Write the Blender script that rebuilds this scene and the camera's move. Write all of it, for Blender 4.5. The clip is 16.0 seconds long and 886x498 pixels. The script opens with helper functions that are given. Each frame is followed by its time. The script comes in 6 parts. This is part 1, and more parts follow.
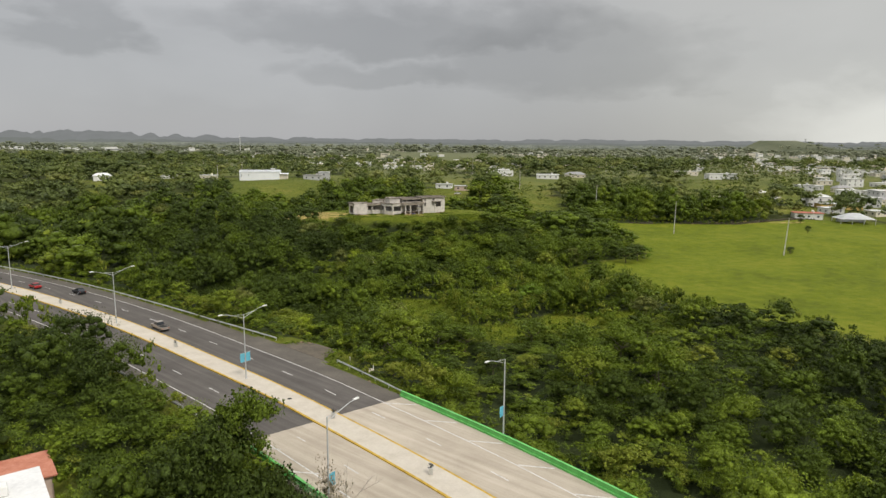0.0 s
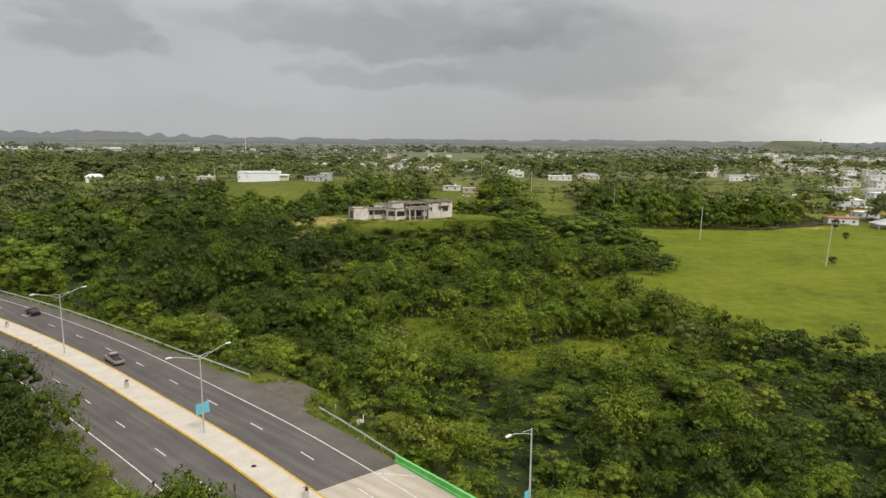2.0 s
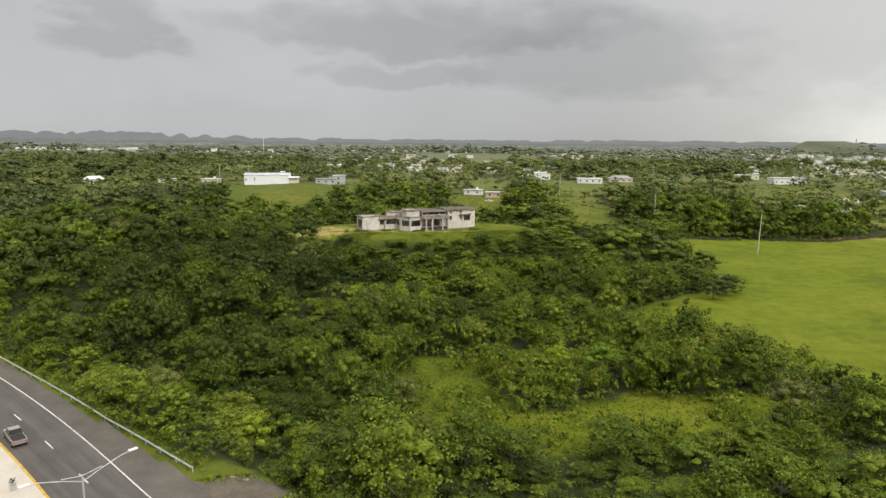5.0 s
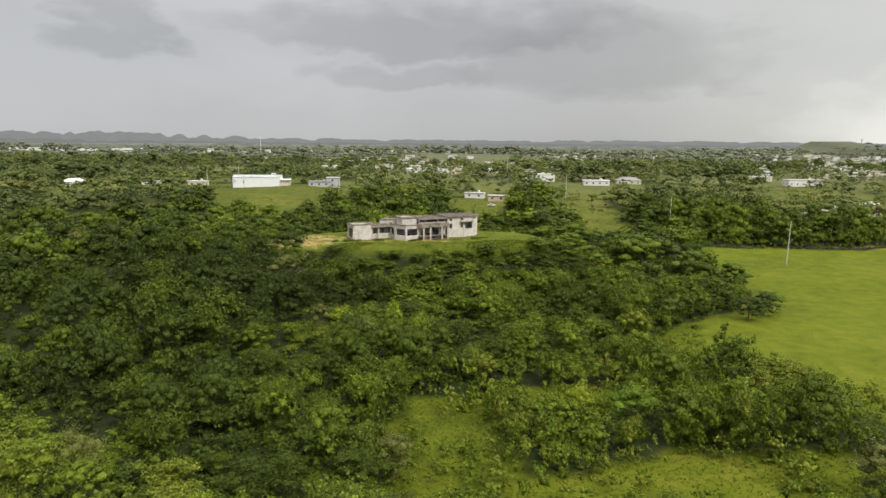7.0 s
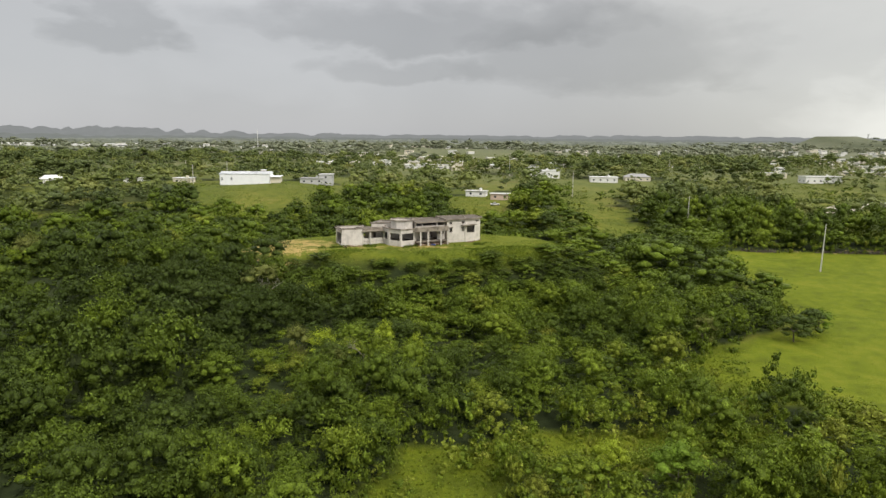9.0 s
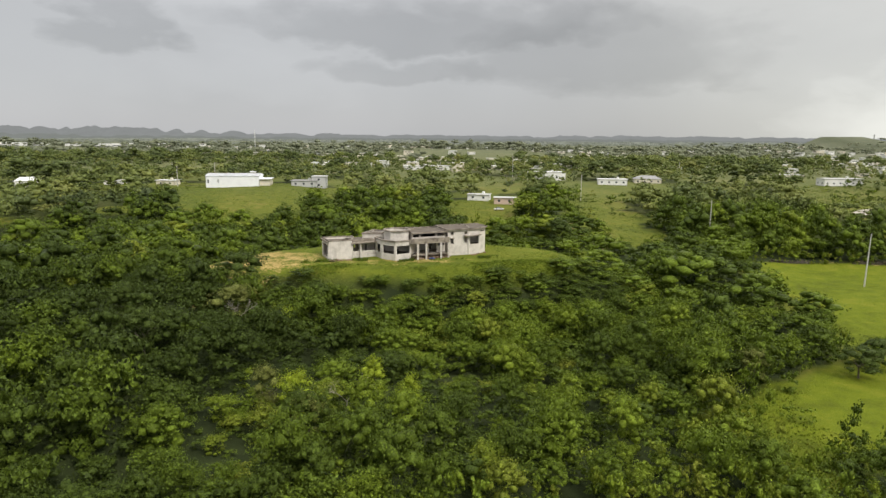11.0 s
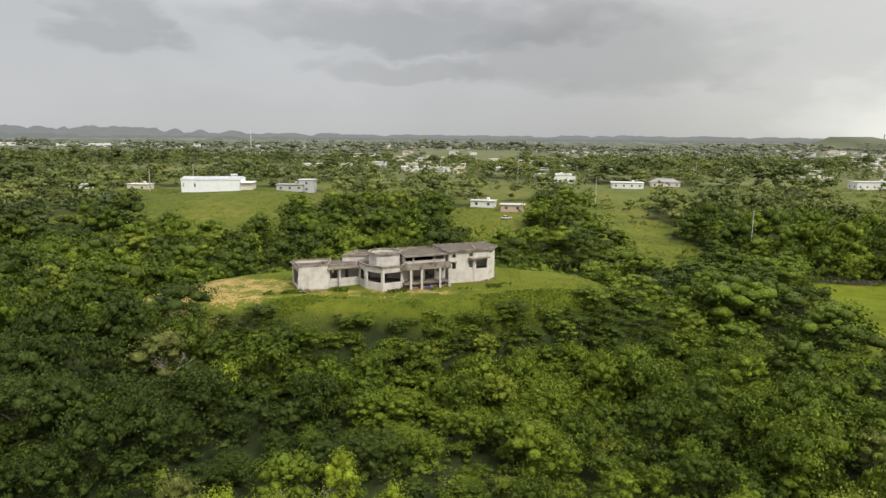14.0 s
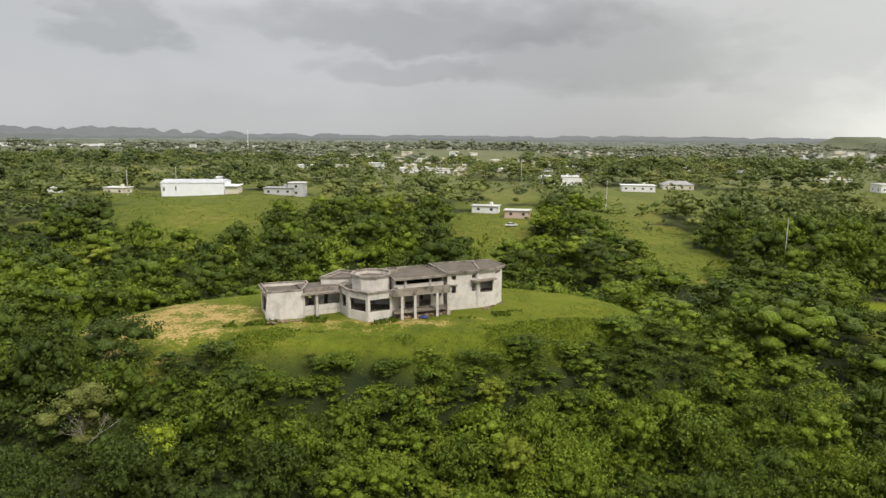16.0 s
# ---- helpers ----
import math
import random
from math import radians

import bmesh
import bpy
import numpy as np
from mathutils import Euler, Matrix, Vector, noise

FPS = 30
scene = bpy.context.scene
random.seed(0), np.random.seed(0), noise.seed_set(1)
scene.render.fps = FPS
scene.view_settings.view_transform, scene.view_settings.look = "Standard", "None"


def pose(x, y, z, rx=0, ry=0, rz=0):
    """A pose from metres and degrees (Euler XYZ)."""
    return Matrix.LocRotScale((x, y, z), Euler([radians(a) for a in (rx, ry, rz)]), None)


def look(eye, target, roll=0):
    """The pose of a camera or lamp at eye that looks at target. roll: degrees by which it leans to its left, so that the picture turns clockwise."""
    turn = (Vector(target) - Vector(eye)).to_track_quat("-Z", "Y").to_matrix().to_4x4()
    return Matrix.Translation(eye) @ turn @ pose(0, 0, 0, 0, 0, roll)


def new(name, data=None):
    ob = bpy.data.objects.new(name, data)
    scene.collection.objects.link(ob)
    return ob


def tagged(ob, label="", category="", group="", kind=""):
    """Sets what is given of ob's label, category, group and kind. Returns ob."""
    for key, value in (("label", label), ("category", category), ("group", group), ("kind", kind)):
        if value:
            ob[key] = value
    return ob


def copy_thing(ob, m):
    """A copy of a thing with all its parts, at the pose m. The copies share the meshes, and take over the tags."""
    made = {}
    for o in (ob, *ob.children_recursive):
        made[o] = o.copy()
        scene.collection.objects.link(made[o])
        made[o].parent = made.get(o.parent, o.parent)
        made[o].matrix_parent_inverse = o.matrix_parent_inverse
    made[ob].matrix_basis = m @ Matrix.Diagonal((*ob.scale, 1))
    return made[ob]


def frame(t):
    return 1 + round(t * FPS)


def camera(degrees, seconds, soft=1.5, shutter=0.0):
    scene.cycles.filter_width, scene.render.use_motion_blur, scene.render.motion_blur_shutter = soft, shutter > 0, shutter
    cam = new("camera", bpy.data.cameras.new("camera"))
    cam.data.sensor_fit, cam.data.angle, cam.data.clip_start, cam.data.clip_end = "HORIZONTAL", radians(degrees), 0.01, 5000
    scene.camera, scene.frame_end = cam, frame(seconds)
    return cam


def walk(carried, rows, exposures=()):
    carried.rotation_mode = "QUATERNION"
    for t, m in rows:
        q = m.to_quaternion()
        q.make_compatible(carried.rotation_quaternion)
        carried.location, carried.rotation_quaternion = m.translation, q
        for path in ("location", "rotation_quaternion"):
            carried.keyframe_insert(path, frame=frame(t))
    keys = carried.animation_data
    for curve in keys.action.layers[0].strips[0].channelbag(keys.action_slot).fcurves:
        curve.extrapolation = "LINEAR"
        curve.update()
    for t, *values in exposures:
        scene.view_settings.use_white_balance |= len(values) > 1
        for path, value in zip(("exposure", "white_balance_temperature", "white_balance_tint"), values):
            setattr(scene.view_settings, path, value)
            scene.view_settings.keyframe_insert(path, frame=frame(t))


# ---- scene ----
cam = camera(68.7, 16.0, 1.45)
METRES, EYE, TILT, LEAN, TURN = 186.0, 42.0, -9.45, -0.4, 0.0
ROWS = [
    (0.0, 0.0, 0.0, 0.0, 0.0, 0.0, -0.0),
    (0.5, 0.0015, 0.0315, 0.0048, 0.01, 0.0, -0.0),
    (1.0, 0.0013, 0.0628, 0.0094, 0.02, 0.02, -0.01),
    (1.5, 0.0006, 0.094, 0.0141, 0.05, 0.02, -0.02),
    (2.0, 0.0008, 0.1251, 0.0188, 0.68, 0.02, -0.12),
    (2.5, 0.0012, 0.1565, 0.0232, 1.8, 0.03, -0.29),
    (3.0, -0.0006, 0.1873, 0.0279, 2.4, 0.03, -0.4),
    (3.5, -0.002, 0.2183, 0.0323, 2.43, 0.05, -0.41),
    (4.0, -0.0022, 0.2489, 0.0371, 2.44, 0.06, -0.41),
    (6.5, -0.0067, 0.4022, 0.0621, 2.46, 0.08, -0.41),
    (7.0, -0.0075, 0.433, 0.067, 2.46, 0.1, -0.4),
    (7.5, -0.0095, 0.4637, 0.0718, 2.46, -0.05, -0.4),
    (8.0, -0.0109, 0.4923, 0.0765, 2.45, -0.3, -0.4),
    (8.5, -0.011, 0.5232, 0.0814, 2.46, -0.34, -0.41),
    (9.0, -0.0112, 0.554, 0.0861, 2.47, -0.33, -0.41),
    (11.5, -0.0189, 0.7089, 0.1101, 2.49, -0.3, -0.45),
    (12.0, -0.0209, 0.74, 0.1151, 2.51, -0.31, -0.47),
    (12.5, -0.0226, 0.7713, 0.1202, 2.51, -0.31, -0.46),
    (13.0, -0.0232, 0.8024, 0.1253, 2.54, -0.32, -0.45),
    (13.5, -0.0229, 0.8336, 0.1303, 2.54, -0.31, -0.45),
    (14.0, -0.0241, 0.8645, 0.1353, 2.53, -0.31, -0.47),
    (14.5, -0.0261, 0.8958, 0.1399, 2.54, -0.29, -0.46),
    (15.0, -0.0273, 0.9269, 0.1446, 2.55, -0.28, -0.46),
    (15.5, -0.0271, 0.958, 0.1494, 2.55, -0.28, -0.45),
    (16.0, -0.0271, 0.9872, 0.1547, 2.56, -0.28, -0.46),
]
walk(cam, [(t, pose(0, 0, EYE, TILT, LEAN, TURN) @ pose(METRES * x, METRES * y, METRES * z, 90 + pitch, roll, yaw)) for t, x, y, z, yaw, pitch, roll in ROWS],
     [(0.0, 0.08), (1.5, 0.13), (3.5, 0.25), (7.0, 0.33), (11.5, 0.35), (16.0, 0.36)])


# ---- sky and sun ----
def node(nt, kind, **kw):
    n = nt.nodes.new(kind)
    for k, v in kw.items():
        n.inputs[k].default_value = v
    return n


def ramp(nt, fac, stops):
    n = nt.nodes.new("ShaderNodeValToRGB")
    el = n.color_ramp.elements
    while len(el) < len(stops):
        el.new(0.5)
    for e, (p, c) in zip(el, stops):
        e.position, e.color = p, (*c, 1)
    nt.links.new(fac, n.inputs[0])
    return n.outputs[0]


def mix(nt, fac, a, b, blend="MIX"):
    n = nt.nodes.new("ShaderNodeMix")
    n.data_type, n.blend_type = "RGBA", blend
    for sock, v in ((n.inputs[0], fac), (n.inputs[6], a), (n.inputs[7], b)):
        if isinstance(v, (int, float)):
            sock.default_value = v
        elif isinstance(v, tuple):
            sock.default_value = (*v, 1)
        else:
            nt.links.new(v, sock)
    return n.outputs[2]


def calc(nt, op, a, b=0.0, clamp=False):
    n = nt.nodes.new("ShaderNodeMath")
    n.operation, n.use_clamp = op, clamp
    for sock, v in ((n.inputs[0], a), (n.inputs[1], b)):
        if isinstance(v, (int, float)):
            sock.default_value = v
        else:
            nt.links.new(v, sock)
    return n.outputs[0]


SUN_ELEVATION, SUN_TURN = 46.0, 142.0    # the veiled sun stands behind the way, to its right
world = bpy.data.worlds.new("overcast")
scene.world = world
world.use_nodes = True
nt = world.node_tree
nt.nodes.clear()
coord = nt.nodes.new("ShaderNodeTexCoord")
split = nt.nodes.new("ShaderNodeSeparateXYZ")
nt.links.new(coord.outputs["Generated"], split.inputs[0])
up = calc(nt, "MAXIMUM", split.outputs[2], 0.0)
# the sky's grain: soft drifts of cloud at two sizes
drift = nt.nodes.new("ShaderNodeMapping")
drift.inputs["Scale"].default_value, drift.inputs["Location"].default_value = (1.0, 1.0, 2.2), (0.35, 0.0, 0.1)
nt.links.new(coord.outputs["Generated"], drift.inputs[0])


def sky_noise(scale, detail, distort):
    n = node(nt, "ShaderNodeTexNoise", Scale=scale, Detail=detail, Roughness=0.5, Distortion=distort)
    nt.links.new(drift.outputs[0], n.inputs["Vector"])
    return n


cloud, ragged, wisp = sky_noise(3.0, 5.0, 0.3), sky_noise(9.0, 5.0, 0.2), sky_noise(26.0, 4.0, 0.2)


def swayed(axis_, by, by_fine):
    """A direction's part along one axis, shaken by the cloud's ragged edges."""
    shift = []
    for n, k in ((ragged, by), (wisp, by_fine)):
        sp = nt.nodes.new("ShaderNodeSeparateColor")
        nt.links.new(n.outputs["Color"], sp.inputs[0])
        shift.append(calc(nt, "MULTIPLY", calc(nt, "SUBTRACT", sp.outputs[axis_], 0.5), k))
    return calc(nt, "ADD", split.outputs[(0, 2)[axis_]], calc(nt, "ADD", shift[0], shift[1]))


across, height = swayed(0, 0.22, 0.05), swayed(1, 0.09, 0.022)


def bank(cx, cz, wide, above, below, edge):
    """1 inside a bank of cloud, with a soft top and a firmer underside."""
    du = calc(nt, "DIVIDE", calc(nt, "SUBTRACT", across, cx), wide)
    dv = calc(nt, "SUBTRACT", height, cz)
    dv = calc(nt, "MAXIMUM", calc(nt, "DIVIDE", dv, above), calc(nt, "DIVIDE", dv, -below))
    far_out = calc(nt, "ADD", calc(nt, "MULTIPLY", du, du), calc(nt, "MULTIPLY", dv, dv))
    return calc(nt, "DIVIDE", calc(nt, "SUBTRACT", 1.0 + 0.5 * edge, far_out), edge, True)


side = calc(nt, "ADD", calc(nt, "MULTIPLY", split.outputs[0], 0.55), 0.5)
clouds = ramp(nt, side, [(0.2, (0.425, 0.430, 0.438)), (0.45, (0.420, 0.424, 0.432)), (0.58, (0.430, 0.432, 0.434)), (0.68, (0.50, 0.50, 0.486)), (0.80, (0.53, 0.53, 0.510))])
# towards the horizon a grey rain veil, brighter to the right where the cloud thins
veil = ramp(nt, side, [(0.2, (0.410, 0.412, 0.424)), (0.40, (0.418, 0.420, 0.430)), (0.53, (0.366, 0.368, 0.374)), (0.62, (0.362, 0.362, 0.358)), (0.70, (0.43, 0.43, 0.41)), (0.80, (0.60, 0.60, 0.56))])
low = calc(nt, "SUBTRACT", 1.0, calc(nt, "MULTIPLY", up, 8.5), clamp=True)
sky_col = mix(nt, low, clouds, veil)
tone = calc(nt, "ADD", 0.90, calc(nt, "MULTIPLY", cloud.outputs[0], 0.20))
for cx, cz, wide, above, below, edge, depth in ((-0.055, 0.155, 0.27, 0.050, 0.026, 0.9, -0.19), (-0.090, 0.098, 0.13, 0.022, 0.018, 1.0, -0.14), (0.175, 0.112, 0.19, 0.056, 0.042, 1.2, -0.18),
                                                (-0.470, 0.146, 0.062, 0.040, 0.028, 1.0, -0.18), (0.36, 0.110, 0.16, 0.04, 0.04, 1.6, -0.05), (-0.36, 0.205, 0.17, 0.05, 0.05, 1.6, 0.10), (0.02, 0.215, 0.10, 0.03, 0.035, 1.4, 0.12),
                                                (-0.30, 0.085, 0.16, 0.035, 0.035, 1.6, 0.05), (0.63, 0.015, 0.17, 0.062, 0.10, 1.4, 0.26)):
    tone = calc(nt, "MULTIPLY", tone, calc(nt, "ADD", 1.0, calc(nt, "MULTIPLY", bank(cx, cz, wide, above, below, edge), depth)))
sky_col = mix(nt, 1.0, sky_col, tone, "MULTIPLY")
# overcast skies grow brighter towards the zenith
zen = calc(nt, "ADD", 1.0, calc(nt, "MULTIPLY", calc(nt, "MAXIMUM", calc(nt, "SUBTRACT", up, 0.25), 0.0), 2.6))
sky_col = mix(nt, 1.0, sky_col, zen, "MULTIPLY")
nish = nt.nodes.new("ShaderNodeTexSky")
nish.sky_type, nish.sun_disc = "NISHITA", False
nish.sun_elevation, nish.sun_rotation = radians(SUN_ELEVATION), radians(SUN_TURN)
nt.links.new(coord.outputs["Generated"], nish.inputs[0])
blue = mix(nt, 1.0, nish.outputs[0], (0.09, 0.09, 0.09), "MULTIPLY")
sky_col = mix(nt, 0.06, sky_col, blue)
back = node(nt, "ShaderNodeBackground", Strength=1.0)
nt.links.new(sky_col, back.inputs[0])
out = nt.nodes.new("ShaderNodeOutputWorld")
nt.links.new(back.outputs[0], out.inputs[0])

lamp = bpy.data.lights.new("sun", "SUN")
lamp.energy, lamp.angle, lamp.color = 1.9, radians(14), (1.0, 0.95, 0.87)
sun = new("sun", lamp)
e, a = radians(SUN_ELEVATION), radians(SUN_TURN)
sun.matrix_world = look((200 * math.cos(e) * math.sin(a), 200 * math.cos(e) * math.cos(a), 200 * math.sin(e)), (0, 0, 0))


# ---- materials ----
def material(name, rough=0.8, metal=0.0, spec=0.3):
    m = bpy.data.materials.new(name)
    m.use_nodes = True
    nt = m.node_tree
    nt.nodes.clear()
    out = nt.nodes.new("ShaderNodeOutputMaterial")
    b = node(nt, "ShaderNodeBsdfPrincipled", Roughness=rough, Metallic=metal)
    b.inputs["Specular IOR Level"].default_value = spec
    nt.links.new(b.outputs[0], out.inputs[0])
    return m, nt, b, out


def position(nt, scale=(1, 1, 1)):
    g = nt.nodes.new("ShaderNodeNewGeometry")
    mp = nt.nodes.new("ShaderNodeMapping")
    mp.inputs["Scale"].default_value = scale
    nt.links.new(g.outputs["Position"], mp.inputs[0])
    return mp.outputs[0]


def grain(nt, scale, detail=5.0, rough=0.6, stretch=(1, 1, 1), distort=0.0):
    n = node(nt, "ShaderNodeTexNoise", Scale=scale, Detail=detail, Roughness=rough, Distortion=distort)
    nt.links.new(position(nt, stretch), n.inputs["Vector"])
    return n.outputs[0]


def bump(nt, b, height, strength=0.4, distance=0.05):
    n = node(nt, "ShaderNodeBump", Strength=strength, Distance=distance)
    nt.links.new(height, n.inputs["Height"])
    nt.links.new(n.outputs[0], b.inputs["Normal"])


def mottled(name, colours, scale=0.6, fine=9.0, rough=0.85, stretch=(1, 1, 1), relief=0.25, metal=0.0, spec=0.3):
    """A surface whose colour wanders between the given colours at two scales."""
    m, nt, b, out = material(name, rough, metal, spec)
    f = calc(nt, "ADD", calc(nt, "MULTIPLY", grain(nt, scale, stretch=stretch), 0.65), calc(nt, "MULTIPLY", grain(nt, fine), 0.35))
    n = len(colours)
    col = ramp(nt, f, [(0.32 + 0.36 * i / max(1, n - 1), c) for i, c in enumerate(colours)])
    nt.links.new(col, b.inputs["Base Color"])
    if relief:
        bump(nt, b, grain(nt, fine * 2), relief)
    return m


def leaf_material(name, stops, source, blade=0.2, gloss=0.10, lively=1.0):
    """Leaves: one tint a tree, one shade and one tilt a leaf, light passing through."""
    m, nt, b, out = material(name, 0.5, 0.0, gloss)
    if source == "tint":
        a = nt.nodes.new("ShaderNodeAttribute")
        a.attribute_name = "tint"
        f = a.outputs["Fac"]
    else:
        f = nt.nodes.new("ShaderNodeObjectInfo").outputs["Random"]
    g = nt.nodes.new("ShaderNodeNewGeometry")
    cell = node(nt, "ShaderNodeTexVoronoi", Scale=1.0 / blade)
    nt.links.new(g.outputs["Position"], cell.inputs["Vector"])
    one = nt.nodes.new("ShaderNodeSeparateColor")
    nt.links.new(cell.outputs["Color"], one.inputs[0])
    f = calc(nt, "ADD", f, calc(nt, "MULTIPLY", calc(nt, "SUBTRACT", grain(nt, 0.35, 3.0), 0.5), 0.24))
    f = calc(nt, "ADD", f, calc(nt, "MULTIPLY", calc(nt, "SUBTRACT", one.outputs[0], 0.5), 0.16))
    col = ramp(nt, f, stops)
    shade = calc(nt, "ADD", 1.0 - 0.3 * lively, calc(nt, "MULTIPLY", g.outputs["Random Per Island"], 0.6 * lively))
    shade = calc(nt, "MULTIPLY", shade, calc(nt, "ADD", 1.0 - 0.28 * lively, calc(nt, "MULTIPLY", one.outputs[1], 0.56 * lively)))
    shade = calc(nt, "MULTIPLY", shade, calc(nt, "ADD", 0.45, calc(nt, "MULTIPLY", grain(nt, 1.1, 4.0, 0.7), 1.1)))
    col = mix(nt, 1.0, col, shade, "MULTIPLY")
    nt.links.new(col, b.inputs["Base Color"])
    # every leaf tilts its own way
    away = nt.nodes.new("ShaderNodeVectorMath")
    away.operation = "MULTIPLY_ADD"
    nt.links.new(cell.outputs["Color"], away.inputs[0])
    away.inputs[1].default_value, away.inputs[2].default_value = (lively, lively, 0.8 * lively), (-0.5 * lively, -0.5 * lively, -0.4 * lively)
    tilt = nt.nodes.new("ShaderNodeVectorMath")
    nt.links.new(g.outputs["Normal"], tilt.inputs[0])
    nt.links.new(away.outputs[0], tilt.inputs[1])
    unit = nt.nodes.new("ShaderNodeVectorMath")
    unit.operation = "NORMALIZE"
    nt.links.new(tilt.outputs[0], unit.inputs[0])
    nt.links.new(unit.outputs[0], b.inputs["Normal"])
    tr = nt.nodes.new("ShaderNodeBsdfTranslucent")
    nt.links.new(mix(nt, 1.0, col, (1.25, 1.2, 0.5), "MULTIPLY"), tr.inputs[0])
    mx = nt.nodes.new("ShaderNodeMixShader")
    mx.inputs[0].default_value = 0.08
    nt.links.new(b.outputs[0], mx.inputs[1])
    nt.links.new(tr.outputs[0], mx.inputs[2])
    nt.links.new(mx.outputs[0], out.inputs[0])
    return m


GREENS = [(0.0, (0.044, 0.064, 0.012)), (0.28, (0.072, 0.103, 0.013)), (0.52, (0.113, 0.158, 0.015)), (0.76, (0.148, 0.194, 0.018)), (1.0, (0.182, 0.203, 0.027))]
LEAF = leaf_material("leaves", GREENS, "tint")
LEAF_NEAR = leaf_material("leaves_near", GREENS, "object")
# haze is put into these colours: paler, greyer, flatter leaves farther off
LEAF_MID = leaf_material("leaves_middle_hazed", [(0.0, (0.064, 0.084, 0.032)), (0.25, (0.098, 0.124, 0.038)), (0.55, (0.148, 0.176, 0.048)), (1.0, (0.212, 0.224, 0.064))], "tint", 0.5, 0.1, 0.5)
LEAF_FAR = leaf_material("leaves_distant_hazed", [(0.0, (0.150, 0.166, 0.112)), (0.5, (0.186, 0.202, 0.130)), (1.0, (0.226, 0.236, 0.150))], "tint", 1.8, 0.05, 0.4)
BARK = mottled("bark", [(0.06, 0.05, 0.035), (0.13, 0.11, 0.08), (0.22, 0.20, 0.16)], 2.0, 14.0, 0.9, (1, 1, 0.3))


def ground_material():
    m, nt, b, out = material("grass", 0.9, 0.0, 0.15)
    def attr(nm):
        a = nt.nodes.new("ShaderNodeAttribute")
        a.attribute_name = nm
        return a.outputs["Fac"]
    big, mid, small = grain(nt, 0.03, 4.0), grain(nt, 0.25, 5.0), grain(nt, 2.2, 6.0, 0.7)
    f = calc(nt, "ADD", calc(nt, "MULTIPLY", big, 0.4), calc(nt, "ADD", calc(nt, "MULTIPLY", mid, 0.35), calc(nt, "MULTIPLY", small, 0.25)))
    meadow = ramp(nt, f, [(0.36, (0.060, 0.082, 0.012)), (0.45, (0.096, 0.118, 0.013)), (0.54, (0.134, 0.146, 0.016)), (0.64, (0.215, 0.188, 0.050))])
    pasture = ramp(nt, f, [(0.40, (0.086, 0.108, 0.006)), (0.5, (0.131, 0.162, 0.007)), (0.60, (0.182, 0.194, 0.016))])
    # woodland floor's own dark tone, deepened to stand for shade under the crowns
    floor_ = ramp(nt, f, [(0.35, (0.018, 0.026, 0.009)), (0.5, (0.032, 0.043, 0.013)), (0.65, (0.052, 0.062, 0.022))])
    soil = ramp(nt, f, [(0.36, (0.22, 0.145, 0.050)), (0.5, (0.39, 0.275, 0.100)), (0.64, (0.53, 0.40, 0.180))])
    col = mix(nt, attr("pasture"), meadow, pasture)
    # haze painted into the ground: field colours grow paler and greyer with distance
    far_haze = ramp(nt, f, [(0.36, (0.100, 0.114, 0.046)), (0.5, (0.130, 0.141, 0.056)), (0.64, (0.172, 0.166, 0.074))])
    col = mix(nt, attr("far_haze"), col, far_haze)
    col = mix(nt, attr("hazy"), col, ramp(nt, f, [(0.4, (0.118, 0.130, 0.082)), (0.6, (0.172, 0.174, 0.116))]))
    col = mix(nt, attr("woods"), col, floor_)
    d = calc(nt, "MULTIPLY", calc(nt, "SUBTRACT", calc(nt, "ADD", attr("soil"), calc(nt, "ADD", calc(nt, "MULTIPLY", calc(nt, "SUBTRACT", mid, 0.5), 3.2), calc(nt, "MULTIPLY", calc(nt, "SUBTRACT", small, 0.5), 3.6))), 0.62), 3.0, True)
    d = calc(nt, "MULTIPLY", d, calc(nt, "MULTIPLY", attr("soil"), 6.0, True))
    col = mix(nt, d, col, soil)
    nt.links.new(col, b.inputs["Base Color"])
    bump(nt, b, calc(nt, "ADD", small, grain(nt, 7.0, 3.0)), 0.6, 0.25)
    return m


GRASS = ground_material()


def concrete_material(name, light, dark, mould, amount, stain=0.75):
    m, nt, b, out = material(name, 0.9, 0.0, 0.2)
    base = mix(nt, grain(nt, 0.8, 6.0, 0.65), dark, light)
    streak = ramp(nt, grain(nt, 1.0, 6.0, 0.7, (1.6, 1.6, 0.22)), [(0.5 - amount, (0, 0, 0)), (0.62, (1, 1, 1))])
    blot = ramp(nt, grain(nt, 0.55, 7.0, 0.7, distort=0.4), [(0.46, (0, 0, 0)), (0.66, (1, 1, 1))])
    st = calc(nt, "MULTIPLY", calc(nt, "ADD", calc(nt, "MULTIPLY", streak, 0.3), calc(nt, "MULTIPLY", blot, 0.75)), stain, True)
    col = mix(nt, st, base, mould)
    col = mix(nt, calc(nt, "MULTIPLY", grain(nt, 16.0, 4.0), 0.25), col, dark)
    nt.links.new(col, b.inputs["Base Color"])
    bump(nt, b, grain(nt, 6.0, 8.0, 0.7), 0.35, 0.04)
    return m


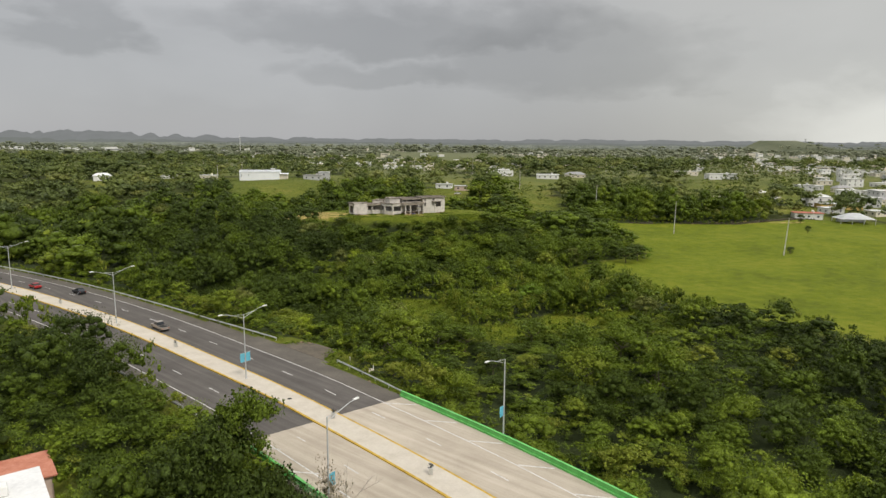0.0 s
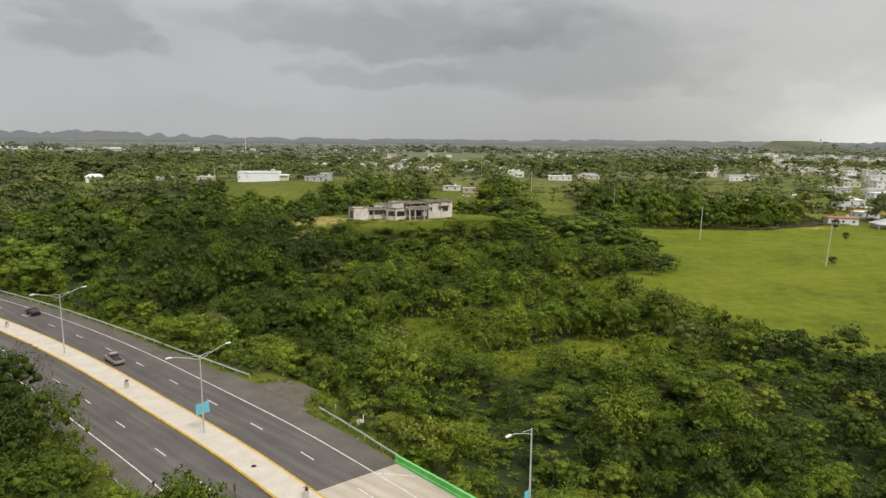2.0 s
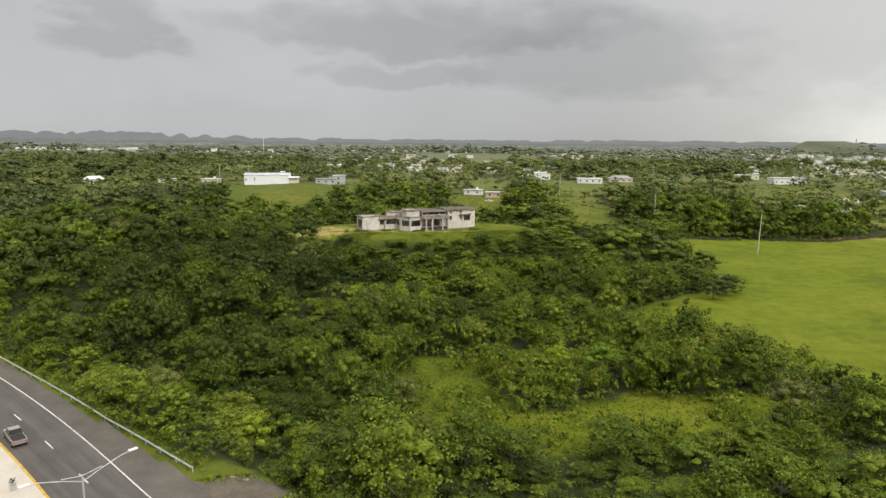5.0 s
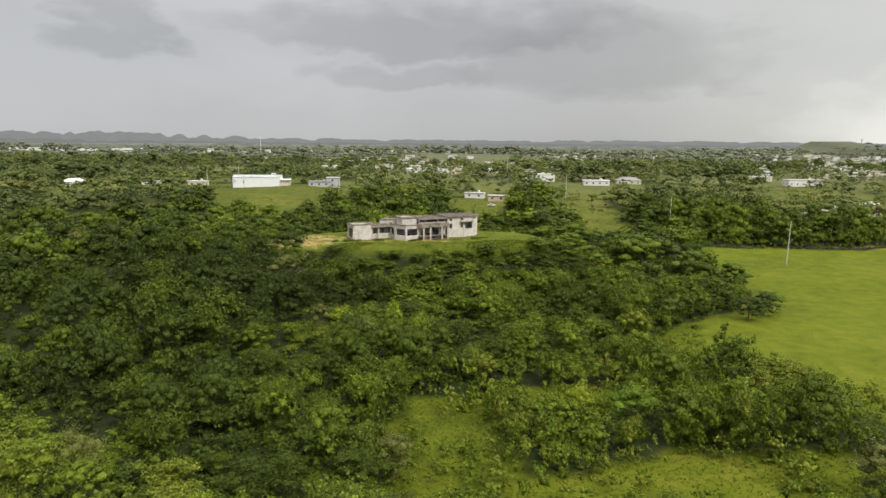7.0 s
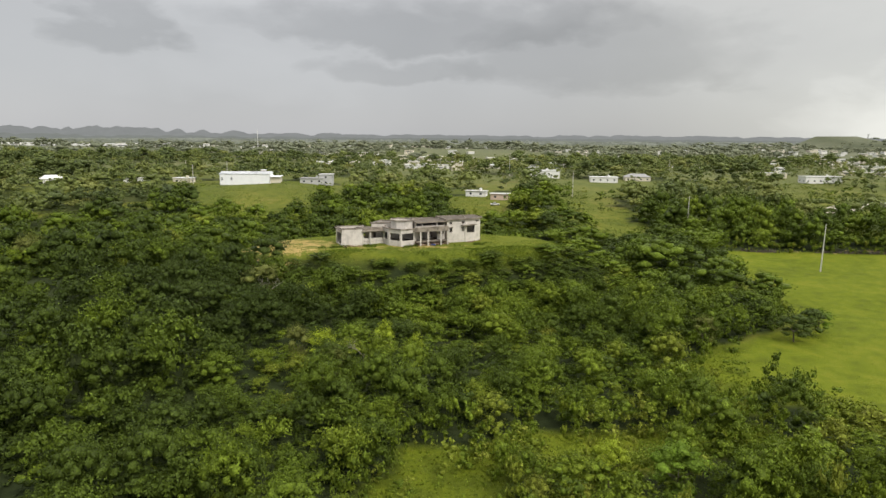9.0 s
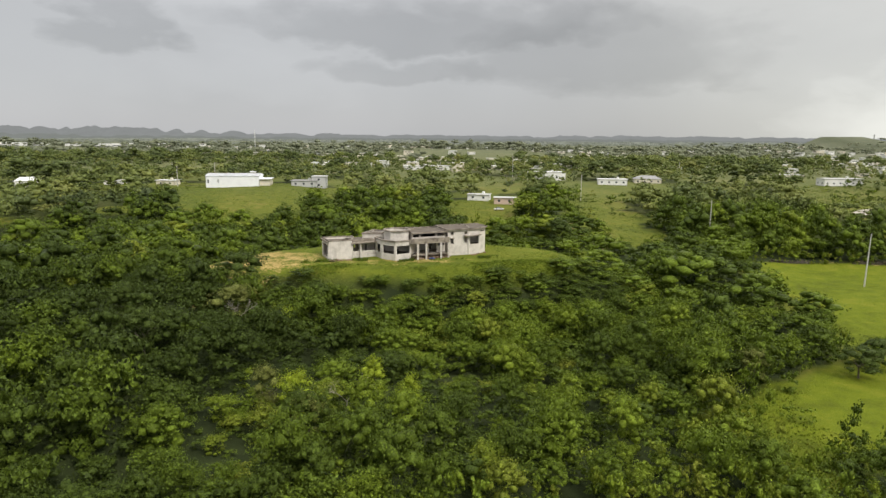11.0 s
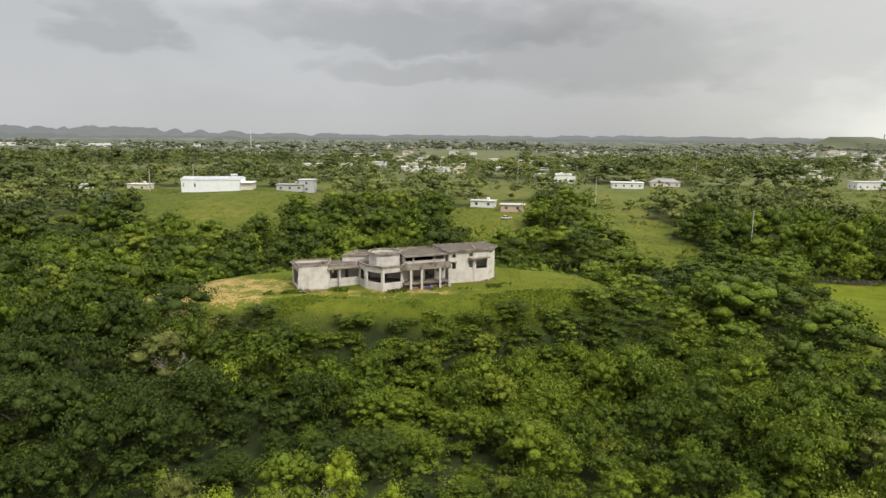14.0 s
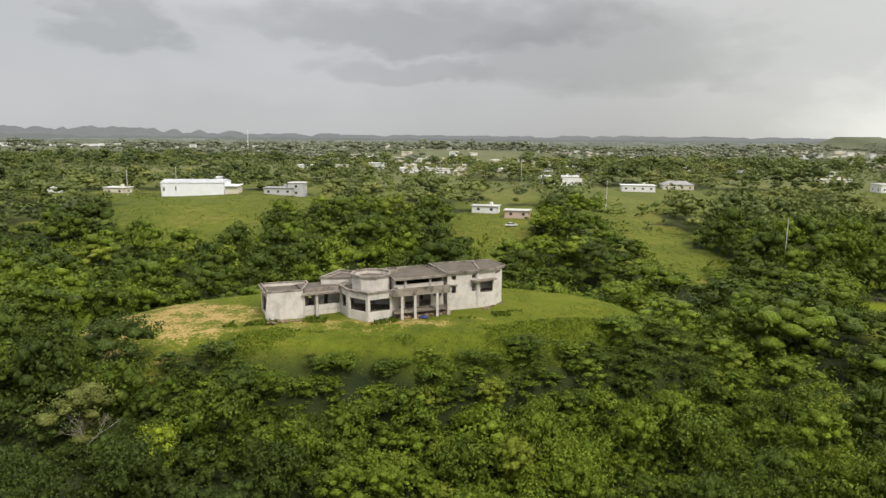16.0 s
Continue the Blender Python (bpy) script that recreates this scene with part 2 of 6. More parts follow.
WALL_CONC = concrete_material("bare_concrete", (0.74, 0.69, 0.63), (0.57, 0.525, 0.47), (0.25, 0.222, 0.19), 0.02, 0.55)
EDGE_CONC = concrete_material("mouldy_concrete", (0.46, 0.41, 0.345), (0.25, 0.21, 0.165), (0.055, 0.044, 0.033), 0.24, 1.0)
ROOF_CONC = concrete_material("roof_concrete", (0.190, 0.160, 0.128), (0.120, 0.100, 0.078), (0.050, 0.041, 0.031), 0.10)
RUBBLE = mottled("rubble", [(0.09, 0.055, 0.035), (0.20, 0.13, 0.085), (0.42, 0.35, 0.27)], 1.5, 6.0)
def track_material(name, dark, mid, light):
    """Asphalt worn in long streaks along the road."""
    m, nt, b, out = material(name, 0.88, 0.0, 0.25)
    g = nt.nodes.new("ShaderNodeNewGeometry")
    mp = nt.nodes.new("ShaderNodeMapping")
    mp.vector_type = "TEXTURE"
    mp.inputs["Rotation"].default_value, mp.inputs["Scale"].default_value = (0, 0, math.atan2(0.633, -0.774)), (30.0, 1.1, 1.0)
    nt.links.new(g.outputs["Position"], mp.inputs[0])
    n = node(nt, "ShaderNodeTexNoise", Scale=1.0, Detail=4.0, Roughness=0.6)
    nt.links.new(mp.outputs[0], n.inputs["Vector"])
    f = calc(nt, "ADD", calc(nt, "MULTIPLY", n.outputs[0], 0.55), calc(nt, "ADD", calc(nt, "MULTIPLY", grain(nt, 0.15, 5.0), 0.3), calc(nt, "MULTIPLY", grain(nt, 5.0), 0.15)))
    col = ramp(nt, f, [(0.36, dark), (0.5, mid), (0.64, light)])
    crack = ramp(nt, grain(nt, 0.35, 9.0, 0.75, distort=1.2), [(0.492, (0, 0, 0)), (0.5, (1, 1, 1)), (0.508, (0, 0, 0))])
    col = mix(nt, calc(nt, "MULTIPLY", crack, 0.3), col, tuple(v * 0.5 for v in dark))
    nt.links.new(col, b.inputs["Base Color"])
    bump(nt, b, grain(nt, 12.0), 0.2)
    return m


ASPHALT = track_material("asphalt", (0.078, 0.069, 0.062), (0.105, 0.094, 0.084), (0.142, 0.127, 0.114))
SHOULDER = mottled("worn_asphalt", [(0.078, 0.069, 0.057), (0.112, 0.098, 0.081), (0.150, 0.130, 0.107)], 0.2, 3.0)
DIRT = mottled("dirt_and_worn_asphalt", [(0.070, 0.062, 0.046), (0.112, 0.094, 0.070), (0.170, 0.136, 0.098)], 0.35, 2.5)
DECK = track_material("bridge_concrete", (0.33, 0.280, 0.218), (0.425, 0.366, 0.290), (0.52, 0.455, 0.368))
PAVING = mottled("median_concrete", [(0.46, 0.41, 0.335), (0.53, 0.475, 0.395), (0.58, 0.53, 0.45)], 0.5, 4.0)
WHITE_PAINT = mottled("white_road_paint", [(0.30, 0.29, 0.27), (0.58, 0.56, 0.53), (0.72, 0.70, 0.67)], 1.5, 6.0)
YELLOW_PAINT = mottled("yellow_kerb_paint", [(0.30, 0.20, 0.05), (0.52, 0.33, 0.04), (0.62, 0.44, 0.12)], 1.2, 6.0)
GREEN_PAINT = mottled("green_barrier_paint", [(0.10, 0.36, 0.09), (0.14, 0.48, 0.12), (0.20, 0.56, 0.17)], 0.8, 5.0, 0.6)
STEEL = mottled("galvanised_steel", [(0.42, 0.43, 0.43), (0.55, 0.56, 0.56), (0.66, 0.66, 0.65)], 1.0, 12.0, 0.5, metal=0.35)
BANNER = mottled("cyan_banner_cloth", [(0.20, 0.62, 0.76), (0.30, 0.72, 0.84)], 1.0, 6.0, 0.7, relief=0)
DARK = mottled("dark_weathered", [(0.02, 0.02, 0.02), (0.05, 0.05, 0.045)], 2.0, 9.0)
POLE_CONC = mottled("pole_concrete", [(0.40, 0.38, 0.34), (0.52, 0.50, 0.46), (0.62, 0.60, 0.55)], 1.0, 8.0)
WHITE_SHEET = mottled("white_sheet_metal", [(0.74, 0.75, 0.76), (0.82, 0.83, 0.84), (0.86, 0.87, 0.87)], 0.4, 3.0, 0.6, relief=0.1)
PANE = mottled("dark_window_glass", [(0.03, 0.035, 0.04), (0.07, 0.08, 0.085)], 0.5, 3.0, 0.15, relief=0, spec=0.5)
TERRACOTTA = mottled("terracotta_roof", [(0.38, 0.13, 0.08), (0.48, 0.19, 0.12), (0.56, 0.26, 0.18)], 0.8, 5.0)
WALL_COLOURS = [mottled("house_paint_" + n, [tuple(v * 0.86 for v in c), c], 0.4, 3.0) for n, c in
                (("white", (0.80, 0.79, 0.76)), ("cream", (0.74, 0.68, 0.56)), ("grey", (0.52, 0.52, 0.51)), ("ochre", (0.66, 0.45, 0.16)), ("pink", (0.60, 0.46, 0.38)))]
ROOF_COLOURS = [mottled("roof_" + n, [tuple(v * 0.75 for v in c), c], 0.25, 2.0) for n, c in
                (("white", (0.82, 0.81, 0.79)), ("pale", (0.62, 0.61, 0.58)), ("grey", (0.36, 0.35, 0.34)), ("red", (0.46, 0.16, 0.11)))]


# ---- mesh tools ----
def thing(name, place, label, category, group="", kind="", turn=0.0):
    ob = new(name)
    ob.matrix_basis = pose(*place, 0, 0, turn)
    return tagged(ob, label, category, group, kind)


def part(name, bm, mat, parent, label=""):
    me = bpy.data.meshes.new(name)
    bm.to_mesh(me)
    bm.free()
    me.materials.append(mat)
    ob = new(name, me)
    ob.parent = parent
    return tagged(ob, label)


def solo(name, bm, mat, label, category, kind="", group=""):
    me = bpy.data.meshes.new(name)
    bm.to_mesh(me)
    bm.free()
    me.materials.append(mat)
    return tagged(new(name, me), label, category, group, kind)


def box(bm, x0, y0, z0, x1, y1, z1, bevel=0.0, m=None):
    g = bmesh.ops.create_cube(bm, size=1.0, matrix=Matrix.LocRotScale(((x0 + x1) / 2, (y0 + y1) / 2, (z0 + z1) / 2), None, (x1 - x0, y1 - y0, z1 - z0)))
    vs = g["verts"]
    if bevel:
        es = list({e for v in vs for e in v.link_edges})
        vs = bmesh.ops.bevel(bm, geom=es, offset=bevel, segments=1, affect="EDGES", profile=0.5)["verts"]
    if m:
        bmesh.ops.transform(bm, matrix=m, verts=vs)
    return vs


def cuboid(*a, bevel=0.0, m=None):
    bm = bmesh.new()
    box(bm, *a, bevel=bevel, m=m)
    return bm


def tube(bm, p, q, r0, r1, n=8):
    p, q = Vector(p), Vector(q)
    d = q - p
    m = Matrix.Translation((p + q) / 2) @ d.to_track_quat("Z", "Y").to_matrix().to_4x4()
    bmesh.ops.create_cone(bm, cap_ends=True, segments=n, radius1=r0, radius2=r1, depth=d.length, matrix=m)


def prism(poly, z0, z1):
    """An upright solid over a plan."""
    bm = bmesh.new()
    a = [bm.verts.new((x, y, z0)) for x, y in poly]
    b = [bm.verts.new((x, y, z1)) for x, y in poly]
    bm.faces.new(b)
    bm.faces.new(a[::-1])
    n = len(poly)
    for i in range(n):
        bm.faces.new((a[i], a[(i + 1) % n], b[(i + 1) % n], b[i]))
    bmesh.ops.recalc_face_normals(bm, faces=bm.faces)
    return bm


def grow(poly, d):
    """A convex plan pushed outwards by d on all sides (anticlockwise)."""
    n, res = len(poly), []
    for i in range(n):
        p, c, q = (Vector(poly[(i + k) % n]) for k in (-1, 0, 1))
        n1, n2 = Vector(((c - p).y, -(c - p).x)).normalized(), Vector(((q - c).y, -(q - c).x)).normalized()
        k = (n1 + n2) / (1 + n1.dot(n2))
        res.append((c.x + d * k.x, c.y + d * k.y))
    return res


def rim(poly, z0, z1, inner, outer):
    """A parapet or cornice round a plan."""
    bm = bmesh.new()
    a, b = grow(poly, outer), grow(poly, -inner)
    n = len(poly)
    A = [[bm.verts.new((x, y, z)) for x, y in p] for p in (a, b) for z in (z0, z1)]
    for i in range(n):
        j = (i + 1) % n
        for lo, hi in ((A[0], A[1]), (A[3], A[2]), (A[1], A[3]), (A[2], A[0])):
            bm.faces.new((lo[i], lo[j], hi[j], hi[i]))
    bmesh.ops.recalc_face_normals(bm, faces=bm.faces)
    return bm


def wall(p, q, z0, z1, thick=0.25, holes=()):
    """A wall from p to q in plan, its outer face on the right of that way. holes: (from, to, sill, head); from and to in parts of its length."""
    p, q = Vector(p), Vector(q)
    L = (q - p).length
    u = (q - p) / L
    inward = Vector((-u.y, u.x))
    xs = sorted({0.0, L, *(min(max(h[k], 0), 1) * L for h in holes for k in (0, 1))})
    zs = sorted({z0, z1, *(min(max(h[k], z0), z1) for h in holes for k in (2, 3))})
    solid = lambda i, k: 0 <= i < len(xs) - 1 and 0 <= k < len(zs) - 1 and not any(
        h[0] * L - 1e-6 <= xs[i] and xs[i + 1] <= h[1] * L + 1e-6 and h[2] - 1e-6 <= zs[k] and zs[k + 1] <= h[3] + 1e-6 for h in holes)
    bm = bmesh.new()
    vs = {}
    def v(i, j, k):
        if (i, j, k) not in vs:
            w = p + u * xs[i] + inward * (thick * j)
            vs[i, j, k] = bm.verts.new((w.x, w.y, zs[k]))
        return vs[i, j, k]
    for i in range(len(xs) - 1):
        for k in range(len(zs) - 1):
            if not solid(i, k):
                continue
            bm.faces.new((v(i, 0, k), v(i + 1, 0, k), v(i + 1, 0, k + 1), v(i, 0, k + 1)))
            bm.faces.new((v(i, 1, k), v(i, 1, k + 1), v(i + 1, 1, k + 1), v(i + 1, 1, k)))
            if not solid(i - 1, k):
                bm.faces.new((v(i, 0, k), v(i, 0, k + 1), v(i, 1, k + 1), v(i, 1, k)))
            if not solid(i + 1, k):
                bm.faces.new((v(i + 1, 0, k), v(i + 1, 1, k), v(i + 1, 1, k + 1), v(i + 1, 0, k + 1)))
            if not solid(i, k - 1):
                bm.faces.new((v(i, 0, k), v(i, 1, k), v(i + 1, 1, k), v(i + 1, 0, k)))
            if not solid(i, k + 1):
                bm.faces.new((v(i, 0, k + 1), v(i + 1, 0, k + 1), v(i + 1, 1, k + 1), v(i, 1, k + 1)))
    bmesh.ops.recalc_face_normals(bm, faces=bm.faces)
    return bm


# ---- the lie of the land ----
def step(a, b, x):
    t = np.clip((x - a) / (b - a), 0, 1)
    return t * t * (3 - 2 * t)


TABLE = np.random.RandomState(5).rand(64, 64)


def rough(x, y, size):
    """Smooth random heights between 0 and 1."""
    x, y = np.asarray(x, float) / size, np.asarray(y, float) / size
    i, j = np.floor(x).astype(int), np.floor(y).astype(int)
    fx, fy = x - i, y - j
    fx, fy = fx * fx * (3 - 2 * fx), fy * fy * (3 - 2 * fy)
    t = lambda a, b: TABLE[a % 64, b % 64]
    return (t(i, j) * (1 - fx) + t(i + 1, j) * fx) * (1 - fy) + (t(i, j + 1) * (1 - fx) + t(i + 1, j + 1) * fx) * fy


ROAD_O, ROAD_D, ROAD_N = np.array((-16.0, 98.0)), np.array((-0.774, 0.633)), np.array((0.633, 0.774))


def bend(s):
    return -1.4 - 0.00078 * (s - 62) ** 2 - 0.0003 * np.maximum(s - 40, 0.0) ** 2 + 1.0 * step(45, 5, s) * step(-70, -20, s)


def road_at(x, y):
    """How far along the road a place lies, and how far to the right of the median's middle."""
    s = (x - ROAD_O[0]) * ROAD_D[0] + (y - ROAD_O[1]) * ROAD_D[1]
    return s, (x - ROAD_O[0]) * ROAD_N[0] + (y - ROAD_O[1]) * ROAD_N[1] - bend(s)


def road_height(s):
    return -0.6 + 0.0155 * np.maximum(s, 0.0)


def on_road(s, o, z=0.0):
    p = ROAD_O + ROAD_D * s + ROAD_N * (bend(s) + o)
    return (float(p[0]), float(p[1]), float(road_height(s) + z))


def pad(x, y):
    """1 on the rim of the levelled ground round the house."""
    c, s_ = math.cos(0.16), math.sin(0.16)
    dx, dy = x + 20, y - 303
    return np.sqrt(((dx * c + dy * s_) / 47) ** 2 + ((dy * c - dx * s_) / 21) ** 2)


def mesa_at(x, y):
    return np.maximum(np.abs(x - 1010) / 105, np.abs(y - 1880) / 150)


def ground(x, y):
    x, y = np.asarray(x, float), np.asarray(y, float)
    left = -8.0 + 17.5 * step(300, 470, y) + 2.6 * step(-60, -110, x) * step(420, 485, y)
    right = -4.0 + 3.0 * step(260, 420, y) + 12 * step(400, 620, y)
    z = left + (right - left) * step(20, 80, x + 0.1 * (300 - y) * (y < 300))
    z = z + 14.5 * np.exp(-((x + 92) / 52) ** 2 - ((y - 258) / 62) ** 2)
    z = z + 5.0 * np.exp(-((x + 150) / 60) ** 2 - ((y - 180) / 60) ** 2)
    z = z - 1.5 * np.exp(-((x - 240) / 55) ** 2 - ((y - 570) / 50) ** 2)
    z = z + 7.0 * step(-20, -60, x) * step(150, 60, y)
    z = z + (rough(x, y, 38) - 0.5) * 2.2 * step(40, 90, np.abs(x) + np.abs(y - 260) * 0.4)
    p = pad(x, y)
    z = z + (8.7 - z) * step(1.62, 0.84, p)
    far = step(650, 1500, y)
    z = z + far * (rough(x, y, 420) - 0.45) * 26 + far * (rough(x + 900, y, 160) - 0.5) * 8
    mesa = mesa_at(x, y)
    z = z * (1 - 0.7 * step(2.6, 1.4, mesa)) + 46 * step(1.5, 0.92, mesa)
    s, o = road_at(x, y)
    w = step(32, 19, np.abs(o - 1)) * step(-9, -1, s) * step(420, 330, np.abs(s))
    z = z + (road_height(s) - 0.12 - z) * w
    return z


def ellipse(x, y, cx, cy, rx, ry, turn=0.0):
    c, s_ = math.cos(radians(turn)), math.sin(radians(turn))
    return ((x - cx) * c + (y - cy) * s_) ** 2 / rx ** 2 + ((y - cy) * c - (x - cx) * s_) ** 2 / ry ** 2


def pasture_at(x, y):
    edge = np.interp(y, (120, 154, 175, 200, 212, 232, 241, 262, 275, 320, 364), (112, 98, 80, 70, 64, 46, 50, 79, 84, 89, 95))
    top = np.interp(x, (80, 110, 165, 210, 250, 400), (367, 362, 358, 374, 354, 345))
    return (x > edge) & (y > 100) & (y < top)


GLADES = [(-6, 184, 12, 18, -20), (14, 200, 19, 8, 15), (34, 165, 32, 12, -4), (-1, 172, 10, 20, 0), (36, 203, 14, 7, 20), (52, 228, 14, 18, 0), (-92, 432, 24, 52, 8), (-118, 474, 36, 15, 0), (-102, 474, 42, 20, 0), (-140, 474, 34, 24, 0), (2, 424, 20, 50, 0), (14, 450, 26, 24, 0), (60, 450, 25, 84, 4), (-104, 452, 26, 24, 0), (-134, 489, 30, 17, 6), (-132, 448, 24, 26, 0), (-114, 412, 15, 22, 0), (-128, 430, 15, 20, 0),
          (222, 535, 26, 66, -25), (-150, 505, 60, 7, 0), (-70, 494, 40, 12, 0), (231, 358, 24, 12, 0), (213, 372, 14, 9, 0), (262, 424, 26, 12, 0), (288, 396, 18, 10, 0), (-215, 480, 36, 8, 0), (92, 508, 26, 8, 0), (-60, 560, 30, 12, 0),
          (150, 640, 40, 14, 0), (-190, 600, 70, 16, 8), (330, 462, 30, 12, 0), (20, 650, 60, 14, 0), (-55, 64, 15, 18, 0), (-65, 298, 14, 13, 0), (-58.5, 277, 8.5, 10, 0), (30, 590, 40, 12, 0)]


def lawn_at(x, y):
    """Below 1 on the mown ground round the house."""
    return ellipse(x, y, -28, 308, 53, 25.8, 4)


def open_ground(x, y):
    """True where no tree stands."""
    rag = 0.9 + 1.1 * (rough(x, y, 9.0) - 0.5) + 0.5 * (rough(x, y, 3.5) - 0.5)
    free = pasture_at(x + 6.5 + 7 * (rough(x, y, 11) - 0.5), y) | (lawn_at(x, y) < 1.10 + 0.3 * (rough(x, y, 7) - 0.5))
    for g in GLADES:
        free |= ellipse(x, y, *g) < rag
    s, o = road_at(x, y)
    free |= (o > -16.6 + 1.8 * step(8, 0, s)) & (o < 16.0 + 2.2 * step(62, 42, s)) & (s > -6)
    free |= (o > -14.9) & (o < 15.6) & (s <= -6)
    free |= (o > 10) & (o < 26 - 0.3 * np.abs(s - 27)) & (s > 16) & (s < 37)
    free |= (x > 205) & (y > 376) & (y < 660) & (x > 0.5 * y) & (rough(x, y, 14) < 0.40 + 0.22 * step(0.53, 0.57, x / np.maximum(y, 1.0)) * step(540, 500, y))
    return free


def far_wood(x, y):
    """True where the farther land carries trees."""
    dense = rough(x * 0.55, y, 62) + 0.5 * rough(x, y, 19)
    return ((dense > 0.36 + 0.42 * step(430, 540, y)) | (ellipse(x, y, 145, 470, 50, 52) < 1)) & ~((estate(x, y) > 0.5) & (rough(x, y, 14) < 0.62)) & ~yard(x, y)


SIGHT_STRIPS = [(-252, 482, 14, 60), (-206, 490, 12, 24), (-178, 496, 12, 22), (-96, 504, 16, 50), (52, 612, 17, 45), (98, 574, 17, 42), (253, 592, 22, 70), (236, 632, 18, 60), (-44, 756, 32, 120), (-94, 772, 14, 110), (-145, 750, 22, 110), (300, 1330, 160, 130), (60, 960, 70, 70), (640, 1130, 120, 90),
         (180, 735, 16, 70), (-290, 690, 50, 70), (-240, 840, 70, 60), (-800, 1490, 70, 190), (-985, 1480, 40, 170), (-330, 1050, 60, 90)]


def yard(x, y):
    """True on strips cleared towards the camera so that the farther houses show."""
    free = np.zeros(np.shape(x), bool)
    for a, b, w, d in SIGHT_STRIPS:
        free |= (np.abs(x - a - (y - b) * a / b) < w) & (y > b - d) & (y < b + 6)
    return free


def estate(x, y):
    """1 in the closely built estate to the right."""
    return step(0.42, 0.5, x / np.maximum(y, 1.0)) * step(640, 690, y) * step(1040, 980, y)


def mesh_from(name, verts, faces_per, mat, attrs=None):
    """A mesh out of equal polygons, none of which share corners when verts has shape (n, k, 3)."""
    me = bpy.data.meshes.new(name)
    v = verts.reshape(-1, 3).astype(np.float32)
    k = faces_per
    me.vertices.add(len(v))
    me.vertices.foreach_set("co", v.ravel())
    nf = len(v) // k
    me.loops.add(nf * k)
    me.loops.foreach_set("vertex_index", np.arange(nf * k, dtype=np.int32))
    me.polygons.add(nf)
    me.polygons.foreach_set("loop_start", np.arange(0, nf * k, k, dtype=np.int32))
    for nm, val in (attrs or {}).items():
        me.attributes.new(nm, "FLOAT", "POINT").data.foreach_set("value", val.astype(np.float32).ravel())
    me.materials.append(mat)
    me.update(calc_edges=True)
    return me


GOLD = (1 + 5 ** 0.5) / 2
ICO = np.array([(-1, GOLD, 0), (1, GOLD, 0), (-1, -GOLD, 0), (1, -GOLD, 0), (0, -1, GOLD), (0, 1, GOLD), (0, -1, -GOLD), (0, 1, -GOLD), (GOLD, 0, -1), (GOLD, 0, 1), (-GOLD, 0, -1), (-GOLD, 0, 1)]) / math.hypot(1, GOLD)
ICO_F = np.array([(0, 11, 5), (0, 5, 1), (0, 1, 7), (0, 7, 10), (0, 10, 11), (1, 5, 9), (5, 11, 4), (11, 10, 2), (10, 7, 6), (7, 1, 8),
                  (3, 9, 4), (3, 4, 2), (3, 2, 6), (3, 6, 8), (3, 8, 9), (4, 9, 5), (2, 4, 11), (6, 2, 10), (8, 6, 7), (9, 8, 1)])


def leafy_mesh(name, leaves, k, clumps, faces, mat, tints=None):
    """Loose leaves (n, k, 3) and rounded leafy clumps (m, v, 3) with shared corners in one mesh."""
    lv, nv = leaves.reshape(-1, 3), clumps.shape[1]
    v = np.concatenate([lv, clumps.reshape(-1, 3)]).astype(np.float32)
    f = (faces[None] + (np.arange(len(clumps)) * nv)[:, None, None] + len(lv)).reshape(-1, 3)
    loops = np.concatenate([np.arange(len(lv)), f.ravel()]).astype(np.int32)
    nl = len(lv) // k
    start = np.concatenate([np.arange(nl) * k, len(lv) + np.arange(len(f)) * 3]).astype(np.int32)
    me = bpy.data.meshes.new(name)
    me.vertices.add(len(v))
    me.vertices.foreach_set("co", v.ravel())
    me.loops.add(len(loops))
    me.loops.foreach_set("vertex_index", loops)
    me.polygons.add(len(start))
    me.polygons.foreach_set("loop_start", start)
    me.polygons.foreach_set("use_smooth", np.arange(len(start)) >= nl)
    if tints is not None:
        me.attributes.new("tint", "FLOAT", "POINT").data.foreach_set("value", tints.astype(np.float32))
    me.materials.append(mat)
    me.update(calc_edges=True)
    return me


def axis(lo, fine0, fine1, hi, d):
    mid = list(np.arange(fine0, fine1 + 0.1, d))
    a, st = [fine0], d
    while a[-1] > lo:
        st *= 1.16
        a.append(a[-1] - st)
    b, st = [mid[-1]], d
    while b[-1] < hi:
        st *= 1.16
        b.append(b[-1] + st)
    return np.array(a[:0:-1] + mid + b[1:])


